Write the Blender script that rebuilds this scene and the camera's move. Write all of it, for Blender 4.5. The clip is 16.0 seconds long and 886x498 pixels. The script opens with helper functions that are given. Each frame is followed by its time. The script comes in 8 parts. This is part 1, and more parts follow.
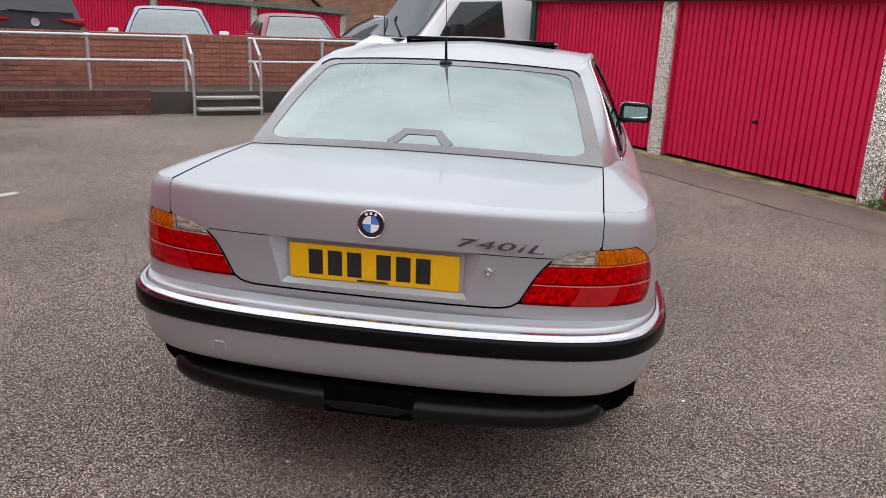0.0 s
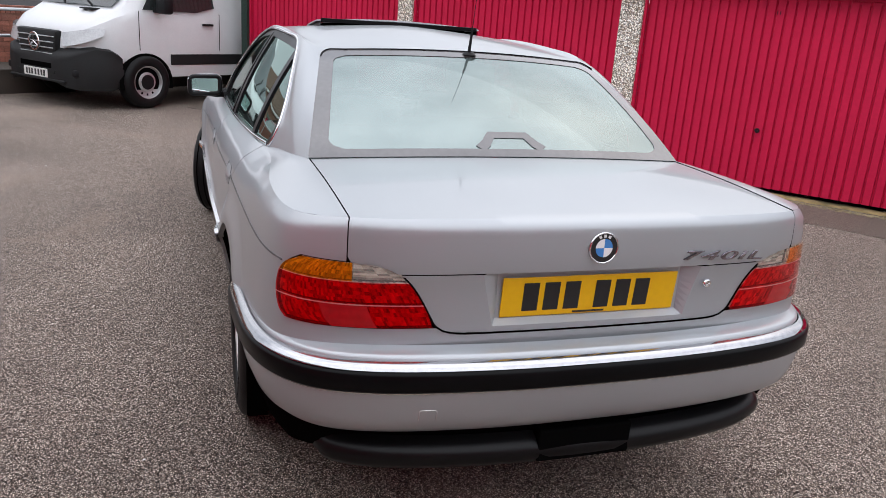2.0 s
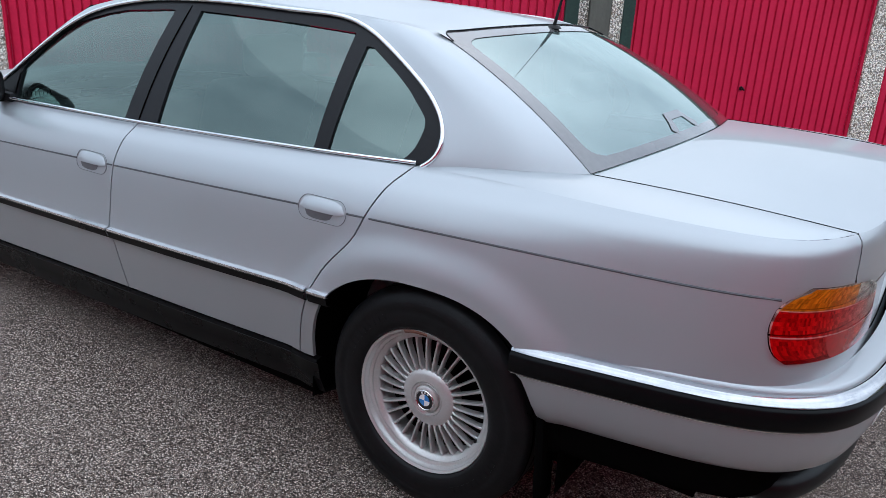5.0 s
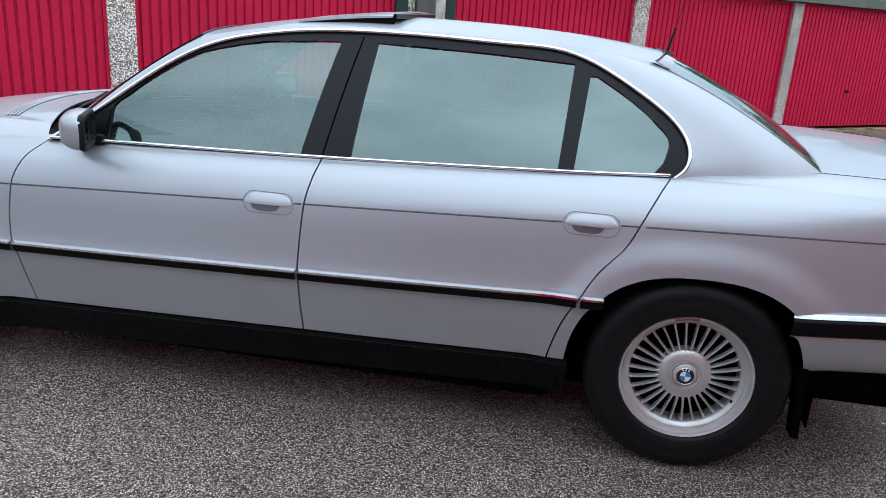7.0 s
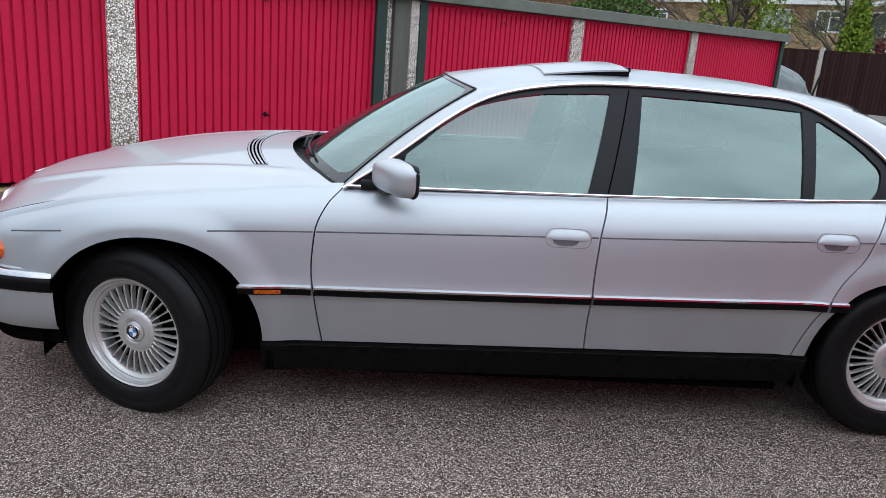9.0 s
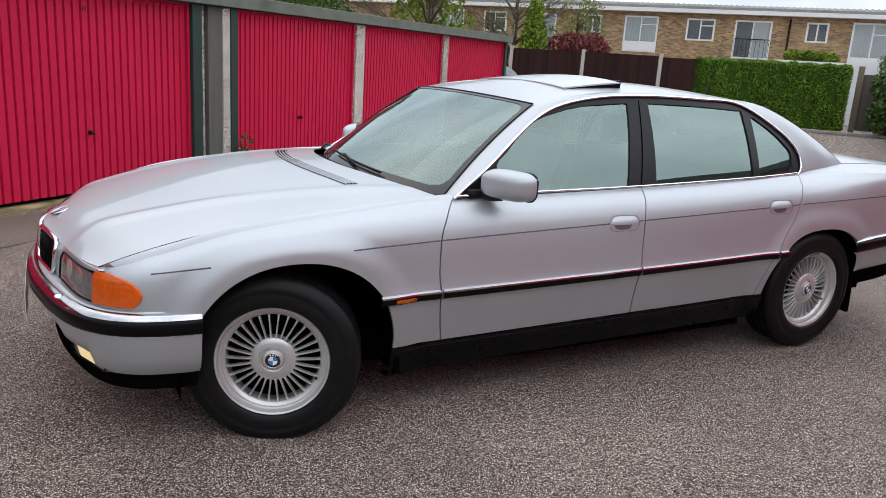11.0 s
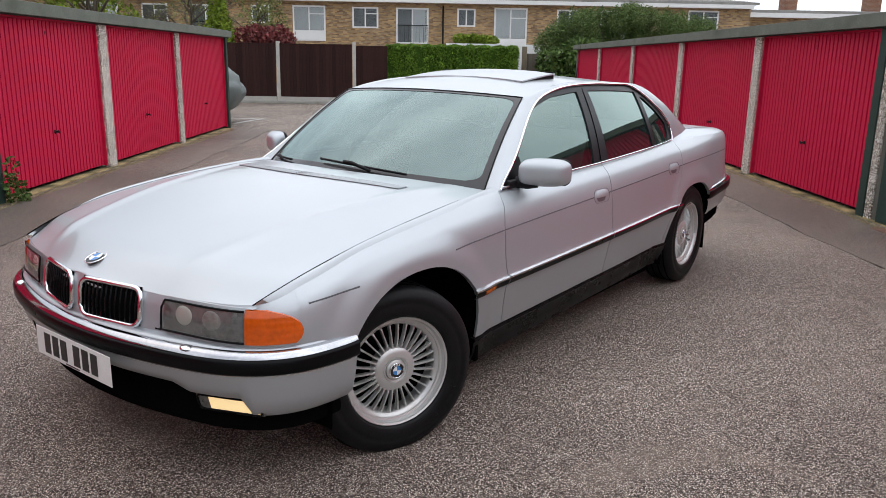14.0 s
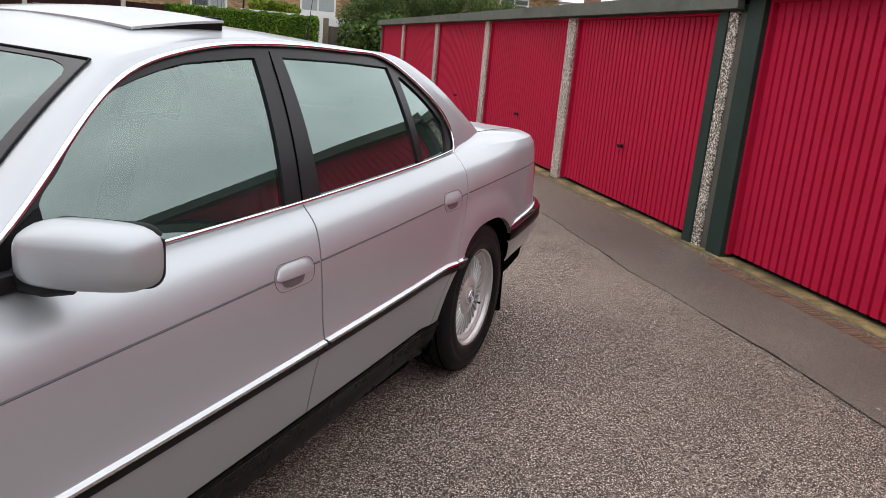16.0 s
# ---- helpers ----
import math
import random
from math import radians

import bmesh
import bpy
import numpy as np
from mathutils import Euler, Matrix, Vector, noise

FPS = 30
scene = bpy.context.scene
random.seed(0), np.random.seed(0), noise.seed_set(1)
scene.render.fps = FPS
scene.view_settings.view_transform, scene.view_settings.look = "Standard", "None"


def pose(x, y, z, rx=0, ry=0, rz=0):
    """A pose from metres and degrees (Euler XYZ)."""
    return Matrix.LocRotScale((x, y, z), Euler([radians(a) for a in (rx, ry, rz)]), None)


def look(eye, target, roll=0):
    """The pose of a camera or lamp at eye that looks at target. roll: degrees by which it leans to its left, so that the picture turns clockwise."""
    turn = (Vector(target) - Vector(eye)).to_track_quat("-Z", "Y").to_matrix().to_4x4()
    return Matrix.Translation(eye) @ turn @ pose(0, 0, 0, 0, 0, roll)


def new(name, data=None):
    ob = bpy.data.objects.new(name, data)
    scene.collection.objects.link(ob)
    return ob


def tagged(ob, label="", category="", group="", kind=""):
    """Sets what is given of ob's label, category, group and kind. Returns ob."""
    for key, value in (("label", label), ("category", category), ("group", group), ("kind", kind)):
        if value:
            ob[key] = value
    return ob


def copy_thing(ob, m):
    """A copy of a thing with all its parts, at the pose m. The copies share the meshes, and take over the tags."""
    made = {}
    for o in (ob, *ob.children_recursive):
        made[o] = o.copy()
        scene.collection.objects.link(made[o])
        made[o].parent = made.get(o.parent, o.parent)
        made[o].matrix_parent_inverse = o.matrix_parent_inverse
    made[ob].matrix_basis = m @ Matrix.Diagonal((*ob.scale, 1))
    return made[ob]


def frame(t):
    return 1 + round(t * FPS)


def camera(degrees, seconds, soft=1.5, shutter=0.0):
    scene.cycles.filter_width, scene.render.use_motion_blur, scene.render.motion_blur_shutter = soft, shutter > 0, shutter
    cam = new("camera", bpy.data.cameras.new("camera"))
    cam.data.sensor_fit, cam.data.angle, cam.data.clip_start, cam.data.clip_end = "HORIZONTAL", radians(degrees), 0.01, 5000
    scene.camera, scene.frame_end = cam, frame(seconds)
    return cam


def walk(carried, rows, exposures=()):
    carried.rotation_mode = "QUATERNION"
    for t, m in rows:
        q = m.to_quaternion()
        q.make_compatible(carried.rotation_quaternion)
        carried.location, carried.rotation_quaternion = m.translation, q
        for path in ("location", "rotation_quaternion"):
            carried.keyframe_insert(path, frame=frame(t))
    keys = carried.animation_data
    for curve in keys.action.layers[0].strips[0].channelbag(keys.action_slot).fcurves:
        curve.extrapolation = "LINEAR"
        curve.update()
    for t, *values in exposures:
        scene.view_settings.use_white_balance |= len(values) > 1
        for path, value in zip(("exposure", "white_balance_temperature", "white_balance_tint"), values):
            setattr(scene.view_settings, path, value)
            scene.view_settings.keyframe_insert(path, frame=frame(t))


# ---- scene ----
cam = camera(60.2, 16.0, soft=0.55)
PATH = [
    (0, (-3.089, -0.562, 1.497), (-1.198, -0.243, 0.929), 2.4),
    (0.5, (-3.041, -0.136, 1.505), (-1.128, -0.054, 0.928), 2.9),
    (1, (-3.042, 0.272, 1.511), (-1.133, 0.122, 0.933), 3.5),
    (1.5, (-2.909, 0.624, 1.481), (-1.028, 0.262, 0.905), 3.5),
    (2, (-2.688, 1.009, 1.483), (-0.879, 0.39, 0.894), 4.1),
    (2.5, (-2.447, 1.31, 1.478), (-0.738, 0.469, 0.868), 4.4),
    (3, (-2.133, 1.533, 1.461), (-0.543, 0.493, 0.835), 4.3),
    (5.5, (-0.698, 2.651, 1.448), (0.116, 0.941, 0.803), 3.5),
    (6, (-0.302, 2.856, 1.486), (0.287, 1.055, 0.847), 3.7),
    (6.5, (0.054, 3.108, 1.491), (0.483, 1.257, 0.864), 3.7),
    (7, (0.487, 3.257, 1.453), (0.768, 1.37, 0.852), 3.9),
    (7.5, (0.913, 3.345, 1.554), (1.078, 1.46, 0.906), 4.0),
    (8, (1.262, 3.506, 1.525), (1.362, 1.6, 0.926), 4.1),
    (8.5, (1.664, 3.585, 1.49), (1.666, 1.666, 0.926), 4.2),
    (9, (2.115, 3.652, 1.491), (1.973, 1.73, 0.956), 4.4),
    (11.5, (4.142, 3.484, 1.478), (3.059, 1.874, 0.993), 3.2),
    (12, (4.466, 3.338, 1.469), (3.234, 1.839, 0.983), 2.8),
    (12.5, (4.766, 3.158, 1.473), (3.422, 1.758, 0.988), 2.8),
    (13, (4.96, 2.912, 1.472), (3.54, 1.59, 0.984), 2.4),
    (13.5, (5.169, 2.753, 1.476), (3.688, 1.498, 0.995), 1.9),
    (14, (5.14, 2.664, 1.476), (3.597, 1.486, 0.997), 1.0),
    (14.5, (4.678, 2.519, 1.451), (2.996, 1.571, 0.929), 0.1),
    (15, (4.217, 2.347, 1.385), (2.439, 1.565, 0.908), 2.1),
    (15.5, (3.62, 2.186, 1.371), (1.799, 1.502, 0.906), 4.0),
    (16, (3.034, 1.986, 1.39), (1.255, 1.225, 0.884), 5.1),
]
# the clip's white balance drifts cooler along the car's side and back
TINTS = [(0, 0.16, 6600, 15), (3, 0.15, 6250, 13), (5.5, 0.09, 5650, 7), (7, 0.14, 5650, 7), (9, 0.17, 5900, 9), (11.5, 0.11, 6350, 12), (14, 0.08, 6400, 12), (16, 0.14, 6700, 13)]
walk(cam, [(t, look(eye, target, roll)) for t, eye, target, roll in PATH], TINTS)

# ---- world and light: overcast afternoon ----
world = bpy.data.worlds.new("sky")
scene.world = world
world.use_nodes = True
wn = world.node_tree
wn.nodes.clear()
sky = wn.nodes.new("ShaderNodeTexSky")
sky.sky_type = "NISHITA"
sky.sun_disc = False
sky.sun_elevation, sky.sun_rotation = radians(48), radians(150)
sky.dust_density, sky.air_density = 4.0, 1.0
cloud_co = wn.nodes.new("ShaderNodeTexCoord")
cloud = wn.nodes.new("ShaderNodeTexNoise")
cloud.inputs["Scale"].default_value = 2.2
cloud.inputs["Detail"].default_value = 5
cloud.inputs["Roughness"].default_value = 0.55
cloud_ramp = wn.nodes.new("ShaderNodeValToRGB")
cloud_ramp.color_ramp.elements[0].position, cloud_ramp.color_ramp.elements[1].position = 0.30, 0.72
cloud_ramp.color_ramp.elements[0].color = (4.6, 5.1, 5.6, 1)
cloud_ramp.color_ramp.elements[1].color = (10.9, 11.3, 11.7, 1)
cloud_mix = wn.nodes.new("ShaderNodeMix")
cloud_mix.data_type = "RGBA"
cloud_mix.inputs["Factor"].default_value = 0.88
background = wn.nodes.new("ShaderNodeBackground")
background.inputs["Strength"].default_value = 0.115
world_out = wn.nodes.new("ShaderNodeOutputWorld")
wn.links.new(cloud_co.outputs["Generated"], cloud.inputs["Vector"])
wn.links.new(cloud.outputs["Fac"], cloud_ramp.inputs["Fac"])
wn.links.new(sky.outputs["Color"], cloud_mix.inputs["A"])
wn.links.new(cloud_ramp.outputs["Color"], cloud_mix.inputs["B"])
# an overcast sky is brighter overhead than at the horizon
sky_sep = wn.nodes.new("ShaderNodeSeparateXYZ")
wn.links.new(cloud_co.outputs["Generated"], sky_sep.inputs["Vector"])
sky_rise = wn.nodes.new("ShaderNodeMapRange")
sky_rise.inputs["From Min"].default_value, sky_rise.inputs["From Max"].default_value = 0.0, 1.0
sky_rise.inputs["To Min"].default_value, sky_rise.inputs["To Max"].default_value = 0.98, 1.38
wn.links.new(sky_sep.outputs["Z"], sky_rise.inputs["Value"])
sky_mul = wn.nodes.new("ShaderNodeMix")
sky_mul.data_type, sky_mul.blend_type = "RGBA", "MULTIPLY"
sky_mul.inputs["Factor"].default_value = 1.0
wn.links.new(cloud_mix.outputs["Result"], sky_mul.inputs["A"])
# broad brighter side added to the sky, aimed to light rows and tail
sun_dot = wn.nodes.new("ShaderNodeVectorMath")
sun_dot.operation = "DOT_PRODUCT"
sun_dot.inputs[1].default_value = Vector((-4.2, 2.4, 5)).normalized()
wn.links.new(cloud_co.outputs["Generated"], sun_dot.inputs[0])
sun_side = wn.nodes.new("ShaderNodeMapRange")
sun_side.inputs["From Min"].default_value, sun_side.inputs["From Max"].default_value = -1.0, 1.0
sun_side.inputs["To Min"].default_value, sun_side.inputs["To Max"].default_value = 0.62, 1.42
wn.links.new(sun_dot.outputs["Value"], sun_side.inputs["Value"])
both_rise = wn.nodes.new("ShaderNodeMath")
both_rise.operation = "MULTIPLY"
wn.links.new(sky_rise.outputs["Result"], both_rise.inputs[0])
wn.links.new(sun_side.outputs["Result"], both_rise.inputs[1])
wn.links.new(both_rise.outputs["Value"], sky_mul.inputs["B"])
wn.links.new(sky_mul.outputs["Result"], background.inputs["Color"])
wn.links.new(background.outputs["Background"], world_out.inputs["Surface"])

sun = new("sun", bpy.data.lights.new("sun", "SUN"))
sun.data.energy, sun.data.angle, sun.data.color = 0.6, radians(120), (1.0, 0.97, 0.93)
sun.matrix_world = look((-3, 3.8, 12), (0, 0, 0))


# ---- materials ----
def mat(name, color, rough=0.5, metal=0.0, var=0.12, scale=8.0, fine=60.0, bump=0.0, bump_scale=200.0, coat=0.0, spec=0.5,
        second=None, stain=None, stain_scale=1.2, stain_lo=0.5, stain_hi=0.75, island=0.0, rough_var=0.08, stretch=(1, 1, 1)):
    """A surface with broad and fine variation in colour, varied gloss and fine relief."""
    m = bpy.data.materials.new(name)
    m.use_nodes = True
    nt = m.node_tree
    bsdf = nt.nodes["Principled BSDF"]
    co = nt.nodes.new("ShaderNodeTexCoord")
    mp = nt.nodes.new("ShaderNodeMapping")
    mp.inputs["Scale"].default_value = stretch
    nt.links.new(co.outputs["Object"], mp.inputs["Vector"])
    n1, n2 = nt.nodes.new("ShaderNodeTexNoise"), nt.nodes.new("ShaderNodeTexNoise")
    n1.inputs["Scale"].default_value, n1.inputs["Detail"].default_value = scale, 4
    n2.inputs["Scale"].default_value, n2.inputs["Detail"].default_value = fine, 3
    for n in (n1, n2):
        nt.links.new(mp.outputs["Vector"], n.inputs["Vector"])
    add = nt.nodes.new("ShaderNodeMath")
    add.operation = "ADD"
    nt.links.new(n1.outputs["Fac"], add.inputs[0])
    nt.links.new(n2.outputs["Fac"], add.inputs[1])
    rng = nt.nodes.new("ShaderNodeMapRange")
    rng.inputs["From Min"].default_value, rng.inputs["From Max"].default_value = 0.6, 1.4
    rng.inputs["To Min"].default_value, rng.inputs["To Max"].default_value = 0.0, 1.0
    nt.links.new(add.outputs["Value"], rng.inputs["Value"])
    mix = nt.nodes.new("ShaderNodeMix")
    mix.data_type = "RGBA"
    lo = tuple(c * (1 - var) for c in color)
    hi = second or tuple(min(1.0, c * (1 + var)) for c in color)
    mix.inputs["A"].default_value, mix.inputs["B"].default_value = (*lo, 1), (*hi, 1)
    nt.links.new(rng.outputs["Result"], mix.inputs["Factor"])
    col = mix.outputs["Result"]
    if stain:
        n3 = nt.nodes.new("ShaderNodeTexNoise")
        n3.inputs["Scale"].default_value, n3.inputs["Detail"].default_value = stain_scale, 6
        nt.links.new(co.outputs["Object"], n3.inputs["Vector"])
        r3 = nt.nodes.new("ShaderNodeMapRange")
        r3.inputs["From Min"].default_value, r3.inputs["From Max"].default_value = stain_lo, stain_hi
        nt.links.new(n3.outputs["Fac"], r3.inputs["Value"])
        m3 = nt.nodes.new("ShaderNodeMix")
        m3.data_type = "RGBA"
        m3.inputs["B"].default_value = (*stain, 1)
        nt.links.new(r3.outputs["Result"], m3.inputs["Factor"])
        nt.links.new(col, m3.inputs["A"])
        col = m3.outputs["Result"]
    if island:
        geo = nt.nodes.new("ShaderNodeNewGeometry")
        info = nt.nodes.new("ShaderNodeObjectInfo")
        both = nt.nodes.new("ShaderNodeMath")
        both.operation = "ADD"
        nt.links.new(geo.outputs["Random Per Island"], both.inputs[0])
        nt.links.new(info.outputs["Random"], both.inputs[1])
        frac = nt.nodes.new("ShaderNodeMath")
        frac.operation = "FRACT"
        nt.links.new(both.outputs["Value"], frac.inputs[0])
        r4 = nt.nodes.new("ShaderNodeMapRange")
        r4.inputs["To Min"].default_value, r4.inputs["To Max"].default_value = 1 - island, 1 + island
        nt.links.new(frac.outputs["Value"], r4.inputs["Value"])
        hsv = nt.nodes.new("ShaderNodeHueSaturation")
        nt.links.new(r4.outputs["Result"], hsv.inputs["Value"])
        nt.links.new(col, hsv.inputs["Color"])
        col = hsv.outputs["Color"]
    nt.links.new(col, bsdf.inputs["Base Color"])
    rr = nt.nodes.new("ShaderNodeMapRange")
    rr.inputs["To Min"].default_value, rr.inputs["To Max"].default_value = max(0.0, rough - rough_var), min(1.0, rough + rough_var)
    nt.links.new(n1.outputs["Fac"], rr.inputs["Value"])
    nt.links.new(rr.outputs["Result"], bsdf.inputs["Roughness"])
    bsdf.inputs["Metallic"].default_value = metal
    bsdf.inputs["Coat Weight"].default_value = coat
    bsdf.inputs["Coat Roughness"].default_value = 0.03
    bsdf.inputs["Specular IOR Level"].default_value = spec
    if bump:
        nb = nt.nodes.new("ShaderNodeTexNoise")
        nb.inputs["Scale"].default_value, nb.inputs["Detail"].default_value = bump_scale, 3
        nt.links.new(mp.outputs["Vector"], nb.inputs["Vector"])
        b = nt.nodes.new("ShaderNodeBump")
        b.inputs["Strength"].default_value, b.inputs["Distance"].default_value = bump, 0.01
        nt.links.new(nb.outputs["Fac"], b.inputs["Height"])
        nt.links.new(b.outputs["Normal"], bsdf.inputs["Normal"])
    return m


def pebbled(name, scale, dark, light, mid, rough, bump, wear=None):
    """Chippings set in a binder: each cell its own shade, with relief."""
    m = bpy.data.materials.new(name)
    m.use_nodes = True
    nt = m.node_tree
    bsdf = nt.nodes["Principled BSDF"]
    co = nt.nodes.new("ShaderNodeTexCoord")
    v = nt.nodes.new("ShaderNodeTexVoronoi")
    v.inputs["Scale"].default_value = scale
    nt.links.new(co.outputs["Object"], v.inputs["Vector"])
    sep = nt.nodes.new("ShaderNodeSeparateColor")
    nt.links.new(v.outputs["Color"], sep.inputs["Color"])
    ramp = nt.nodes.new("ShaderNodeValToRGB")
    e = ramp.color_ramp.elements
    e[0].position, e[0].color = 0.0, (*dark, 1)
    e[1].position, e[1].color = 1.0, (*light, 1)
    k = e.new(0.55)
    k.color = (*mid, 1)
    k = e.new(0.82)
    k.color = (*[m * 0.55 + h * 0.45 for m, h in zip(mid, light)], 1)
    nt.links.new(sep.outputs["Red"], ramp.inputs["Fac"])
    gap = nt.nodes.new("ShaderNodeMapRange")
    gap.inputs["From Min"].default_value, gap.inputs["From Max"].default_value = 0.34, 0.66
    gap.inputs["To Min"].default_value, gap.inputs["To Max"].default_value = 1.12, 0.26
    nt.links.new(v.outputs["Distance"], gap.inputs["Value"])
    broad = nt.nodes.new("ShaderNodeTexNoise")
    broad.inputs["Scale"].default_value, broad.inputs["Detail"].default_value = 0.55, 7
    nt.links.new(co.outputs["Object"], broad.inputs["Vector"])
    br = nt.nodes.new("ShaderNodeMapRange")
    br.inputs["From Min"].default_value, br.inputs["From Max"].default_value = 0.3, 0.7
    br.inputs["To Min"].default_value, br.inputs["To Max"].default_value = 0.72, 1.20
    nt.links.new(broad.outputs["Fac"], br.inputs["Value"])
    mul = nt.nodes.new("ShaderNodeMath")
    mul.operation = "MULTIPLY"
    nt.links.new(gap.outputs["Result"], mul.inputs[0])
    nt.links.new(br.outputs["Result"], mul.inputs[1])
    hsv = nt.nodes.new("ShaderNodeHueSaturation")
    nt.links.new(ramp.outputs["Color"], hsv.inputs["Color"])
    nt.links.new(mul.outputs["Value"], hsv.inputs["Value"])
    col = hsv.outputs["Color"]
    if wear:
        w = nt.nodes.new("ShaderNodeTexNoise")
        w.inputs["Scale"].default_value, w.inputs["Detail"].default_value = 0.9, 8
        w.inputs["Distortion"].default_value = 0.6
        nt.links.new(co.outputs["Object"], w.inputs["Vector"])
        wr = nt.nodes.new("ShaderNodeMapRange")
        wr.inputs["From Min"].default_value, wr.inputs["From Max"].default_value = 0.56, 0.72
        wr.inputs["To Max"].default_value = 0.42
        nt.links.new(w.outputs["Fac"], wr.inputs["Value"])
        wm = nt.nodes.new("ShaderNodeMix")
        wm.data_type = "RGBA"
        wm.inputs["B"].default_value = (*wear, 1)
        nt.links.new(wr.outputs["Result"], wm.inputs["Factor"])
        nt.links.new(col, wm.inputs["A"])
        col = wm.outputs["Result"]
    nt.links.new(col, bsdf.inputs["Base Color"])
    rv = nt.nodes.new("ShaderNodeMapRange")
    rv.inputs["To Min"].default_value, rv.inputs["To Max"].default_value = rough - 0.10, rough + 0.10
    nt.links.new(broad.outputs["Fac"], rv.inputs["Value"])
    nt.links.new(rv.outputs["Result"], bsdf.inputs["Roughness"])
    bsdf.inputs["Specular IOR Level"].default_value = 0.12
    b = nt.nodes.new("ShaderNodeBump")
    b.invert = True
    b.inputs["Strength"].default_value, b.inputs["Distance"].default_value = bump, 0.006
    nt.links.new(v.outputs["Distance"], b.inputs["Height"])
    nt.links.new(b.outputs["Normal"], bsdf.inputs["Normal"])
    return m


def brickwork(name, a, b, mortar, w=0.225, h=0.075):
    """Brickwork in courses for walls seen from far off."""
    m = bpy.data.materials.new(name)
    m.use_nodes = True
    nt = m.node_tree
    bsdf = nt.nodes["Principled BSDF"]
    co = nt.nodes.new("ShaderNodeTexCoord")
    sep = nt.nodes.new("ShaderNodeSeparateXYZ")
    nt.links.new(co.outputs["Object"], sep.inputs["Vector"])
    xy = nt.nodes.new("ShaderNodeMath")
    xy.operation = "ADD"
    nt.links.new(sep.outputs["X"], xy.inputs[0])
    nt.links.new(sep.outputs["Y"], xy.inputs[1])
    com = nt.nodes.new("ShaderNodeCombineXYZ")
    nt.links.new(xy.outputs["Value"], com.inputs["X"])
    nt.links.new(sep.outputs["Z"], com.inputs["Y"])
    br = nt.nodes.new("ShaderNodeTexBrick")
    br.inputs["Scale"].default_value = 1.0
    br.inputs["Brick Width"].default_value, br.inputs["Row Height"].default_value = w, h
    br.inputs["Mortar Size"].default_value = 0.008
    br.inputs["Color1"].default_value, br.inputs["Color2"].default_value = (*a, 1), (*b, 1)
    br.inputs["Mortar"].default_value = (*mortar, 1)
    nt.links.new(com.outputs["Vector"], br.inputs["Vector"])
    n = nt.nodes.new("ShaderNodeTexNoise")
    n.inputs["Scale"].default_value, n.inputs["Detail"].default_value = 2.0, 6
    nt.links.new(co.outputs["Object"], n.inputs["Vector"])
    r = nt.nodes.new("ShaderNodeMapRange")
    r.inputs["To Min"].default_value, r.inputs["To Max"].default_value = 0.6, 1.4
    nt.links.new(n.outputs["Fac"], r.inputs["Value"])
    hsv = nt.nodes.new("ShaderNodeHueSaturation")
    nt.links.new(br.outputs["Color"], hsv.inputs["Color"])
    nt.links.new(r.outputs["Result"], hsv.inputs["Value"])
    nt.links.new(hsv.outputs["Color"], bsdf.inputs["Base Color"])
    bsdf.inputs["Roughness"].default_value = 0.85
    bp = nt.nodes.new("ShaderNodeBump")
    bp.inputs["Strength"].default_value, bp.inputs["Distance"].default_value = 0.6, 0.01
    bp.invert = True
    nt.links.new(br.outputs["Fac"], bp.inputs["Height"])
    nt.links.new(bp.outputs["Normal"], bsdf.inputs["Normal"])
    return m


ASPHALT = pebbled("asphalt", 225, (0.045, 0.034, 0.029), (1.0, 0.87, 0.76), (0.295, 0.224, 0.184), 0.66, 0.8, wear=(0.36, 0.275, 0.22))
APRON = pebbled("apron tarmac", 230, (0.135, 0.112, 0.092), (0.50, 0.425, 0.36), (0.285, 0.240, 0.203), 0.48, 0.7, wear=(0.36, 0.30, 0.245))
PEBBLE = pebbled("pebble dash", 70, (0.30, 0.22, 0.16), (0.97, 0.93, 0.87), (0.83, 0.75, 0.66), 0.8, 1.0)
RED = mat("red door paint", (0.515, 0.0125, 0.054), 0.55, spec=0.12, var=0.10, scale=1.5, fine=30, bump=0.05, bump_scale=60, stain=(0.43, 0.012, 0.042), stain_scale=0.9)
DKGREEN = mat("dark green paint", (0.022, 0.042, 0.034), 0.5, spec=0.25, var=0.3, scale=4, bump=0.1)
CONCRETE = mat("weathered concrete", (0.30, 0.29, 0.26), 0.85, var=0.22, scale=5, fine=80, bump=0.3, stain=(0.14, 0.14, 0.10), stain_scale=2.5)
FASCIA = mat("mossy cement fascia", (0.125, 0.136, 0.110), 0.85, var=0.25, scale=6, fine=70, bump=0.3, stain=(0.075, 0.085, 0.06), stain_scale=2.0)
SILL = mat("mossy concrete sill", (0.34, 0.255, 0.115), 0.9, var=0.5, scale=14, fine=70, bump=0.8, bump_scale=60, stain=(0.10, 0.085, 0.035), stain_scale=3.4, stain_lo=0.44, stain_hi=0.62)
TIMBER = mat("grey weathered timber", (0.098, 0.094, 0.078), 0.8, var=0.25, scale=3, fine=40, bump=0.3, stretch=(6, 6, 0.6))
BLACK = mat("black plastic", (0.008, 0.008, 0.009), 0.5, var=0.2, bump=0.03, spec=0.2)
STEEL = mat("galvanised steel", (0.48, 0.50, 0.51), 0.42, metal=0.75, var=0.15, scale=12, fine=90)
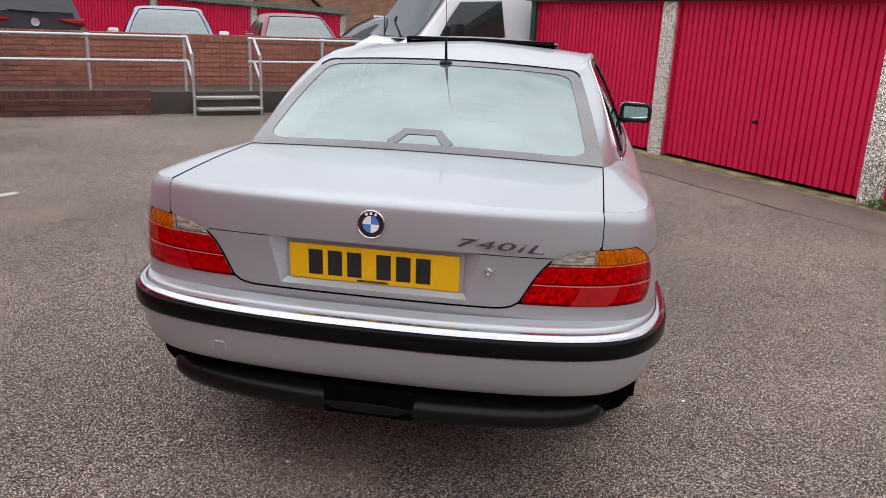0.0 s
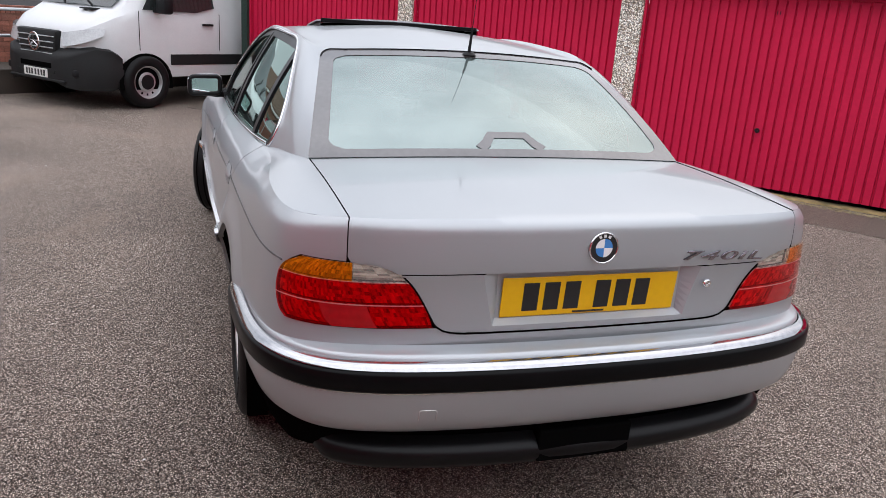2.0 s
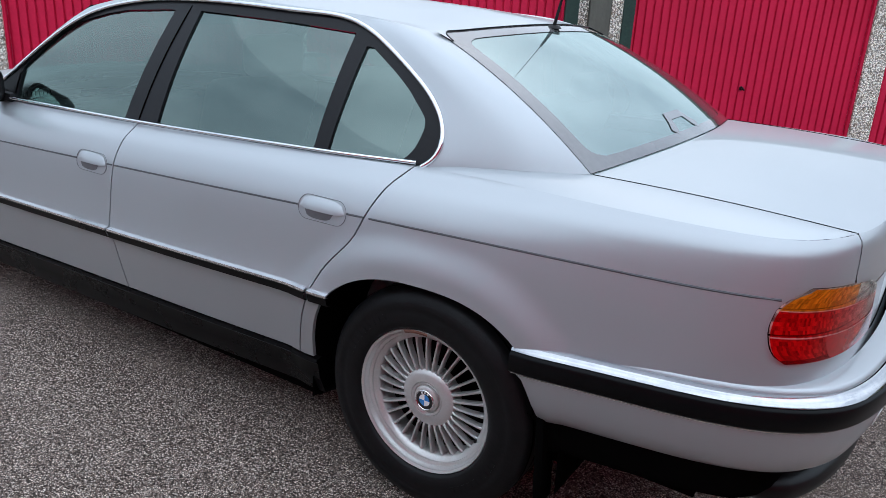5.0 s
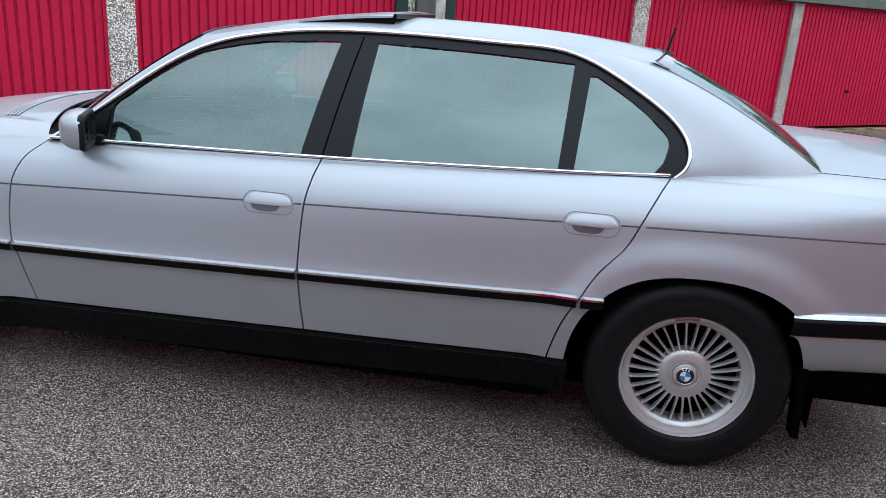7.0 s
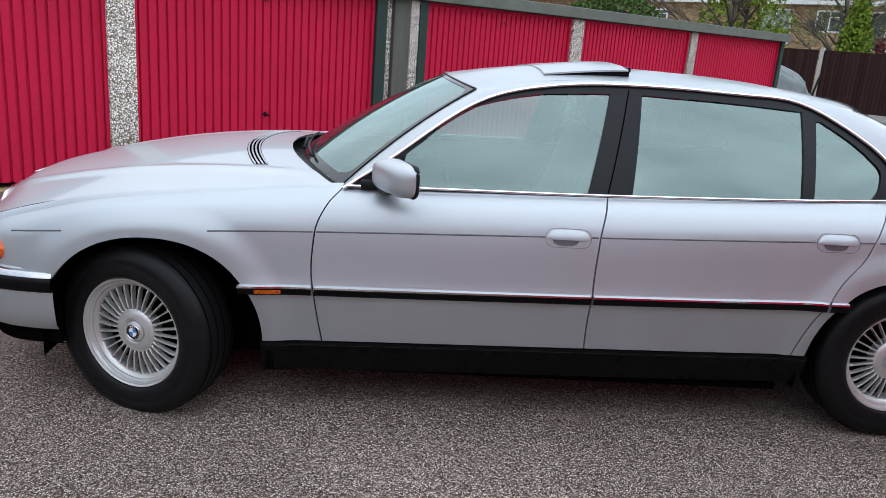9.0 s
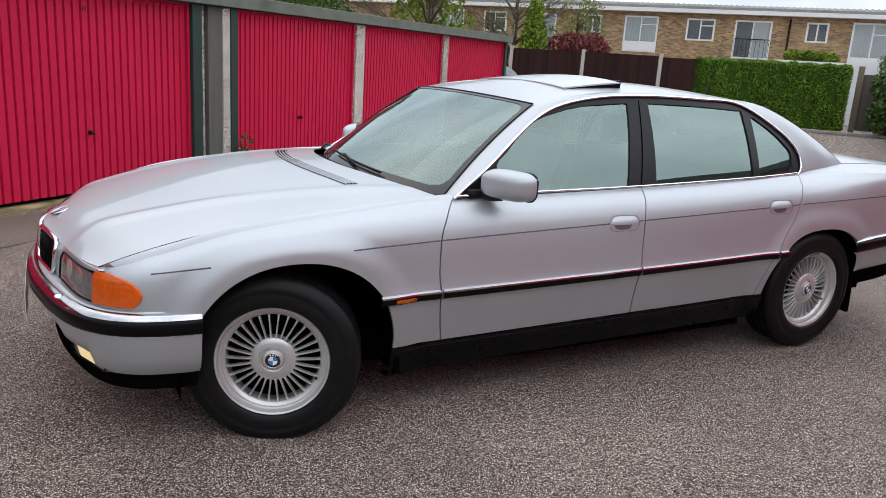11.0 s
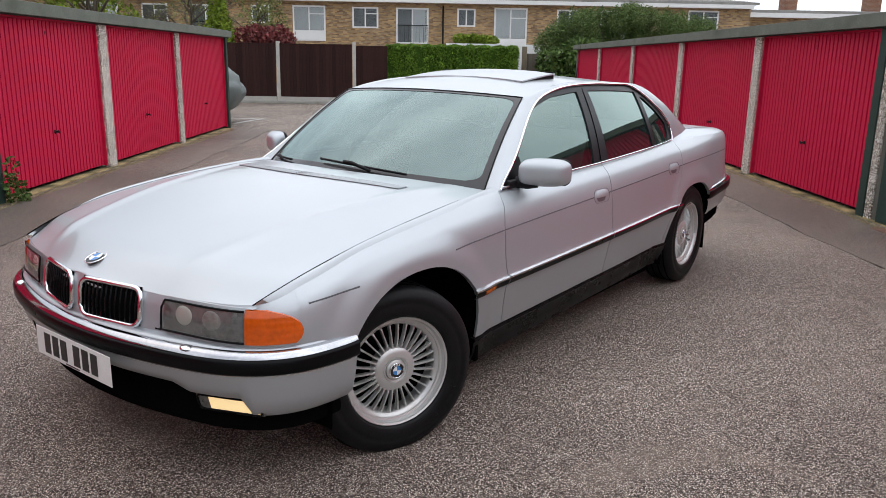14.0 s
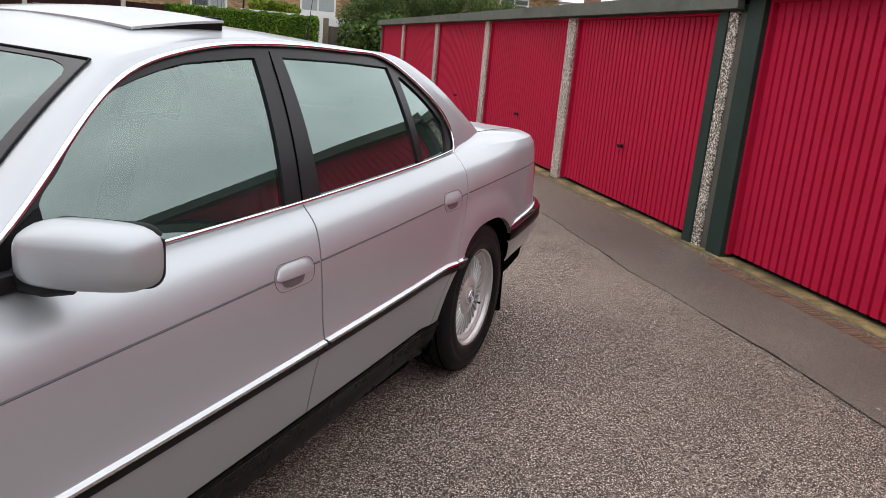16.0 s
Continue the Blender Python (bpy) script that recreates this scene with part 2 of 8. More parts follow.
BRICK = mat("red brick", (0.315, 0.118, 0.080), 0.9, var=0.40, scale=6, fine=50, bump=0.4, island=0.15, stain=(0.13, 0.075, 0.06), stain_scale=1.4)
BRICK_DARK = mat("damp dark brick", (0.105, 0.042, 0.033), 0.8, var=0.4, scale=6, fine=50, bump=0.4, island=0.3, stain=(0.035, 0.035, 0.022), stain_scale=2.2)
MORTAR = mat("mortar", (0.225, 0.100, 0.070), 0.95, var=0.3, bump=0.3)
HOUSE_BRICK = brickwork("buff brick", (0.48, 0.31, 0.14), (0.19, 0.11, 0.055), (0.30, 0.25, 0.19))
HOUSE_RED = brickwork("red-brown brick", (0.27, 0.12, 0.07), (0.20, 0.085, 0.05), (0.26, 0.21, 0.17))
WHITE = mat("white paint", (0.76, 0.76, 0.75), 0.5, var=0.06, scale=3)
FENCE = mat("dark brown stained board", (0.034, 0.015, 0.013), 0.8, spec=0.15, var=0.35, scale=4, fine=40, bump=0.25, stretch=(8, 8, 0.7), island=0.25)
POST = mat("pale concrete post", (0.44, 0.42, 0.38), 0.85, var=0.15, bump=0.2)
ROOF = mat("grey roof sheet", (0.27, 0.265, 0.25), 0.8, var=0.2, scale=2, bump=0.2, stain=(0.17, 0.165, 0.14))
TILE = mat("brown roof tile", (0.13, 0.075, 0.05), 0.85, var=0.3)
CURTAIN = mat("pale net curtain", (0.55, 0.57, 0.58), 0.8, var=0.2, scale=3, stretch=(14, 14, 0.5))
BARK = mat("bark", (0.10, 0.08, 0.06), 0.9, var=0.3, bump=0.4)


def leaf_mat(name, a, b):
    m = mat(name, a, 0.55, var=0.35, second=b, scale=3, fine=25, island=0.45)
    bs = m.node_tree.nodes["Principled BSDF"]
    bs.inputs["Specular IOR Level"].default_value = 0.12
    return m


HEDGE = leaf_mat("hedge leaf", (0.075, 0.165, 0.016), (0.17, 0.29, 0.035))
SHRUB = leaf_mat("shrub leaf", (0.045, 0.095, 0.022), (0.125, 0.19, 0.05))
CONIFER = leaf_mat("conifer leaf", (0.11, 0.18, 0.015), (0.26, 0.34, 0.04))
REDLEAF = leaf_mat("red leaf", (0.14, 0.030, 0.035), (0.26, 0.075, 0.07))
FEATHER = leaf_mat("feathery shrub leaf", (0.055, 0.105, 0.026), (0.17, 0.23, 0.075))
SPRING = leaf_mat("spring leaf", (0.15, 0.17, 0.05), (0.25, 0.27, 0.10))
TARP = mat("grey tarpaulin", (0.105, 0.122, 0.118), 0.5, var=0.15, bump=0.2, bump_scale=30)


def glassy(name, tint, fog, fog_amount, rough=0.02, ior=1.62, sheen=(1, 1, 1)):
    """A pane: see-through and misted, with a clean mirror-like gloss."""
    m = bpy.data.materials.new(name)
    m.use_nodes = True
    nt = m.node_tree
    nt.nodes.clear()
    clear = nt.nodes.new("ShaderNodeBsdfTransparent")
    clear.inputs["Color"].default_value = (*tint, 1)
    mist = nt.nodes.new("ShaderNodeBsdfDiffuse")
    mist.inputs["Color"].default_value = (*fog, 1)
    gloss = nt.nodes.new("ShaderNodeBsdfGlossy")
    gloss.inputs["Roughness"].default_value = rough
    gloss.inputs["Color"].default_value = (*sheen, 1)
    co = nt.nodes.new("ShaderNodeTexCoord")
    n = nt.nodes.new("ShaderNodeTexNoise")
    n.inputs["Scale"].default_value, n.inputs["Detail"].default_value = 3.0, 4
    nt.links.new(co.outputs["Object"], n.inputs["Vector"])
    r = nt.nodes.new("ShaderNodeMapRange")
    r.inputs["From Min"].default_value, r.inputs["From Max"].default_value = 0.3, 0.7
    r.inputs["To Min"].default_value, r.inputs["To Max"].default_value = fog_amount * 0.85, min(1.0, fog_amount * 1.15)
    nt.links.new(n.outputs["Fac"], r.inputs["Value"])
    a, b = nt.nodes.new("ShaderNodeMixShader"), nt.nodes.new("ShaderNodeMixShader")
    nt.links.new(r.outputs["Result"], a.inputs["Fac"])
    nt.links.new(clear.outputs["BSDF"], a.inputs[1])
    nt.links.new(mist.outputs["BSDF"], a.inputs[2])
    # gloss rises with the slant, alike from both sides of the pane
    fr = nt.nodes.new("ShaderNodeLayerWeight")
    fr.inputs["Blend"].default_value = 0.5
    fifth = nt.nodes.new("ShaderNodeMath")
    fifth.operation = "POWER"
    fifth.inputs[1].default_value = 4.0
    nt.links.new(fr.outputs["Facing"], fifth.inputs[0])
    f0 = ((ior - 1) / (ior + 1)) ** 2
    rise = nt.nodes.new("ShaderNodeMapRange")
    rise.inputs["To Min"].default_value, rise.inputs["To Max"].default_value = f0, 1.0
    nt.links.new(fifth.outputs["Value"], rise.inputs["Value"])
    nt.links.new(rise.outputs["Result"], b.inputs["Fac"])
    nt.links.new(a.outputs["Shader"], b.inputs[1])
    nt.links.new(gloss.outputs["BSDF"], b.inputs[2])
    out = nt.nodes.new("ShaderNodeOutputMaterial")
    nt.links.new(b.outputs["Shader"], out.inputs["Surface"])
    return m


HOUSE_GLASS = glassy("window pane", (0.85, 0.88, 0.88), (0.10, 0.11, 0.11), 0.12)


# ---- mesh helpers ----
def thing(name, m=None, label="", category="", group="", kind=""):
    """An empty that carries the parts of one thing."""
    ob = new(name)
    ob.empty_display_size = 0.1
    if m is not None:
        ob.matrix_world = m
    return tagged(ob, label, category, group, kind)


def finish(bm, name, material, smooth=False, angle=None):
    me = bpy.data.meshes.new(name)
    bm.normal_update()
    bm.to_mesh(me)
    bm.free()
    for one in material if isinstance(material, (list, tuple)) else (material,):
        me.materials.append(one)
    if smooth:
        me.polygons.foreach_set("use_smooth", [True] * len(me.polygons))
        if angle:
            me.set_sharp_from_angle(angle=radians(angle))
    return me


def part(name, bm, material, parent=None, label="", smooth=False, angle=None, m=None):
    """Links a bmesh as one mesh object under a thing or a part."""
    ob = new(name, finish(bm, name, material, smooth, angle) if isinstance(bm, bmesh.types.BMesh) else bm)
    if parent is not None:
        ob.parent = parent
    if m is not None:
        ob.matrix_basis = m
    return tagged(ob, label)


def box(bm, x0, x1, y0, y1, z0, z1, bevel=0.0):
    made = bmesh.ops.create_cube(bm, size=1.0)
    for v in made["verts"]:
        v.co = Vector(((x0 + x1) / 2 + v.co.x * (x1 - x0), (y0 + y1) / 2 + v.co.y * (y1 - y0), (z0 + z1) / 2 + v.co.z * (z1 - z0)))
    if bevel:
        edges = list({e for v in made["verts"] for e in v.link_edges})
        bmesh.ops.bevel(bm, geom=edges, offset=bevel, segments=2, affect="EDGES", profile=0.5)
    return bm


def boxed(*a, bevel=0.0):
    return box(bmesh.new(), *a, bevel=bevel)


def tube(bm, pts, r, n=10, close=False, r_end=None):
    """A round bar along points."""
    pts = [Vector(p) for p in pts]
    rings = []
    for i, p in enumerate(pts):
        a = pts[max(i - 1, 0)] if not close else pts[i - 1]
        b = pts[min(i + 1, len(pts) - 1)] if not close else pts[(i + 1) % len(pts)]
        d = (b - a).normalized()
        up = Vector((0, 0, 1)) if abs(d.z) < 0.95 else Vector((1, 0, 0))
        s = d.cross(up).normalized()
        t = s.cross(d)
        rr = r if r_end is None else r + (r_end - r) * i / max(1, len(pts) - 1)
        rings.append([bm.verts.new(p + rr * (math.cos(k * math.tau / n) * s + math.sin(k * math.tau / n) * t)) for k in range(n)])
    for i in range(len(rings) - (0 if close else 1)):
        a, b = rings[i], rings[(i + 1) % len(rings)]
        for k in range(n):
            bm.faces.new((a[k], a[(k + 1) % n], b[(k + 1) % n], b[k]))
    if not close:
        bm.faces.new(rings[0][::-1])
        bm.faces.new(rings[-1])
    return bm


def from_lists(name, verts, faces, material, smooth=False):
    me = bpy.data.meshes.new(name)
    me.from_pydata([tuple(v) for v in verts], [], faces)
    me.materials.append(material)
    if smooth:
        me.polygons.foreach_set("use_smooth", [True] * len(me.polygons))
    me.update()
    return me


# The yard's own axes: x runs along the garage rows, y from the far row to the near one.
YARD = pose(0, 0, 0, 0, 0, 38.3)


def yard(x, d, z, turn=0):
    """A pose at x along the rows and d towards the eastern row."""
    return YARD @ pose(x, -d, z, 0, 0, turn)


# ---- ground ----
JOINT = mat("dark tar joint", (0.022, 0.019, 0.017), 0.9, var=0.4, scale=20, spec=0.1)


bm = bmesh.new()
xs = [-600, -200, -80, -40] + list(range(-30, 31, 2)) + [40, 80, 200, 600]


def ground_z(x, y):
    """The yard is level; beyond the wall at its upper end the land falls away."""
    s, d = 0.785 * x + 0.620 * y, 0.620 * x - 0.785 * y
    t = min(1.0, max(0.0, (s - 11.5) / 10.0))
    return (t * t * (3 - 2 * t)) * (-0.40 - 0.05 * min(12.0, max(-6.0, d)))


grid = [[bm.verts.new((x, y, ground_z(x, y))) for y in xs] for x in xs]
for i in range(len(xs) - 1):
    for j in range(len(xs) - 1):
        bm.faces.new((grid[i][j], grid[i + 1][j], grid[i + 1][j + 1], grid[i][j + 1]))
ground = part("ground", bm, ASPHALT, label="worn grey-brown chipping-rolled asphalt yard, damp in patches")
tagged(ground, category="ground", kind="structure")


def strip(name, x0, x1, d0, d1, label, seed):
    """A smoother strip of tarmac along a row, with an uneven edge towards the yard."""
    rnd = random.Random(seed)
    bm = bmesh.new()
    n = int((x1 - x0) / 0.12)
    rows, rows_at = [], []
    for i in range(n + 1):
        x = x0 + (x1 - x0) * i / n
        wob = 0.022 * math.sin(i * 0.23) + 0.010 * math.sin(i * 0.71) + rnd.uniform(-0.007, 0.007)
        rows_at.append((x, d1 + wob))
        rows.append([bm.verts.new((x, -d0, 0.006)), bm.verts.new((x, -(d1 + wob), 0.006)), bm.verts.new((x, -(d1 + wob) , -0.02))])
    for a, b in zip(rows, rows[1:]):
        for k in (0, 1):
            bm.faces.new((a[k], b[k], b[k + 1], a[k + 1]))
    bmesh.ops.recalc_face_normals(bm, faces=bm.faces)
    ob = part(name, bm, APRON, m=YARD, label=label)
    # the open joint between the strip and the yard, wider here and there
    verts = []
    for a in rows_at:
        w = 0.0012 + 0.0075 * rnd.random() ** 3
        verts.extend([(a[0], -a[1] - w, 0.0075), (a[0], -a[1] + w, 0.0075)])
    me = from_lists("joint", verts, [(2 * k, 2 * k + 1, 2 * k + 3, 2 * k + 2) for k in range(len(rows_at) - 1) if math.sin(k * 0.11 + seed) + math.sin(k * 0.37) > -0.55], JOINT)
    part("joint", me, JOINT, ob, "dark open joint").matrix_basis = Matrix()
    return tagged(ob, category="pavement", kind="structure")


strip("pavement", -10.7, 7.3, 5.4, 4.45, "smooth dark tarmac strip along the garage doors", 1)
strip("pavement", -18.3, 9.3, -3.28, -2.32, "smooth dark tarmac strip along the garage doors", 2)


# ---- garage rows ----
def door_mesh(width, height):
    """An up-and-over door's steel sheet with narrow upright grooves."""
    n = round(width / 0.086)
    p = width / n
    prof = []
    for i in range(n):
        x = -width / 2 + i * p
        prof += [(x, 0.0), (x + p * 0.70, 0.0), (x + p * 0.77, -0.024), (x + p * 0.92, -0.024)]
    prof.append((width / 2, 0.0))
    verts = [(x, y, z) for z in (0.0, height) for x, y in prof]
    k = len(prof)
    faces = [(i, i + 1, k + i + 1, k + i) for i in range(k - 1)]
    return from_lists("door_sheet", verts, faces, RED)


def garage_row(label, y_front, f, doors, pillars, posts, ends, fascia_mat, step=99.0):
    """A row of lock-up garages; f is +1 where it faces +y, -1 where it faces -y. Past step the roof stands 8 cm higher."""
    row = thing("garage_row", YARD, label, "garage", "garage rows")

    def slab(name, x0, x1, e0, e1, z0, z1, material, label="", bevel=0.0):
        ya, yb = sorted((y_front + f * e0, y_front + f * e1))
        return part(name, boxed(x0, x1, ya, yb, z0, z1, bevel=bevel), material, row, label)

    x0, x1 = ends
    slab("back_wall", x0, x1, -5.2, -5.1, 0, 1.86, CONCRETE)
    slab("end_wall", x0, x0 + 0.1, -5.1, -0.06, 0, 1.86, CONCRETE)
    slab("end_wall", x1 - 0.1, x1, -5.1, -0.06, 0, 1.86, CONCRETE)
    for xa, xb, up in ((x0, min(x1, step), 0.0), (step, x1, 0.08)):
        if xa < xb:
            slab("roof", xa - 0.05 * (xa == x0), xb + 0.05 * (xb == x1), -5.3, 0.06, 1.955 + up, 2.0 + up, ROOF)
            slab("lintel", xa, xb, -0.09, -0.045, 1.80, 1.955 + up, RED)
            slab("fascia", xa - 0.08 * (xa == x0), xb + 0.08 * (xb == x1), 0.062, 0.12 + up / 4, 1.862 + up, 1.99 + up, fascia_mat, "mossy grey cement roof edge")
            slab("soffit", xa, xb, -0.04, 0.06, 1.85 + up, 1.90 + up, DKGREEN)
    slab("sill", x0, x1, -0.10, 0.05, -0.02, 0.022, SILL, "mossy worn concrete sill", bevel=0.012)
    for a, b in pillars:
        slab("pillar", a, b, -0.12, 0.035 if b - a > 0.15 or f < 0 or a < -1.7 else -0.03, 0.0, 1.85 + 0.08 * (a > step), PEBBLE, "pebble-dashed concrete pillar", bevel=0.01)
    for a, b, kind in posts:
        slab("post", a, b, -0.10, 0.045 if kind == "g" else 0.02, 0.0, 1.85 + 0.08 * (a > step), DKGREEN if kind == "g" else TIMBER,
             "dark green steel post" if kind == "g" else "grey weathered timber board", bevel=0.006)
    turn = 0 if f > 0 else 180
    for a, b in doors:
        w = b - a
        mid = (a + b) / 2
        frame_w = 0.028
        top = 1.86 + 0.08 * (a > step)
        bmf = bmesh.new()
        box(bmf, -w / 2, -w / 2 + frame_w, -0.03, 0.009, 0.05, top)
        box(bmf, w / 2 - frame_w, w / 2, -0.03, 0.009, 0.05, top)
        box(bmf, -w / 2 + frame_w, w / 2 - frame_w, -0.03, 0.009, top - 0.03, top)
        door = part("garage_door", bmf, RED, row, "red painted ribbed steel up-and-over door")
        door.matrix_basis = pose(mid, y_front - f * 0.03, 0, 0, 0, 0 if f < 0 else 180)
        # the frame's own front is its -y side for rows facing -y
        sheet = part("door_sheet", door_mesh(w - 2 * frame_w - 0.008, top - 0.097), RED, door)
        sheet.matrix_basis = pose(0, 0.006, 0.062, 0, 0, 180)
        bmh = bmesh.new()
        bmesh.ops.create_cone(bmh, cap_ends=True, segments=16, radius1=0.024, radius2=0.020, depth=0.012)
        bmesh.ops.rotate(bmh, verts=bmh.verts, matrix=Matrix.Rotation(radians(90), 3, "X"))
        bmesh.ops.translate(bmh, verts=bmh.verts, vec=(0, -0.006, 0))
        tube(bmh, [(0, -0.01, 0), (0, -0.045, 0)], 0.009, 8)
        tube(bmh, [(-0.014, -0.042, 0.012), (0.0, -0.047, 0), (0.014, -0.042, -0.012)], 0.010, 8)
        handle = part("handle", bmh, BLACK, door, "small black turn handle", smooth=True, angle=40)
        handle.matrix_basis = pose(0, -0.006, 0.605)
        for mx in (-0.014, 0.012):
            mark = part("door_mark", boxed(mx - 0.004, mx + 0.004, -0.002, 0.0, 0, 0.036), BLACK, door, "small dark bar")
            mark.matrix_basis = pose(0, -0.0075, 1.68)
    return row


ROW_DOORS = [(-10.58, -7.68), (-7.47, -4.74), (-4.50, -1.92), (-1.20, 1.37), (1.61, 4.25), (4.47, 7.12)]
garage_row("row of red garages with pebble-dashed pillars and flat roof", -5.4, 1, ROW_DOORS,
           [(-7.68, -7.47), (-4.74, -4.50), (-1.80, -1.68), (-1.46, -1.34), (1.37, 1.61), (4.25, 4.47)],
           [(-10.70, -10.58, "g"), (-1.92, -1.80, "g"), (-1.68, -1.46, "t"), (-1.34, -1.20, "g"), (7.12, 7.24, "g")],
           (-10.70, 7.24), FASCIA)
garage_row("long row of red garages with pebble-dashed pillars", 3.28, -1,
           [(-18.05, -15.08), (-14.84, -11.62), (-11.39, -8.25), (-8.03, -4.96), (-4.74, -1.94), (-1.38, 1.60), (1.82, 4.90), (5.12, 8.2)],
           [(-15.08, -14.84), (-11.62, -11.39), (-8.25, -8.03), (-4.96, -4.74), (-1.81, -1.69), (1.60, 1.82), (4.90, 5.12), (8.2, 8.42)],
           [(-18.25, -18.05, "t"), (-1.94, -1.81, "g"), (-1.69, -1.58, "t"), (-1.58, -1.38, "g"), (8.42, 9.28, "t")],
           (-18.25, 9.28), FASCIA, -1.60)

# ribbed clay edging set in the tarmac before one door, and moss and grit along the sills
edging = part("paving_edge", boxed(-1.34, 2.6, 3.05, 3.175, -0.02, 0.004), MORTAR, m=YARD, label="ribbed red clay edging set in the tarmac")
tagged(edging, category="paving", kind="structure")
EDGE_BRICK = mat("dull clay edging", (0.23, 0.135, 0.095), 0.92, var=0.4, scale=6, fine=50, bump=0.4, island=0.2, stain=(0.12, 0.09, 0.06), stain_scale=2.2)
me = finish(boxed(-0.0115, 0.0115, -0.059, 0.059, 0.0, 0.011), "brick", EDGE_BRICK)
for k in range(108):
    part("brick", me, EDGE_BRICK, edging).matrix_basis = pose(-1.315 + 0.0362 * k, 3.112, 0.0)
MOSS = mat("moss and grit", (0.19, 0.145, 0.075), 0.95, var=0.5, second=(0.42, 0.35, 0.22), scale=9, fine=50, island=0.5, spec=0.1)
for y_mid, x0, x1, seed, label in ((3.185, -18.0, 9.0, 51, "yellowish moss and grit along the door sills"), (-5.30, -10.5, 7.1, 52, "moss and grit along the door sills")):
    rs = np.random.RandomState(seed)
    verts, faces = [], []
    for k in range(13000):
        x = rs.uniform(x0, x1)
        far = rs.beta(0.9, 3.0) * 0.20 * (0.6 + 0.4 * math.sin(x * 2.1) * math.sin(x * 0.7))
        y = y_mid - far if y_mid > 0 else y_mid + far
        r, h, a = rs.uniform(0.004, 0.014), rs.uniform(0.004, 0.014), rs.uniform(0, 6.28)
        i = len(verts)
        for q in range(4):
            verts.append((x + r * math.cos(a + 1.57 * q) * 1.3, y + r * math.sin(a + 1.57 * q), 0.0))
        verts.append((x, y, h + 0.004))
        faces.extend([(i + q, i + (q + 1) % 4, i + 4) for q in range(4)])
    ob = part("moss", from_lists("moss", verts, faces, MOSS), MOSS, m=YARD, label=label)
    tagged(ob, category="moss", kind="stuff")

# ---- the saloon car: x forward from the rear axle, y to its left ----
PAINT = mat("silver metallic paint", (0.446, 0.468, 0.488), 0.43, metal=0.60, var=0.03, scale=3, fine=900, coat=0.6, rough_var=0.02)
CHROME = mat("chrome", (0.82, 0.82, 0.84), 0.10, metal=1.0, var=0.02, rough_var=0.03)
# darker than the other chrome, toned down so the strip reflects less white
BUMPER_CHROME = mat("darker bumper chrome", (0.50, 0.50, 0.52), 0.12, metal=1.0, var=0.1, scale=5)
LIP = mat("glossy black lip", (0.005, 0.005, 0.0055), 0.36, var=0.2, spec=0.20)
RUBBER = mat("black rubber strip", (0.004, 0.004, 0.0045), 0.30, var=0.2, scale=6, spec=0.10)
PILLAR = mat("dark grey pillar trim", (0.010, 0.010, 0.0115), 0.34, var=0.15, spec=0.2)
SATIN = mat("black satin trim", (0.005, 0.005, 0.0055), 0.28, var=0.15, spec=0.08)
# near-black: shade in gaps and cavities put into colour; matt black parts too
GAP = mat("cavity shade and matt black", (0.003, 0.003, 0.003), 0.9, var=0.1, spec=0.0)
TYRE = mat("tyre rubber", (0.0075, 0.0075, 0.008), 0.46, spec=0.17, var=0.3, scale=14, bump=0.08, bump_scale=120)
ALLOY = mat("silver painted alloy", (0.585, 0.575, 0.56), 0.36, metal=0.55, var=0.08, scale=10, fine=200, stain=(0.52, 0.48, 0.44), stain_scale=9, stain_lo=0.6, stain_hi=0.85)
SEAT = mat("grey leather", (0.16, 0.17, 0.18), 0.5, var=0.15)
PLATE_Y = mat("yellow reflective plate", (0.78, 0.43, 0.0), 0.35, var=0.05)
PLATE_W = mat("white reflective plate", (0.72, 0.71, 0.68), 0.35, var=0.05)
INK = mat("black character ink", (0.015, 0.015, 0.015), 0.4, var=0.1)
BLUE = mat("blue enamel", (0.05, 0.22, 0.55), 0.25, var=0.05, coat=1.0)
ENAMEL = mat("white enamel", (0.8, 0.8, 0.8), 0.25, var=0.04, coat=1.0)
FRONT_GLASS = glassy("clear green-tinted glass", (0.45, 0.56, 0.53), (0.20, 0.26, 0.25), 0.02, ior=2.4, sheen=(0.80, 1.0, 0.93))
GLASS = glassy("misted green-tinted glass", (0.16, 0.21, 0.20), (0.20, 0.26, 0.25), 0.05, ior=2.5, sheen=(0.80, 1.0, 0.93))
SCREEN = glassy("misted windscreen glass", (0.22, 0.285, 0.275), (0.31, 0.405, 0.395), 0.10, ior=2.4, sheen=(0.82, 1.0, 0.96))
REAR_GLASS = glassy("misted rear window glass", (0.24, 0.31, 0.30), (0.42, 0.52, 0.51), 0.20, ior=3.0, sheen=(0.86, 1.0, 0.98))
FRIT = mat("grey-brown glass border", (0.12, 0.116, 0.12), 0.08, var=0.1, coat=1.0)
MIRROR = mat("mirror glass", (0.75, 0.82, 0.82), 0.02, metal=1.0, var=0.01, rough_var=0.01)
DARK_EDGE = mat("brownish-black glass border", (0.045, 0.042, 0.043), 0.10, var=0.1, spec=0.4)
SCRATCH = mat("scratched plastic", (0.22, 0.22, 0.22), 0.6, var=0.3)
RUST = mat("scuffed rust patch", (0.16, 0.075, 0.05), 0.8, var=0.4)


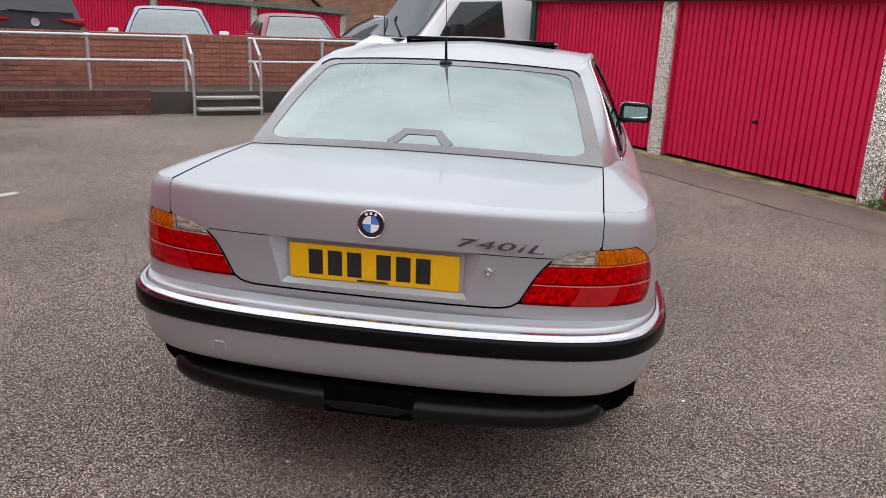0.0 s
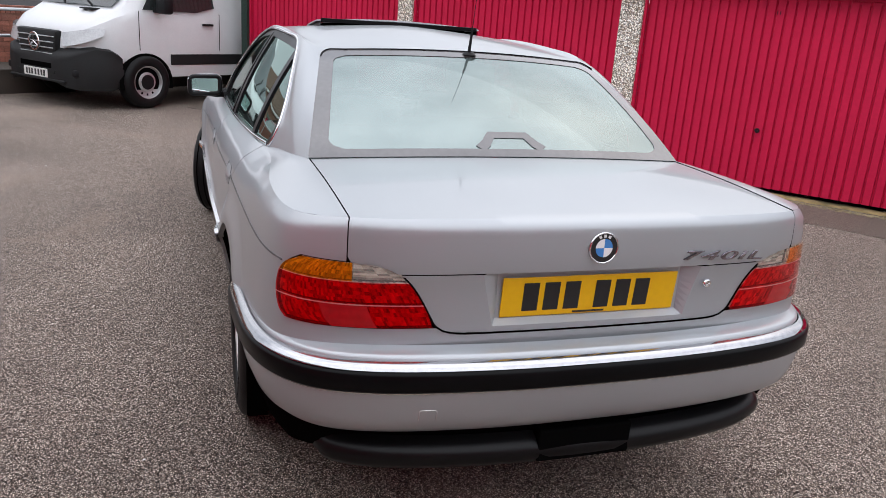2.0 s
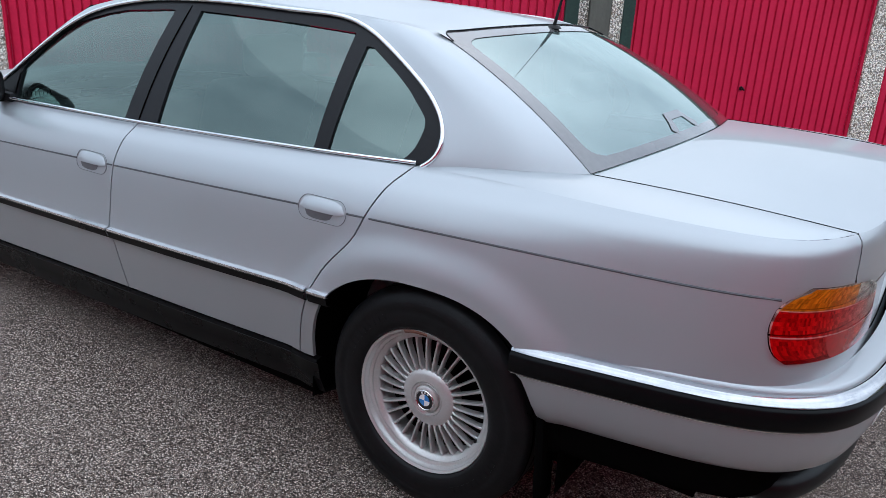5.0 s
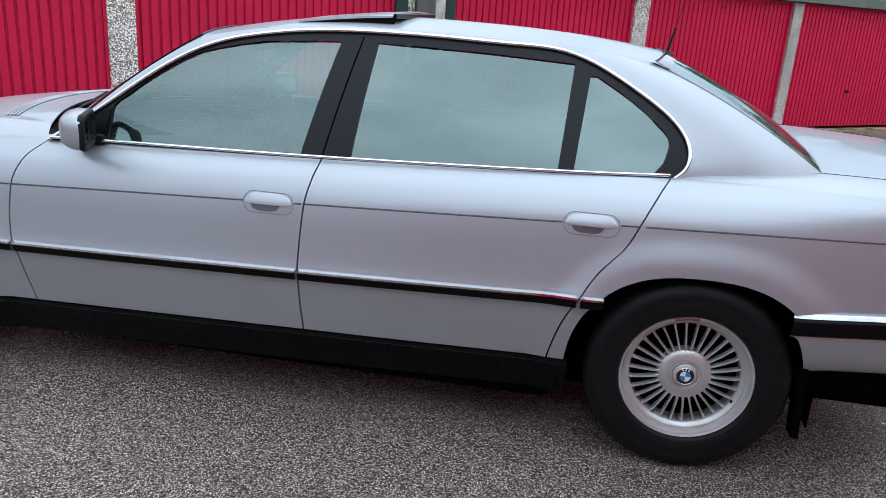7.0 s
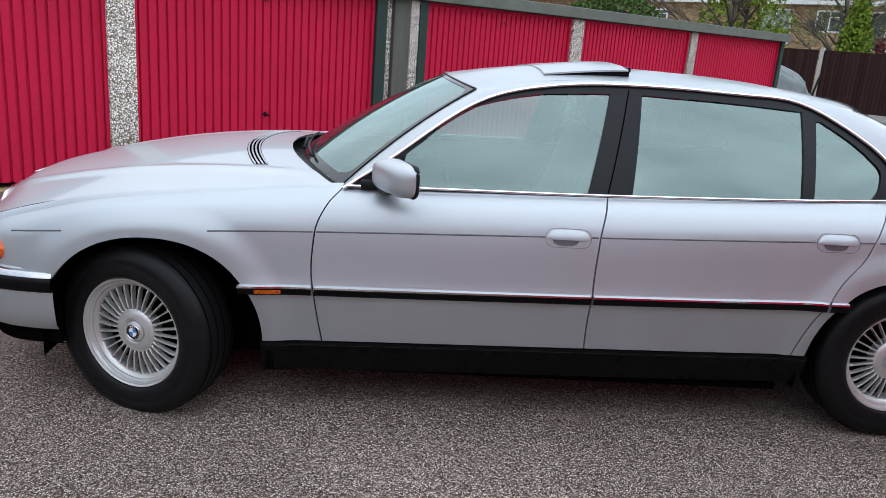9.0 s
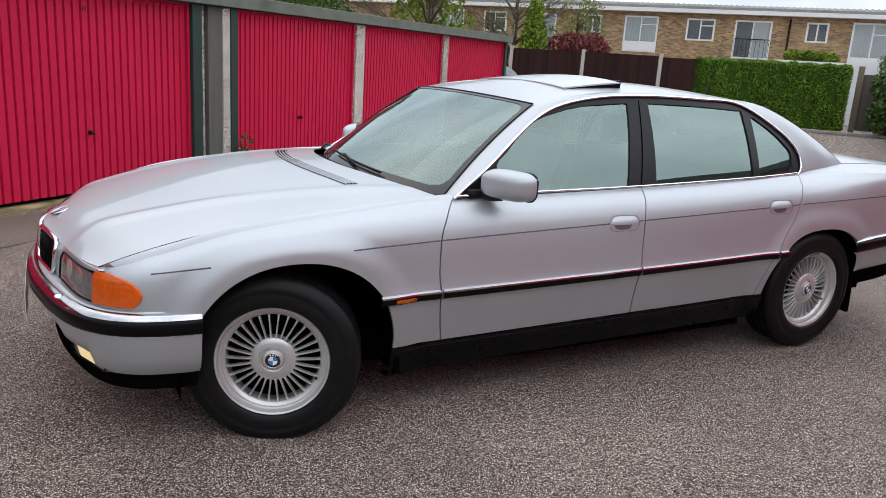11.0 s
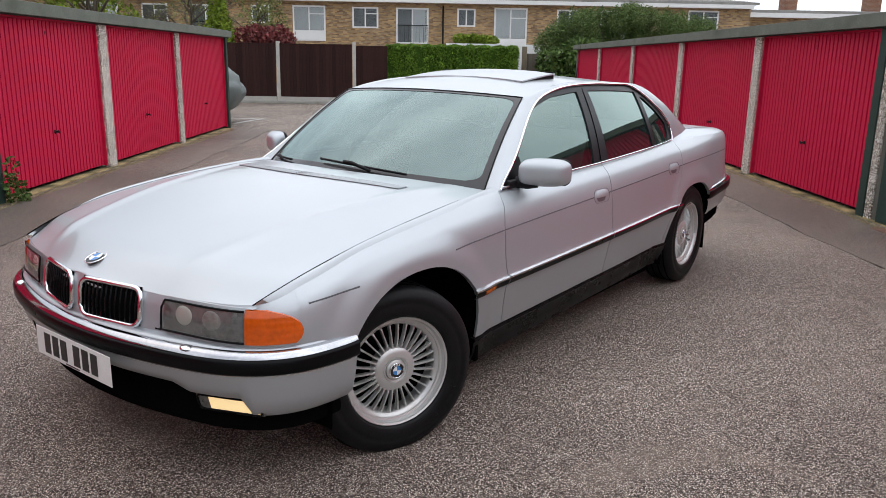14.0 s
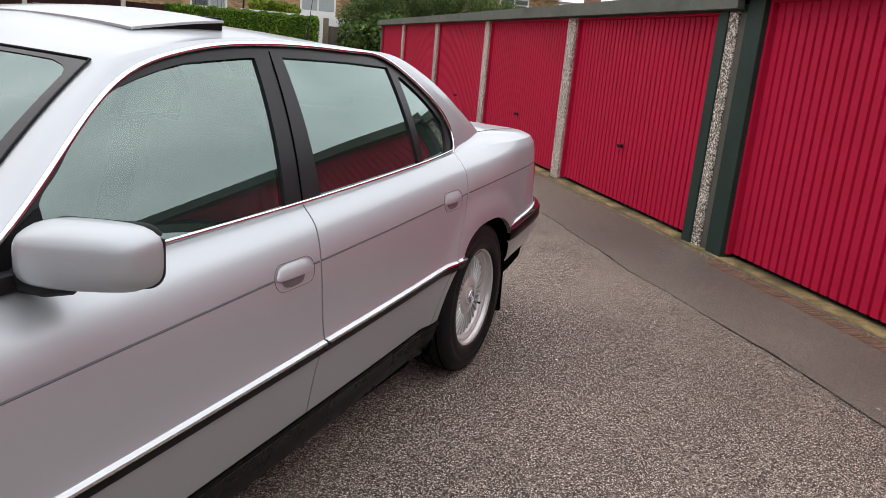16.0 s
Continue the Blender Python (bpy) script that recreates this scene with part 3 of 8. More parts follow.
def lens(name, color, rough, ribs):
    """Moulded lamp plastic: saturated, glossy outside, fluted inside."""
    m = mat(name, color, rough, var=0.22, scale=14, fine=60, coat=0.15, spec=0.2)
    nt = m.node_tree
    co = nt.nodes["Texture Coordinate"]
    w = nt.nodes.new("ShaderNodeTexWave")
    w.inputs["Scale"].default_value, w.inputs["Distortion"].default_value = ribs, 0.4
    w.bands_direction = "Z"
    nt.links.new(co.outputs["Object"], w.inputs["Vector"])
    # moulded flutes: bright streaks and dark joins put into colour as upright cells
    cells = nt.nodes.new("ShaderNodeTexVoronoi")
    cells.inputs["Scale"].default_value, cells.inputs["Randomness"].default_value = 170, 0.95
    tall = nt.nodes.new("ShaderNodeMapping")
    tall.inputs["Scale"].default_value = (1.0, 1.5, 0.42)
    nt.links.new(co.outputs["Object"], tall.inputs["Vector"])
    nt.links.new(tall.outputs["Vector"], cells.inputs["Vector"])
    depth = nt.nodes.new("ShaderNodeMapRange")
    depth.inputs["From Max"].default_value = 0.6
    depth.inputs["To Min"].default_value, depth.inputs["To Max"].default_value = 1.45, 0.55
    nt.links.new(cells.outputs["Distance"], depth.inputs["Value"])
    shade = nt.nodes.new("ShaderNodeHueSaturation")
    bs = nt.nodes["Principled BSDF"]
    nt.links.new(bs.inputs["Base Color"].links[0].from_socket, shade.inputs["Color"])
    nt.links.new(depth.outputs["Result"], shade.inputs["Value"])
    if ribs > 20:
        nt.links.new(shade.outputs["Color"], bs.inputs["Base Color"])
    b = nt.nodes.new("ShaderNodeBump")
    b.inputs["Strength"].default_value, b.inputs["Distance"].default_value = 0.18, 0.003
    nt.links.new(w.outputs["Fac"], b.inputs["Height"])
    nt.links.new(b.outputs["Normal"], nt.nodes["Principled BSDF"].inputs["Normal"])
    return m


RED_LENS = glassy("red lamp lens", (0.95, 0.004, 0.008), (0.62, 0.001, 0.004), 0.26, ior=1.12)
RED_DARK = lens("deep red lamp lens", (0.38, 0.002, 0.006), 0.10, 12)
AMBER = glassy("amber lamp lens", (0.97, 0.38, 0.012), (0.78, 0.20, 0.004), 0.30, ior=1.12)
INDICATOR = lens("amber indicator lens", (0.60, 0.088, 0.004), 0.10, 14)
INDICATOR.node_tree.nodes["Principled BSDF"].inputs["Coat Weight"].default_value = 0.8
RED_DARK.node_tree.nodes["Principled BSDF"].inputs["Coat Weight"].default_value = 0.8
SMOKE = glassy("smoky clear lamp lens", (0.88, 0.86, 0.80), (0.52, 0.50, 0.45), 0.28, ior=1.2)
REPEATER = lens("amber repeater lens", (0.72, 0.155, 0.012), 0.10, 55)
# facets differ in colour at random to imitate glints in the reflector
FACET = mat("faceted reflector with painted glints", (0.60, 0.58, 0.54), 0.22, metal=0.35, var=0.5, scale=22, fine=60, island=0.72)
HEAD_BACK = mat("lamp reflector", (0.17, 0.168, 0.158), 0.30, metal=0.3, var=0.6, scale=14)
# one bowl dimmer, one brighter: their catch of light put into colour
BOWL_DIM = mat("dim lamp bowl", (0.38, 0.375, 0.35), 0.35, metal=0.4, var=0.3, scale=30)
BOWL = mat("bright lamp bowl", (0.80, 0.78, 0.70), 0.38, metal=0.5, var=0.1)
HEAD_GLASS = glassy("lamp glass", (0.84, 0.85, 0.84), (0.26, 0.265, 0.26), 0.22)
FOG_LIT = mat("lit fog lamp glass", (0.75, 0.62, 0.38), 0.2, var=0.1, coat=1.0)
fog_bsdf = FOG_LIT.node_tree.nodes["Principled BSDF"]
fog_bsdf.inputs["Emission Color"].default_value = (1.0, 0.72, 0.32, 1)
fog_bsdf.inputs["Emission Strength"].default_value = 0.7


def curve(*knots):
    """A smooth function through (place, value) knots that never overshoots."""
    xs = np.array([k[0] for k in knots], float)
    ys = np.array([k[1] for k in knots], float)
    h, d = np.diff(xs), np.diff(ys) / np.diff(xs)
    m = np.zeros(len(xs))
    m[0], m[-1] = d[0], d[-1]
    for i in range(1, len(xs) - 1):
        if d[i - 1] * d[i] > 0:
            w1, w2 = 2 * h[i] + h[i - 1], h[i] + 2 * h[i - 1]
            m[i] = (w1 + w2) / (w1 / d[i - 1] + w2 / d[i])

    def at(x):
        x = min(max(x, xs[0]), xs[-1])
        i = min(max(int(np.searchsorted(xs, x)) - 1, 0), len(xs) - 2)
        t = (x - xs[i]) / h[i]
        return float((1 + 2 * t) * (1 - t) ** 2 * ys[i] + t * (1 - t) ** 2 * h[i] * m[i] + t * t * (3 - 2 * t) * ys[i + 1] + t * t * (t - 1) * h[i] * m[i + 1])

    return at


def rounded(points, n=400):
    """A dense smooth line through points (a plan outline, mirrored at both ends)."""
    p = np.array(points, float)
    full = np.concatenate([p[2:0:-1] * [1, -1], p, p[-2:-4:-1] * [1, -1]])
    s = np.r_[0, np.cumsum(np.hypot(*np.diff(full, axis=0).T))]
    k = len(s)
    out = []
    for c in range(2):
        y = full[:, c]
        a, r = np.eye(k), np.zeros(k)
        for i in range(1, k - 1):
            h0, h1 = s[i] - s[i - 1], s[i + 1] - s[i]
            a[i, i - 1 : i + 2] = h0, 2 * (h0 + h1), h1
            r[i] = 6 * ((y[i + 1] - y[i]) / h1 - (y[i] - y[i - 1]) / h0)
        m = np.linalg.solve(a, r)
        t = np.linspace(s[2], s[-3], n)
        i = np.clip(np.searchsorted(s, t) - 1, 0, k - 2)
        h = s[i + 1] - s[i]
        u, v = (s[i + 1] - t) / h, (t - s[i]) / h
        out.append(u * y[i] + v * y[i + 1] + ((u**3 - u) * m[i] + (v**3 - v) * m[i + 1]) * h * h / 6)
    return np.array(out).T


class Plan:
    """A plan outline from the tail's middle round the left side to the nose's middle (or back)."""

    def __init__(self, points):
        self.p = rounded(points)
        self.s = np.r_[0, np.cumsum(np.hypot(*np.diff(self.p, axis=0).T))]
        t = np.gradient(self.p, axis=0)
        t /= np.hypot(*t.T)[:, None]
        self.n = np.stack([t[:, 1], -t[:, 0]], 1)

    def at(self, s):
        return np.array([np.interp(s, self.s, self.p[:, 0]), np.interp(s, self.s, self.p[:, 1])])

    def inward(self, s):
        n = np.array([np.interp(s, self.s, self.n[:, 0]), np.interp(s, self.s, self.n[:, 1])])
        return n / np.hypot(*n)

    def of_x(self, x):
        return float(np.interp(x, self.p[:, 0], self.s))

    def tail(self, y):
        k = int(np.argmax(self.p[:, 0] > -0.55))
        return float(np.interp(y, self.p[:k, 1], self.s[:k]))

    def nose(self, y):
        k = int(np.argmax(self.p[:, 0] > 3.2))
        return float(np.interp(-y, -self.p[k:, 1], self.s[k:]))


BODY = Plan([(-1.020, 0), (-1.018, 0.2), (-1.010, 0.40), (-0.992, 0.56), (-0.966, 0.66), (-0.922, 0.745), (-0.858, 0.806), (-0.76, 0.842),
             (-0.6, 0.864), (-0.3, 0.880), (0, 0.890), (0.4, 0.899), (0.9, 0.913), (1.4, 0.920), (2.0, 0.924), (2.4, 0.925), (2.8, 0.924),
             (3.1, 0.918), (3.3, 0.905), (3.45, 0.884), (3.56, 0.850), (3.632, 0.80), (3.682, 0.73), (3.722, 0.62), (3.755, 0.47),
             (3.788, 0.33), (3.825, 0.18), (3.84, 0)])

# heights and inward offsets of seven levels, from the panels' foot to the shoulder
LEVELS = [
    (0.0, (0.56, 0.62, 0.70, 0.80, 0.90, 0.984, 1.006), (0.0, 0.004, 0.010, 0.010, 0.0, 0.002, 0.018)),
    (BODY.tail(0.62), (0.56, 0.62, 0.70, 0.80, 0.89, 0.984, 1.004), (0.0, 0.004, 0.008, 0.008, 0.003, 0.006, 0.019)),
    (BODY.of_x(-0.87), (0.56, 0.62, 0.70, 0.78, 0.87, 0.962, 0.992), (0.0, 0.0, 0.003, 0.006, 0.011, 0.022, 0.043)),
    (BODY.of_x(-0.5), (0.36, 0.53, 0.60, 0.70, 0.856, 0.946, 0.989), (0.045, 0.010, 0.0, 0.006, 0.020, 0.040, 0.074)),
    (BODY.of_x(0.0), (0.35, 0.53, 0.60, 0.70, 0.843, 0.925, 0.982), (0.050, 0.012, 0.0, 0.008, 0.024, 0.060, 0.135)),
    (BODY.of_x(0.4), (0.35, 0.53, 0.59, 0.69, 0.832, 0.912, 0.968), (0.050, 0.012, 0.0, 0.009, 0.026, 0.059, 0.120)),
    (BODY.of_x(1.3), (0.34, 0.52, 0.57, 0.67, 0.800, 0.885, 0.940), (0.050, 0.012, 0.0, 0.009, 0.026, 0.058, 0.114)),
    (BODY.of_x(2.33), (0.32, 0.50, 0.555, 0.65, 0.765, 0.855, 0.914), (0.050, 0.012, 0.0, 0.008, 0.022, 0.053, 0.124)),
    (BODY.of_x(2.8), (0.31, 0.50, 0.55, 0.64, 0.748, 0.825, 0.872), (0.050, 0.012, 0.0, 0.002, 0.010, 0.034, 0.085)),
    (BODY.of_x(3.2), (0.31, 0.49, 0.545, 0.62, 0.722, 0.785, 0.822), (0.050, 0.010, 0.0, 0.002, 0.010, 0.030, 0.075)),
    (BODY.of_x(3.5), (0.31, 0.48, 0.54, 0.60, 0.665, 0.708, 0.742), (0.030, 0.010, 0.0, 0.002, 0.010, 0.025, 0.062)),
    (BODY.nose(0.77), (0.31, 0.48, 0.54, 0.58, 0.63, 0.67, 0.698), (0.010, 0.0, 0.0, 0.0, 0.004, 0.010, 0.024)),
    (BODY.nose(0.42), (0.31, 0.48, 0.54, 0.58, 0.63, 0.665, 0.690), (0.0, 0.0, 0.0, 0.002, 0.006, 0.012, 0.022)),
    (BODY.s[-1], (0.31, 0.48, 0.54, 0.58, 0.63, 0.68, 0.712), (0.0, 0.0, 0.0, 0.002, 0.006, 0.012, 0.022)),
]
LEVEL_Z = [curve(*[(row[0], row[1][k]) for row in LEVELS]) for k in range(7)]
LEVEL_O = [curve(*[(row[0], row[2][k]) for row in LEVELS]) for k in range(7)]
ARCHES = ((0.008, 0.30, 0.402, 0.397, 2.5), (2.985, 0.30, 0.408, 0.412, 2.2))


def arch_z(x, grow=0.0):
    """The lower edge of the side at x: the wheel arch, or 0."""
    for cx, cz, a, b, p in ARCHES:
        q = abs((x - cx) / (a + grow))
        if q < 1:
            return cz + (b + grow) * (1 - q**p) ** (1 / p)
    return 0.0


mold_z = curve((0.3, 0.590), (1.33, 0.569), (2.4, 0.550), (2.7, 0.546))


def skin(s, z, proud=0.0):
    """A point of the body side at s along the plan and height z."""
    zs = [f(s) for f in LEVEL_Z]
    o = curve(*zip(zs, [f(s) for f in LEVEL_O]))(z)
    p, n = BODY.at(s), BODY.inward(s)
    for cx, cz, a, b, e in ARCHES:
        r = (abs((p[0] - cx) / a) ** e + abs(max(z - cz, 0) / b) ** e) ** (1 / e)
        if 0.9 < r < 1.6:
            k = min(1.0, max(0.0, (1.33 - r) / 0.26))
            o -= 0.016 * k * k * (3 - 2 * k)
    if 0.25 < p[0] < 2.75:
        o -= 0.0055 * math.exp(-(((z - mold_z(p[0])) / 0.026) ** 2)) * min(1.0, (p[0] - 0.25) / 0.06, (2.75 - p[0]) / 0.08)
    q = p + n * (o - proud)
    return Vector((q[0], q[1], z))


def side(x, z, proud=0.0):
    return skin(BODY.of_x(x), z, proud)


def shoulder(s):
    return LEVEL_Z[6](s)


def patch(bm, rows, flip=False):
    """Quads through rows of points."""
    vs = [[bm.verts.new(p) for p in row] for row in rows]
    for a, b in zip(vs, vs[1:]):
        for k in range(len(a) - 1):
            f = (a[k], a[k + 1], b[k + 1], b[k])
            bm.faces.new(f[::-1] if flip else f)
    return vs


def lined(bm, depth, inward):
    """Turns the open edges of a panel inwards, as pressed steel is."""
    edges = [e for e in bm.edges if e.is_boundary]
    made = bmesh.ops.extrude_edge_only(bm, edges=edges)["geom"]
    for v in made:
        if isinstance(v, bmesh.types.BMVert):
            v.co += inward(v.co) * depth


def toward_middle(co):
    return Vector((0, -1 if co.y > 0 else 1, 0))


def panel(xl, xr, zl, zh, nx=40, nz=24, proud=0.0, lip=0.016, surf=None):
    """A panel of the body side between two upright lines and two level ones."""
    rows = []
    for i in range(nx + 1):
        row = []
        for j in range(nz + 1):
            u, v = i / nx, j / nz
            z = 0.7
            for _ in range(6):
                x = xl(z) + (xr(z) - xl(z)) * u
                z = zl(x) + (zh(x) - zl(x)) * v
            row.append((surf or side)(x, z, proud))
        rows.append(row)
    bm = bmesh.new()
    patch(bm, rows)
    bmesh.ops.recalc_face_normals(bm, faces=bm.faces)
    if bm.faces and sum(f.normal.y for f in bm.faces) < 0:
        bmesh.ops.reverse_faces(bm, faces=bm.faces)
    if lip:
        lined(bm, lip, toward_middle)
    return bm


def band(s0, s1, z0, z1, n=24, m=6, proud=0.0, lip=0.0):
    """A panel of the skin between two places along the plan; heights and ends may be functions."""
    rows = []
    for i in range(n + 1):
        row = []
        for j in range(m + 1):
            v = j / m
            z = 0.7
            for _ in range(5):
                a = s0(z) if callable(s0) else s0
                b = s1(z) if callable(s1) else s1
                s = a + (b - a) * i / n
                lo = z0(s) if callable(z0) else z0
                hi = z1(s) if callable(z1) else z1
                z = lo + (hi - lo) * v
            row.append(skin(s, z, proud))
        rows.append(row)
    bm = bmesh.new()
    patch(bm, rows)
    centre = Vector((1.4, 0, 0.6))
    if sum(f.normal.dot(f.calc_center_median() - centre) for f in bm.faces if f.normal_update() is None) < 0:
        bmesh.ops.reverse_faces(bm, faces=bm.faces)
    if lip:
        lined(bm, lip, lambda co: (centre - co).normalized())
    return bm


def mirrored(bm):
    other = bm.copy()
    for v in other.verts:
        v.co.y = -v.co.y
    bmesh.ops.reverse_faces(other, faces=other.faces)
    return other


def pair(name, bm, material, parent, label="", smooth=True, angle=38):
    """A part on the left and its mirror image on the right."""
    other = mirrored(bm)
    return part(name, bm, material, parent, label, smooth, angle), part(name, other, material, parent, label, smooth, angle)


def joined(*bms):
    base = bmesh.new()
    for b in bms:
        me = bpy.data.meshes.new("scrap")
        b.to_mesh(me)
        b.free()
        base.from_mesh(me)
        bpy.data.meshes.remove(me)
    return base


car = thing("saloon_car", None, "silver long-wheelbase saloon car with turbine-spoke alloy wheels", "car")

# -- side panels --
belt = lambda x: shoulder(BODY.of_x(x))
foot = curve((0.35, 0.352), (1.3, 0.340), (2.36, 0.322), (2.7, 0.315))
line_front = curve((0.30, 2.350), (0.332, 2.355), (0.431, 2.373), (0.533, 2.387), (0.632, 2.398), (0.764, 2.390), (0.862, 2.350), (0.915, 2.298))
line_mid = curve((0.33, 1.320), (0.488, 1.328), (0.581, 1.328), (0.785, 1.318), (0.95, 1.283))
line_rear = curve((0.34, 0.468), (0.370, 0.463), (0.501, 0.428), (0.593, 0.383), (0.673, 0.338), (0.776, 0.252), (0.851, 0.216), (0.935, 0.170), (0.985, 0.130))
G = 0.0028
front_doors = pair("front_door", panel(lambda z: line_mid(z) + G, lambda z: line_front(z) - G, foot, belt, 44, 52), PAINT, car)
rear_doors = pair("rear_door", panel(lambda z: line_rear(z) + G, lambda z: line_mid(z) - G, foot, belt, 44, 52), PAINT, car)

def arch_x(z, k, sign):
    """Where the edge of wheel arch k lies at height z, ahead of it (+1) or behind it (-1)."""
    cx, cz, a, b, p = ARCHES[k]
    return cx + sign * a * (1 - min(1.0, max(0.0, (z - cz) / b)) ** p) ** (1 / p)


WING_Z, QUARTER_Z = 0.53, 0.575
wing_foot = lambda x: max(arch_z(x), WING_Z) if x < 3.36 else 0.54
wing = joined(panel(lambda z: line_front(z) + G, lambda z: 3.50, wing_foot, belt, 96, 28, lip=0.02),
              panel(lambda z: line_front(z) + G, lambda z: arch_x(z, 1, -1), foot, lambda x: WING_Z, 12, 10, lip=0.012))
pair("front_wing", wing, PAINT, car)
quarter_foot = lambda x: max(arch_z(x), QUARTER_Z)
quarter = joined(panel(lambda z: -0.74, lambda z: line_rear(z) - G, quarter_foot, belt, 110, 28, lip=0.02),
                 panel(lambda z: arch_x(z, 0, 1), lambda z: line_rear(z) - G, lambda x: 0.352, lambda x: QUARTER_Z, 10, 10, lip=0.012))
pair("rear_quarter", quarter, PAINT, car)

# -- rear corner, below and above the lamps --
s_side, s_lid = BODY.of_x(-0.74), BODY.tail(0.663)
LAMP_LO, LAMP_HI = 0.727, 0.893
low = band(0.0, s_side, 0.57, LAMP_LO - 0.004, 60, 8)
low = joined(low, mirrored(low))
bmesh.ops.remove_doubles(low, verts=low.verts, dist=0.0004)
part("rear_panel", low, PAINT, car, smooth=True)
pair("lamp_surround", band(BODY.tail(0.43), s_side, LAMP_LO - 0.006, LAMP_HI + 0.006, 30, 6, proud=-0.016), GAP, car)

# -- tail lamps --
lamp_in = curve((0.72, 0.443), (0.76, 0.458), (0.80, 0.480), (0.84, 0.507), (0.865, 0.532), (0.88, 0.557), (0.893, 0.595))
lamp_out = curve((0.72, -0.885), (0.735, -0.862), (0.76, -0.846), (0.80, -0.838), (0.84, -0.845), (0.87, -0.866), (0.893, -0.905))
inner = lambda z: BODY.tail(lamp_in(z))
outer = lambda z: BODY.of_x(lamp_out(z))
corner_top = band(s_lid, s_side, lambda s: LAMP_HI + 0.004, shoulder, 26, 8)
corner_side = band(lambda z: outer(z) + 0.004, s_side, LAMP_LO - 0.004, LAMP_HI + 0.004, 10, 10)
corner = joined(corner_top, corner_side)
pair("rear_corner", corner, PAINT, car)
for sign in (1, -1):
    lamp = thing("tail_lamp", None)
    lamp.parent = car
    tagged(lamp, "red tail lamp with amber and clear top")

    def lens_part(name, bm, material):
        part(name, bm if sign > 0 else mirrored(bm), material, lamp, smooth=True)

    split = lambda z: BODY.tail(0.648)
    third = lambda z: inner(z) + (outer(z) - inner(z)) * 0.36
    two_third = lambda z: inner(z) + (outer(z) - inner(z)) * 0.66
    for s0, s1, z0, z1, n, m, deep in ((inner, outer, LAMP_LO + 0.002, 0.785, 56, 5, 0.0035), (inner, outer, 0.789, 0.846, 64, 6, 0.004), (inner, split, 0.849, LAMP_HI, 4, 8, 0.003), (split, outer, 0.849, LAMP_HI, 40, 4, 0.0035)):
        bm = band(s0, s1, z0, z1, n, m, -0.008)
        bm.verts.ensure_lookup_table()
        for v in bm.verts:
            i, j = divmod(v.index, m + 1)
            out = Vector((v.co.x - 1.4, v.co.y * 2.2, 0)).normalized()
            v.co += out * 1.5 * deep * ((i % 2) * 0.8 + (j % 2) * 0.6 - 0.7 + 0.5 * math.sin(i * 0.9 + j * 2.3))
        bmesh.ops.split_edges(bm, edges=bm.edges[:])
        part("reflector", bm if sign > 0 else mirrored(bm), FACET, lamp, "faceted silver reflector")
    lens_part("amber_lens", band(split, outer, 0.848, LAMP_HI + 0.003, 20, 6, 0.006), AMBER)
    lens_part("clear_lens", band(inner, split, 0.848, LAMP_HI + 0.001, 12, 6, 0.006), SMOKE)
    lens_part("red_lens", band(inner, outer, 0.788, 0.8465, 30, 6, 0.006), RED_LENS)
    lens_part("red_lens", band(inner, third, LAMP_LO, 0.7855, 14, 6, 0.006), RED_LENS)
    lens_part("plain_lens", band(third, two_third, LAMP_LO, 0.7855, 14, 6, 0.006), RED_DARK)
    lens_part("red_lens", band(two_third, outer, LAMP_LO, 0.7855, 14, 6, 0.006), RED_LENS)
    lens_part("seam", band(inner, outer, 0.7855, 0.788, 30, 1, 0.0075), mat("pale lens seam", (0.55, 0.22, 0.22), 0.3) if sign > 0 else bpy.data.materials["pale lens seam"])
    lens_part("seam", band(inner, outer, 0.8465, 0.848, 30, 1, 0.0075), bpy.data.materials["pale lens seam"])

# -- boot lid --
lid_edge = curve((0.868, 0.537), (0.880, 0.560), (0.889, 0.598), (0.8975, 0.660), (1.01, 0.660))


def lid_face(z0, z1, edge, n, m):
    rows = []
    for i in range(-n, n + 1):
        row = []
        for j in range(m + 1):
            z = z0 + (z1(edge_y(i, n, z1, edge)) - z0) * j / m if callable(z1) else z0 + (z1 - z0) * j / m
            y = edge(z) * i / n
            p = skin(BODY.tail(abs(y)), z)
            row.append(Vector((p.x, p.y if y >= 0 else -p.y, z)))
        rows.append(row)
    return rows


def edge_y(i, n, z1, edge):
    return abs(i) / n * 0.66


glass_foot = lambda a: Vector((-0.405 + 0.068 * a * a, 0.666 * a, 1.048 - 0.023 * a * a))
boot_edge_z = curve((-1.0, 0.995), (-0.9, 1.003), (-0.6, 1.018), (-0.33, 1.024))
lid_top = lambda y: shoulder(BODY.tail(y))
rows = lid_face(0.8685, lid_top, lid_edge, 24, 10)
deck = []
for i, row in enumerate(rows):
    a = (i - 24) / 24
    r, g = row[-1], glass_foot(a * 0.995)
    g = Vector((g.x - 0.003, g.y * 0.996, g.z - 0.001))
    more = []
    for j in range(1, 19):
        t = j / 18
        p = r.lerp(g, t)
        crown = 0.010 * (1 - a * a) * math.sin(math.pi * t) ** 0.7 + 0.006 * math.sin(math.pi * t)
        # the trailing edge turns over a soft radius
        p.z += crown
        more.append(p)
    deck.append(row + more)
bm = bmesh.new()
patch(bm, deck)
bmesh.ops.recalc_face_normals(bm, faces=bm.faces)
if sum(f.normal.z for f in bm.faces) < 0:
    bmesh.ops.reverse_faces(bm, faces=bm.faces)
lined(bm, 0.014, lambda co: (Vector((-0.5, 0, 0.7)) - co).normalized())
boot = part("boot_lid", bm, PAINT, car, smooth=True, angle=40)
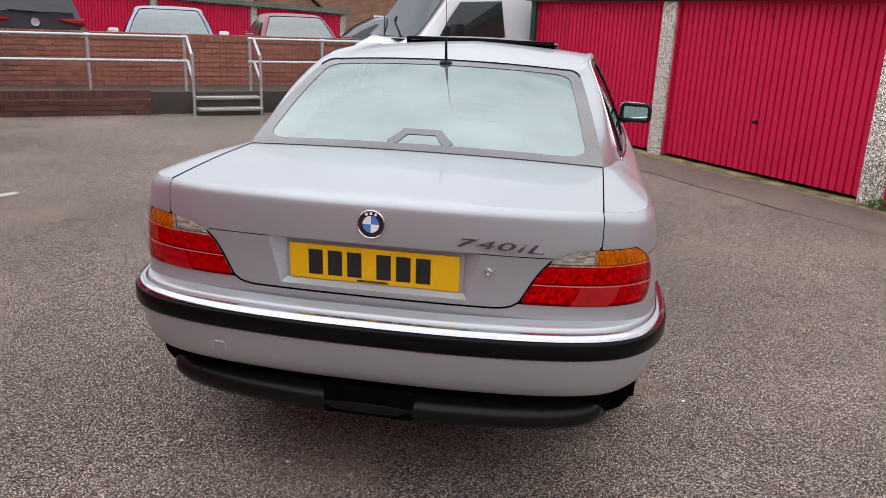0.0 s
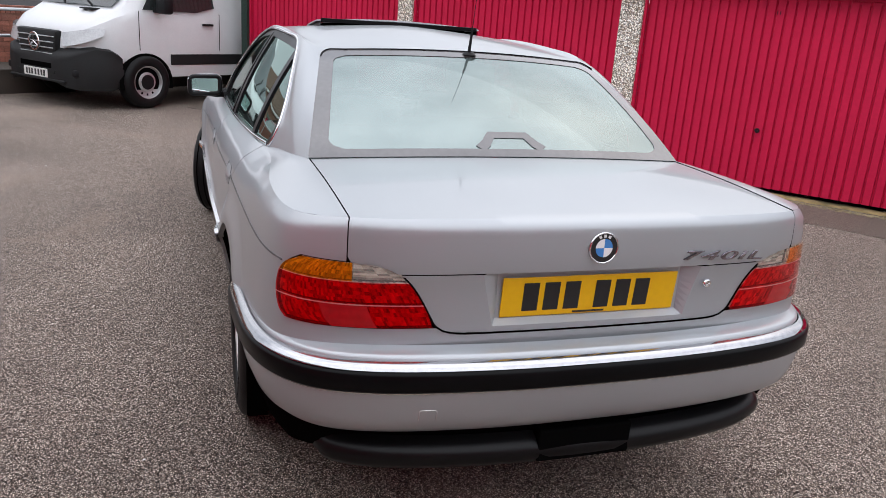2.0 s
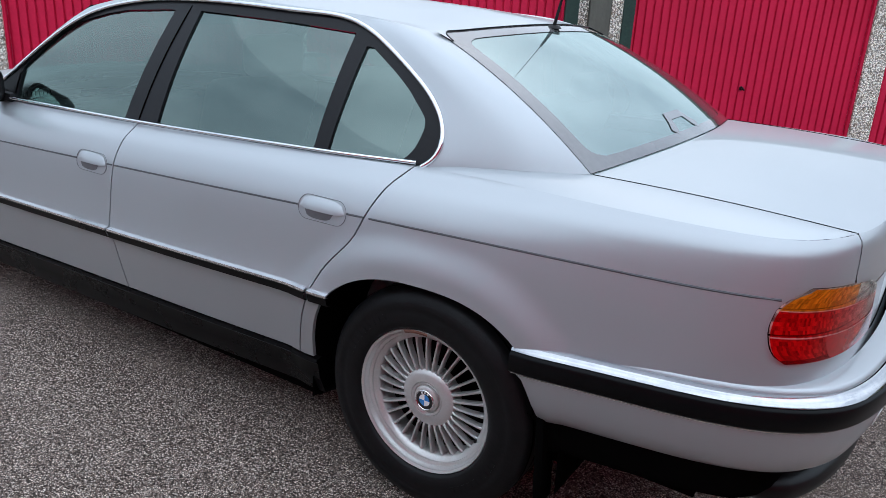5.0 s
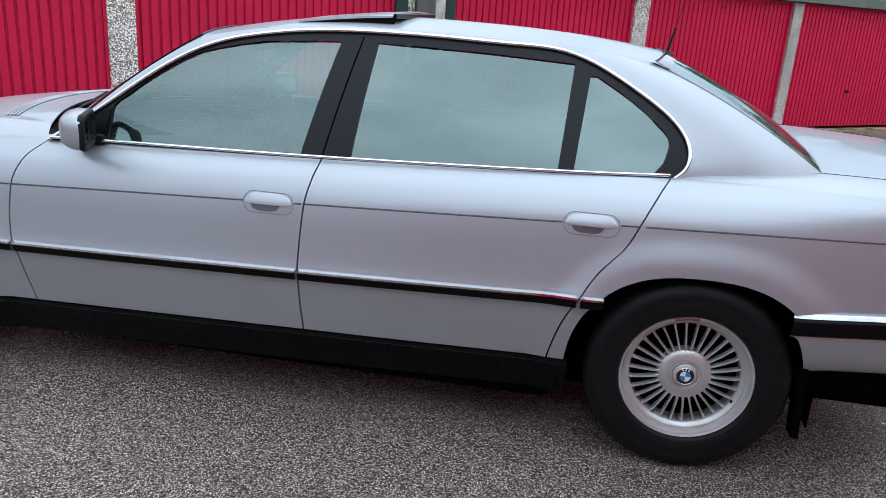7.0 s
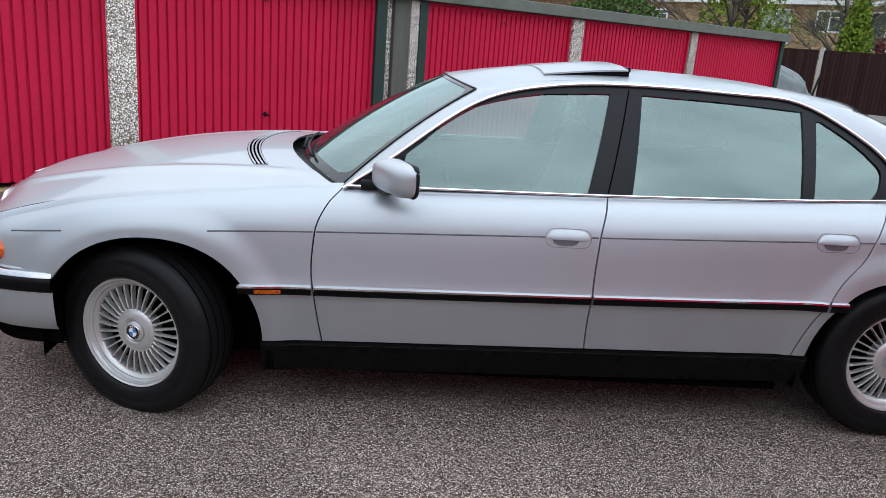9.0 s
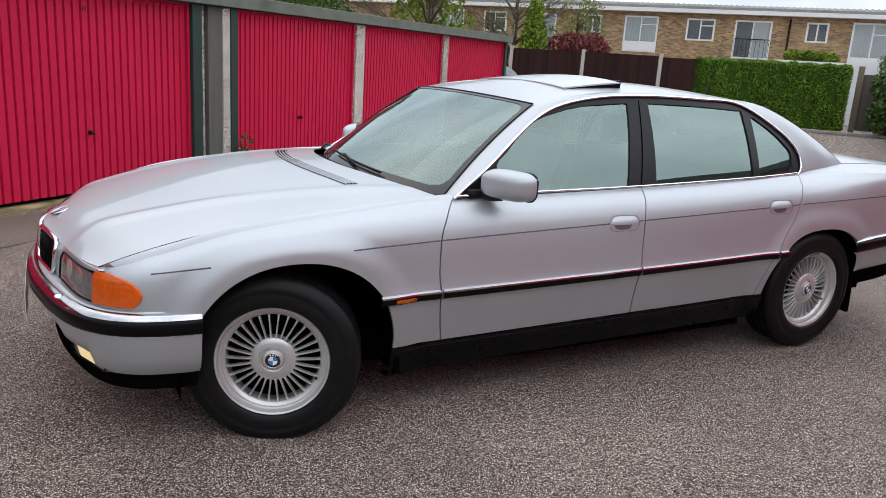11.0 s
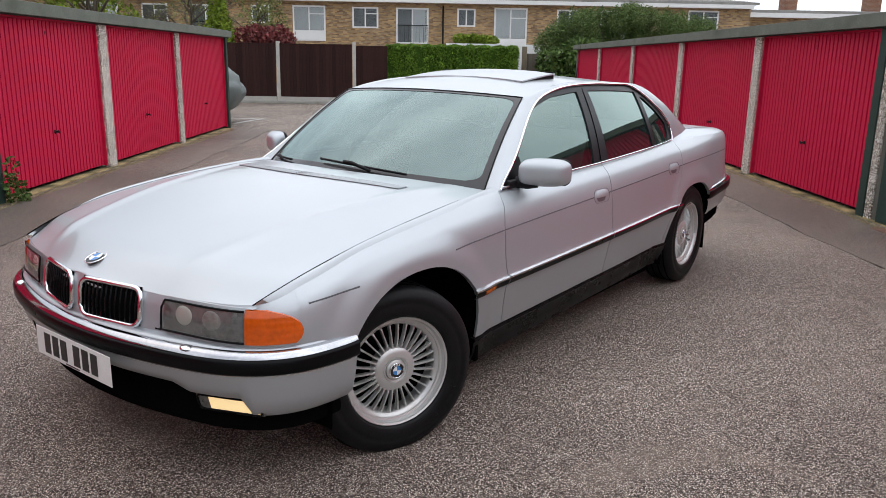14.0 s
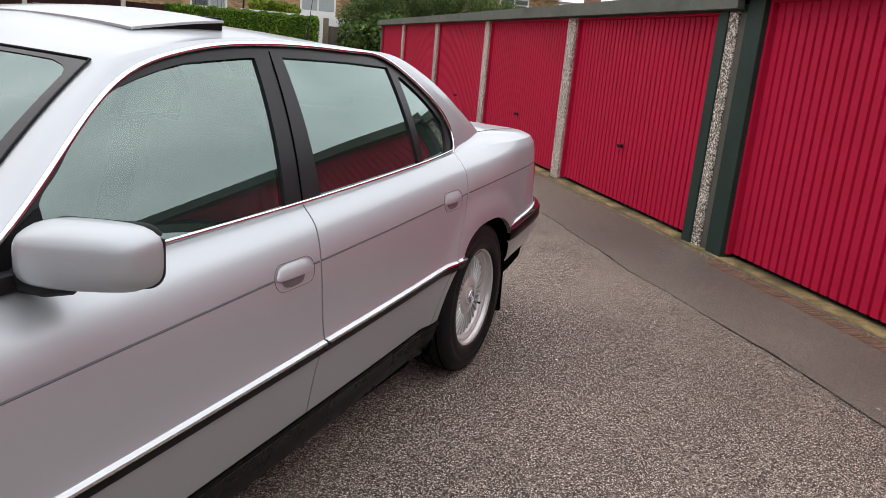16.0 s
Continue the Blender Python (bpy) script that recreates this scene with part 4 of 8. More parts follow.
lid_low = curve((0.70, 0.436), (0.727, 0.440), (0.76, 0.456), (0.80, 0.478), (0.84, 0.505), (0.8655, 0.530))
lid_foot = curve((0.0, 0.704), (0.36, 0.706), (0.41, 0.712), (0.44, 0.730))
# the lower lid face leaves the plate's recess open
REC_Y, REC_Z0, REC_Z1 = 0.286, 0.722, 0.8655


def lower_face(y0, y1, z0, z1, n, m):
    rows = []
    for i in range(n + 1):
        row = []
        for j in range(m + 1):
            z = 0.8
            for _ in range(4):
                a = y0(z) if callable(y0) else y0
                b = y1(z) if callable(y1) else y1
                y = a + (b - a) * i / n
                lo = z0(y) if callable(z0) else z0
                z = lo + (z1 - lo) * j / m
            row.append(skin(BODY.tail(abs(y)), z))
        rows.append(row)
    b = bmesh.new()
    patch(b, rows)
    return b


slope = lambda z: REC_Y + 0.036 * max(0.0, z - REC_Z0) / (REC_Z1 - REC_Z0)
left = lower_face(slope, lid_low, lid_foot, REC_Z1, 14, 10)
under = lower_face(0.0, REC_Y, lid_foot, REC_Z0, 14, 2)
# recess: sloping cheeks and a floor behind the plate
back = bmesh.new()
floor_x = -0.984
rim = [skin(BODY.tail(slope(z)), z) for z in np.linspace(REC_Z0, REC_Z1, 9)]
base_l = [Vector((floor_x, 0.272, z)) for z in np.linspace(REC_Z0 + 0.014, REC_Z1, 9)]
patch(back, [rim, base_l])
rim_low = [skin(BODY.tail(y), REC_Z0) for y in np.linspace(0, REC_Y, 9)]
base_low = [Vector((floor_x, y, REC_Z0 + 0.014)) for y in np.linspace(0, 0.272, 9)]
patch(back, [rim_low, base_low])
patch(back, [[Vector((floor_x, 0, REC_Z0 + 0.014)), Vector((floor_x, 0.272, REC_Z0 + 0.014))], [Vector((floor_x, 0, REC_Z1)), Vector((floor_x, 0.272, REC_Z1))]])
recess = joined(back.copy(), mirrored(back))
back.free()
bmesh.ops.remove_doubles(recess, verts=recess.verts, dist=0.0006)
bmesh.ops.recalc_face_normals(recess, faces=recess.faces)
if sum(f.normal.x for f in recess.faces) > 0:
    bmesh.ops.reverse_faces(recess, faces=recess.faces)
part("plate_recess", recess, PAINT, boot)
half = joined(left, under)
low_lid = joined(half.copy(), mirrored(half))
half.free()
bmesh.ops.remove_doubles(low_lid, verts=low_lid.verts, dist=0.0005)
bmesh.ops.recalc_face_normals(low_lid, faces=low_lid.faces)
if sum(f.normal.x for f in low_lid.faces) > 0:
    bmesh.ops.reverse_faces(low_lid, faces=low_lid.faces)
part("lid_panel", low_lid, PAINT, boot, smooth=True, angle=30)
bm = bmesh.new()
tube(bm, [skin(BODY.tail(float(lid_low(z))), z, 0.0005) for z in np.linspace(0.86, 0.735, 10)] + [skin(BODY.tail(float(y)), lid_foot(float(y)), 0.0005) for y in np.linspace(0.436, 0.0, 24)], 0.0028, 6)
pair("shut_line", bm, GAP, car)

# -- quarter tops between shoulder and boot lid, front wing tops beside the bonnet --
rear_foot = [Vector((0.125, 0.740, 0.9785)), Vector((0.02, 0.722, 0.992)), Vector((-0.16, 0.700, 1.008)), glass_foot(1.0)]
lid_side = [p + Vector((0, 0.0032, 0.0005)) for p in deck[-1][10:]]
edge_line = lid_side + [rear_foot[3] + (rear_foot[2] - rear_foot[3]) * t for t in (0.25, 0.5, 0.75)] + [rear_foot[2] + (rear_foot[1] - rear_foot[2]) * t for t in (0, 0.33, 0.67)] + [rear_foot[1], (rear_foot[0] + rear_foot[1]) / 2, rear_foot[0]]
rows = []
for q in edge_line:
    x = q.x
    s_x = BODY.of_x(max(x, -0.90)) if x > -0.86 else BODY.tail(0.663) + (BODY.of_x(-0.86) - BODY.tail(0.663)) * min(1.0, max(0.0, (x - lid_side[0].x) / (-0.86 - lid_side[0].x)))
    a = skin(s_x, shoulder(s_x))
    row = []
    for k in range(9):
        t = k / 8
        p = a.lerp(q, t)
        p.z += 0.008 * math.sin(math.pi * t) * (min(1.0, max(0.0, (x + 0.97) / 0.2)) if x < -0.3 else max(0.0, 1 - (x + 0.3) / 0.4))
        row.append(p)
    rows.append(row)
bm = bmesh.new()
patch(bm, rows)
bmesh.ops.recalc_face_normals(bm, faces=bm.faces)
if sum(f.normal.z for f in bm.faces) < 0:
    bmesh.ops.reverse_faces(bm, faces=bm.faces)
pair("quarter_top", bm, PAINT, car)

bon_y = curve((2.30, 0.742), (2.40, 0.765), (2.7, 0.792), (3.0, 0.806), (3.25, 0.808), (3.45, 0.796), (3.58, 0.780), (3.664, 0.765))
bon_z = curve((2.30, 0.917), (2.5, 0.908), (2.8, 0.884), (3.0, 0.862), (3.25, 0.823), (3.45, 0.775), (3.58, 0.733), (3.664, 0.700))
rows = []
for i in range(41):
    x = 2.298 + (3.655 - 2.298) * i / 40
    s = BODY.of_x(x)
    if x > 3.50:
        s = BODY.of_x(3.50) + (BODY.nose(0.775) - BODY.of_x(3.50)) * (x - 3.50) / 0.155
    a = skin(s, shoulder(s))
    b = Vector((x, bon_y(x) + 0.003, bon_z(x)))
    row = []
    for k in range(9):
        t = k / 8
        p = a.lerp(b, t)
        p.z += 0.012 * math.sin(math.pi * t) * (1 if x < 3.3 else max(0, (3.6 - x) / 0.3))
        row.append(p)
    rows.append(row)
bm = bmesh.new()
patch(bm, rows)
bmesh.ops.recalc_face_normals(bm, faces=bm.faces)
if sum(f.normal.z for f in bm.faces) < 0:
    bmesh.ops.reverse_faces(bm, faces=bm.faces)
pair("wing_top", bm, PAINT, car)
pair("wing_corner", band(BODY.of_x(3.50), BODY.of_x(3.535), 0.54, shoulder, 8, 16), PAINT, car)

# -- bonnet --
bon_mid = curve((2.50, 0.968), (2.7, 0.962), (2.9, 0.945), (3.14, 0.912), (3.39, 0.862), (3.6, 0.812), (3.72, 0.775), (3.80, 0.743), (3.84, 0.722))
fold_y = curve((2.4, 0.64), (2.8, 0.585), (3.3, 0.50), (3.76, 0.405))


def nose_x(y):
    return float(BODY.at(BODY.nose(abs(y)))[0]) - 0.020


def bonnet_at(x, y):
    e = bon_z(min(x, 3.664)) - max(0, x - 3.664) * 0.10
    k = min(1.0, abs(y) / bon_y(min(x, 3.664)))
    z = e + (bon_mid(x) - e) * (1 - k**2.3)
    z += 0.009 * math.exp(-(((abs(y) - fold_y(x)) / 0.034) ** 2)) * min(1, max(0, (x - 2.35) * 4))
    front = nose_x(y) - x
    if front < 0.15:
        target = 0.688 + 0.022 * max(0, 1 - abs(y) / 0.40)
        t = 1 - max(0, front) / 0.15
        z = z + (target - z) * t**2.2
    return Vector((x, y, z))


rows = []
for i in range(-32, 33):
    b = i / 32
    row = []
    for j in range(49):
        a = j / 48
        y = 0.75 * b
        for _ in range(5):
            x0 = 2.585 - 0.245 * (y / 0.75) ** 2
            x1 = nose_x(y) if abs(y) < 0.755 else 3.655
            x = x0 + (x1 - x0) * (1 - (1 - a) ** 1.25)
            y = bon_y(min(x, 3.664)) * b * 0.9965
        row.append(bonnet_at(x, y))
    rows.append(row)
bm = bmesh.new()
patch(bm, rows)
bmesh.ops.recalc_face_normals(bm, faces=bm.faces)
if sum(f.normal.z for f in bm.faces) < 0:
    bmesh.ops.reverse_faces(bm, faces=bm.faces)
lined(bm, 0.016, lambda co: (Vector((3.0, 0, 0.4)) - co).normalized())
bonnet = part("bonnet", bm, PAINT, car, smooth=True, angle=40)

bm = bmesh.new()
tube(bm, [Vector((x, bon_y(x) + 0.0005, bon_z(x) - 0.0008)) for x in np.linspace(2.34, 3.655, 40)], 0.0026, 6)
pair("shut_line", bm, GAP, car)
bm = bmesh.new()
tube(bm, [p - Vector((0, 0.0010, 0.0008)) for p in lid_side], 0.0024, 6)
pair("shut_line", bm, GAP, car)

# air slots along the bonnet's trailing edge
for sign in (1, -1):
    for a0, a1 in ((0.004, 0.54),):
        bm = bmesh.new()
        rows = []
        for i in range(13):
            y = a0 + (a1 - a0) * i / 12
            xc = 2.752 - 0.20 * (y / 0.75) ** 2
            rows.append([bonnet_at(xc + dx, y * sign) + Vector((0, 0, 0.0015)) for dx in (-0.030, 0, 0.030)])
        patch(bm, rows)
        bmesh.ops.recalc_face_normals(bm, faces=bm.faces)
        slot = part("air_slot", bm, GAP, bonnet)
        for k in range(4):
            bar = bmesh.new()
            off = -0.0235 + 0.0157 * k
            tube(bar, [bonnet_at(2.752 - 0.20 * (y / 0.75) ** 2 + off, y * sign) + Vector((0, 0, 0.0025)) for y in np.linspace(a0, a1, 10)], 0.0040, 6)
            part("slat", bar, PAINT, slot, smooth=True)

# -- front face: panel behind the lamps, lamps, grille --
face = band(BODY.of_x(3.495), BODY.s[-1], 0.50, shoulder, 50, 8, proud=-0.0008)
face = joined(face, mirrored(face))
bmesh.ops.remove_doubles(face, verts=face.verts, dist=0.0005)
part("nose_panel", face, PAINT, car, smooth=True)
for sign in (1, -1):
    head = thing("headlamp")
    head.parent = car
    tagged(head, "grey rectangular headlamp with clear glass")

    def head_part(name, bm, material, smooth=True):
        part(name, bm if sign > 0 else mirrored(bm), material, head, smooth=smooth)

    s_in, s_out = BODY.nose(0.426), BODY.nose(0.744)
    head_part("reflector", band(s_out, s_in, 0.578, 0.674, 16, 6, 0.002), HEAD_BACK)
    head_part("surround", band(s_out, BODY.nose(0.396), 0.572, 0.578, 16, 1, 0.010), SATIN)
    head_part("lamp_glass", band(s_out, s_in, 0.578, 0.678, 16, 6, 0.012), HEAD_GLASS)
    bm = bmesh.new()
    rim = [skin(s, 0.577, 0.012) for s in np.linspace(s_out, s_in, 14)] + [skin(s_in, z, 0.012) for z in (0.60, 0.63, 0.655)] + [skin(s, 0.680, 0.012) for s in np.linspace(s_in + 0.012 * (-1 if s_in > s_out else 1), s_out, 14)]
    tube(bm, rim, 0.0042, 6)
    head_part("rim", bm, SATIN)
    for y, r, bowl in ((0.63, 0.038, BOWL_DIM), (0.515, 0.038, BOWL)):
        bm = bmesh.new()
        bmesh.ops.create_uvsphere(bm, u_segments=16, v_segments=8, radius=r)
        c = skin(BODY.nose(y), 0.632, 0.0)
        n = BODY.inward(BODY.nose(y))
        for v in bm.verts:
            v.co = Vector((c.x, c.y, c.z)) + v.co - Vector((0, 0, 0)) - (Vector((n[0], n[1], 0)) * v.co.dot(Vector((n[0], n[1], 0)))) * 0.8
        head_part("bowl", bm, bowl)
    tip = curve((0.572, 3.553), (0.59, 3.536), (0.61, 3.530), (0.64, 3.543), (0.665, 3.578), (0.684, 3.63))
    bm = band(lambda z: BODY.of_x(tip(z)), BODY.nose(0.746), 0.572, 0.684, 20, 8, 0.010)
    lined(bm, 0.012, lambda co: Vector((-0.7, -0.7, 0)))
    ind = part("indicator", bm if sign > 0 else mirrored(bm), INDICATOR, car, "amber indicator lamp", smooth=True, angle=40)


def loop_round(y0, y1, z0, z1, r, n=6):
    """A rounded rectangle as (y, z) points."""
    pts = []
    for cy, cz, a0 in ((y1 - r, z1 - r, 0), (y0 + r, z1 - r, 90), (y0 + r, z0 + r, 180), (y1 - r, z0 + r, 270)):
        for k in range(n + 1):
            a = radians(a0 + 90 * k / n)
            pts.append((cy + r * math.cos(a), cz + r * math.sin(a)))
    return pts


for sign in (1, -1):
    grille = thing("kidney_grille")
    grille.parent = car
    tagged(grille, "black slatted grille with chrome surround")
    on = lambda y, z, p: (lambda q: Vector((q.x + p, sign * y, z)))(skin(BODY.nose(y), z))
    bm = bmesh.new()
    pts = loop_round(0.030, 0.330, 0.566, 0.700, 0.042)
    tube(bm, [on(y, z, 0.006) for y, z in pts], 0.0098, 8, close=True)
    part("surround", bm, CHROME, grille, smooth=True)
    bm = bmesh.new()
    patch(bm, [[on(y, z, 0.002) for z in (0.568, 0.636, 0.704)] for y in np.linspace(0.034, 0.326, 12)])
    bmesh.ops.recalc_face_normals(bm, faces=bm.faces)
    part("backing", bm, GAP, grille)
    for y in np.linspace(0.055, 0.306, 12):
        bm = bmesh.new()
        tube(bm, [on(float(y), z, 0.003) for z in (0.575, 0.636, 0.698)], 0.0035, 6)
        part("slat", bm, SATIN, grille, smooth=True)

# -- inner body and wheel housings, near-black for the shade inside --
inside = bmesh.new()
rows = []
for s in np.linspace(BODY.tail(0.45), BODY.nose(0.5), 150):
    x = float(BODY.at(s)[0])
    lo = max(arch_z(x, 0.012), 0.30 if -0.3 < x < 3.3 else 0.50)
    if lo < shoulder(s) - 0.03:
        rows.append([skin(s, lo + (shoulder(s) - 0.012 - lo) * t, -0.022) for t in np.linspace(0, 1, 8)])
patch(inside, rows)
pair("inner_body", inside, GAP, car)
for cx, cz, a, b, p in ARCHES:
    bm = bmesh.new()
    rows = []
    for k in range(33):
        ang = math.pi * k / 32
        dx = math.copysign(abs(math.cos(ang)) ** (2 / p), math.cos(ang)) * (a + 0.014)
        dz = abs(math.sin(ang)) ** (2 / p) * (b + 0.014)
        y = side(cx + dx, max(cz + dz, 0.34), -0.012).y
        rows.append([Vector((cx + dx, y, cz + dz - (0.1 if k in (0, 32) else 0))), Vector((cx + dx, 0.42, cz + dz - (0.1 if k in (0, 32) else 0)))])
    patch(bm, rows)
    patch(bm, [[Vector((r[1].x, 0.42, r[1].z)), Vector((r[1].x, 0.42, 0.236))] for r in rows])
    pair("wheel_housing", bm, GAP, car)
# unseen boxes for the underside, sized to darken the ground beneath
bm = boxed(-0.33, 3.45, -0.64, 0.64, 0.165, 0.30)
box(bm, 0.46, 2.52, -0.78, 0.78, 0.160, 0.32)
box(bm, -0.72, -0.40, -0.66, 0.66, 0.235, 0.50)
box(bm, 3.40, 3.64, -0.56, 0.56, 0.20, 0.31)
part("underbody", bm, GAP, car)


# -- swept trim: bumpers, mouldings, sills --
def swept(outline, profile, n=90, rise=None, whole=True, ends=0.0):
    """Sweeps (outward, z) points round a plan outline; rise(u) adds (outward, z) by the share u of its length."""
    p = rounded(outline, n)
    t = np.gradient(p, axis=0)
    t /= np.hypot(*t.T)[:, None]
    nrm = np.stack([t[:, 1], -t[:, 0]], 1)
    if outline[0][1] > outline[-1][1]:
        nrm = -nrm
    mid = np.array([1.4, 0.0])
    flip = np.sign(((p - mid) * nrm).sum(1).mean())
    rows = []
    for i in range(n):
        u = i / (n - 1)
        row = []
        for k, (o, z) in enumerate(profile):
            do, dz = rise(u, k) if rise else (0, 0)
            q = p[i] + flip * nrm[i] * (o + do)
            if ends and i < 8:
                q = q + np.array([-ends, 0]) * (k / (len(profile) - 1)) ** 0.6 * (1 - i / 8)
            row.append(Vector((q[0], q[1], z + dz)))
        rows.append(row)
    bm = bmesh.new()
    patch(bm, rows)
    if whole:
        bm = joined(bm.copy(), mirrored(bm))
        bmesh.ops.remove_doubles(bm, verts=bm.verts, dist=0.002)
    bmesh.ops.recalc_face_normals(bm, faces=bm.faces)
    if sum(f.normal.dot(f.calc_center_median() - Vector((1.4, 0, 0.5))) for f in bm.faces) < 0:
        bmesh.ops.reverse_faces(bm, faces=bm.faces)
    return bm


REAR_LINE = [(-0.278, 0.888), (-0.45, 0.892), (-0.65, 0.882), (-0.80, 0.858), (-0.91, 0.812), (-0.99, 0.74), (-1.045, 0.62), (-1.078, 0.45), (-1.098, 0.22), (-1.102, 0)]
up = lambda u, k: (0, 0.040 * (1 - (1 - min(1, u * 1.7)) ** 2))
rear_bumper = part("rear_bumper", swept(REAR_LINE, [(-0.075, 0.640), (-0.050, 0.638), (-0.030, 0.635), (-0.024, 0.632), (-0.021, 0.621)], rise=up), PAINT, car, smooth=True, angle=50)
part("chrome_strip", swept(REAR_LINE, [(-0.019, 0.619), (-0.017, 0.6235), (-0.010, 0.6232), (-0.001, 0.6198), (0.006, 0.6138), (0.010, 0.607), (0.006, 0.604)], rise=up), BUMPER_CHROME, rear_bumper, "chrome bumper strip", smooth=True, angle=50)
part("rubber_strip", swept(REAR_LINE, [(0.0, 0.606), (0.012, 0.604), (0.017, 0.596), (0.017, 0.556), (0.012, 0.549), (0.0, 0.547)], rise=up), RUBBER, rear_bumper, "black rubber bumper strip", smooth=True, angle=50)
part("thin_strip", swept(REAR_LINE, [(0.0, 0.5485), (0.006, 0.5475), (0.006, 0.5435), (0.0, 0.5425)], rise=up), CHROME, rear_bumper, smooth=True)
part("bumper_skin", swept(REAR_LINE, [(0.0, 0.548), (0.0, 0.53), (-0.004, 0.50), (-0.012, 0.465), (-0.026, 0.430), (-0.046, 0.411)], rise=up, ends=0.075), PAINT, rear_bumper, smooth=True)
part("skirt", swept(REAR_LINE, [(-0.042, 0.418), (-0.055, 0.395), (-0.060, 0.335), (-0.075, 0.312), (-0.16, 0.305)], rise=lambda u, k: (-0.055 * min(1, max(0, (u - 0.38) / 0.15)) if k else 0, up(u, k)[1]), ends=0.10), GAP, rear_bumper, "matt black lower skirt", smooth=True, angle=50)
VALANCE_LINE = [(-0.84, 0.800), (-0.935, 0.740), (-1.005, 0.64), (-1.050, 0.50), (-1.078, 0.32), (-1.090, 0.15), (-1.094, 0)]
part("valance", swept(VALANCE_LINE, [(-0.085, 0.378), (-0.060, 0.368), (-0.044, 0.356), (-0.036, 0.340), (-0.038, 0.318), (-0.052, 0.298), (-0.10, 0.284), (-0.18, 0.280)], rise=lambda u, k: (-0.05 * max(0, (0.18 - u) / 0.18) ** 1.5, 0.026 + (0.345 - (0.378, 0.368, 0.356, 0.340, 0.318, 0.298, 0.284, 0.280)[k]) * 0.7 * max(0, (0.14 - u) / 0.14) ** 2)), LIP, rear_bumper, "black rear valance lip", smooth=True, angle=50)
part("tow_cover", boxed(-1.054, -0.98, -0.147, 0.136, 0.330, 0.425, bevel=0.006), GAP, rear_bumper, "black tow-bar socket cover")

rp = rounded(REAR_LINE, 300)


def rear_at(y, z, o):
    k = int(np.argmin(abs(rp[:, 1] - y)))
    return Vector((float(rp[k, 0]) - o, y, z))


bm = bmesh.new()
tube(bm, [rear_at(0.464 + a, 0.518 + b, -0.0030 - 0.22 * (0.016 - b)) for a, b in ((0.022, -0.016), (0.022, 0.012), (0.018, 0.016), (-0.018, 0.016), (-0.022, 0.012), (-0.022, -0.016))], 0.0012, 5)
part("tow_eye_cover", bm, ENAMEL, rear_bumper, "faint outline of the tow-eye cover", smooth=True)

FRONT_LINE = [(3.337, 0.918), (3.45, 0.912), (3.56, 0.885), (3.655, 0.825), (3.735, 0.72), (3.79, 0.58), (3.835, 0.40), (3.865, 0.22), (3.877, 0)]
front_bumper = part("front_bumper", swept(FRONT_LINE, [(-0.09, 0.566), (-0.045, 0.561), (-0.028, 0.558), (-0.025, 0.553)]), PAINT, car, smooth=True, angle=50)
part("chrome_strip", swept(FRONT_LINE, [(-0.022, 0.551), (-0.020, 0.5555), (-0.012, 0.5545), (-0.002, 0.5505), (0.006, 0.543), (0.010, 0.535), (0.005, 0.532)]), BUMPER_CHROME, front_bumper, "chrome bumper strip", smooth=True, angle=50)
part("rubber_strip", swept(FRONT_LINE, [(0.0, 0.534), (0.012, 0.532), (0.017, 0.525), (0.017, 0.487), (0.012, 0.480), (0.0, 0.478)]), RUBBER, front_bumper, "black rubber bumper strip", smooth=True, angle=50)
part("thin_strip", swept(FRONT_LINE, [(0.0, 0.4795), (0.006, 0.4785), (0.006, 0.475), (0.0, 0.474)]), CHROME, front_bumper, smooth=True)
lift = lambda u, k: (0, (0.060 * max(0.0, min(1.0, (u - 0.330) / 0.03)) + 0.03 * max(0.0, min(1.0, (u - 0.52) / 0.06))) * (k / 5))
part("bumper_skin", swept(FRONT_LINE, [(0.0, 0.479), (0.0, 0.46), (-0.003, 0.43), (-0.010, 0.385), (-0.022, 0.340), (-0.045, 0.316)], rise=lift, n=140), PAINT, front_bumper, smooth=True)
part("intake", swept(FRONT_LINE, [(-0.035, 0.425), (-0.075, 0.40), (-0.085, 0.30), (-0.075, 0.27), (-0.08, 0.245), (-0.13, 0.228)]), GAP, front_bumper, "black lower intake and lip", smooth=True, angle=40)
fp = rounded(FRONT_LINE, 300)


def front_at(y, z, o):
    k = int(np.argmin(abs(fp[:, 1] - y)))
    t = fp[min(k + 2, 299)] - fp[max(k - 2, 0)]
    n = np.array([-t[1], t[0]]) / np.hypot(*t)
    n = n if n[0] > 0 else -n
    q = fp[k] + n * o
    return Vector((q[0], q[1], z))


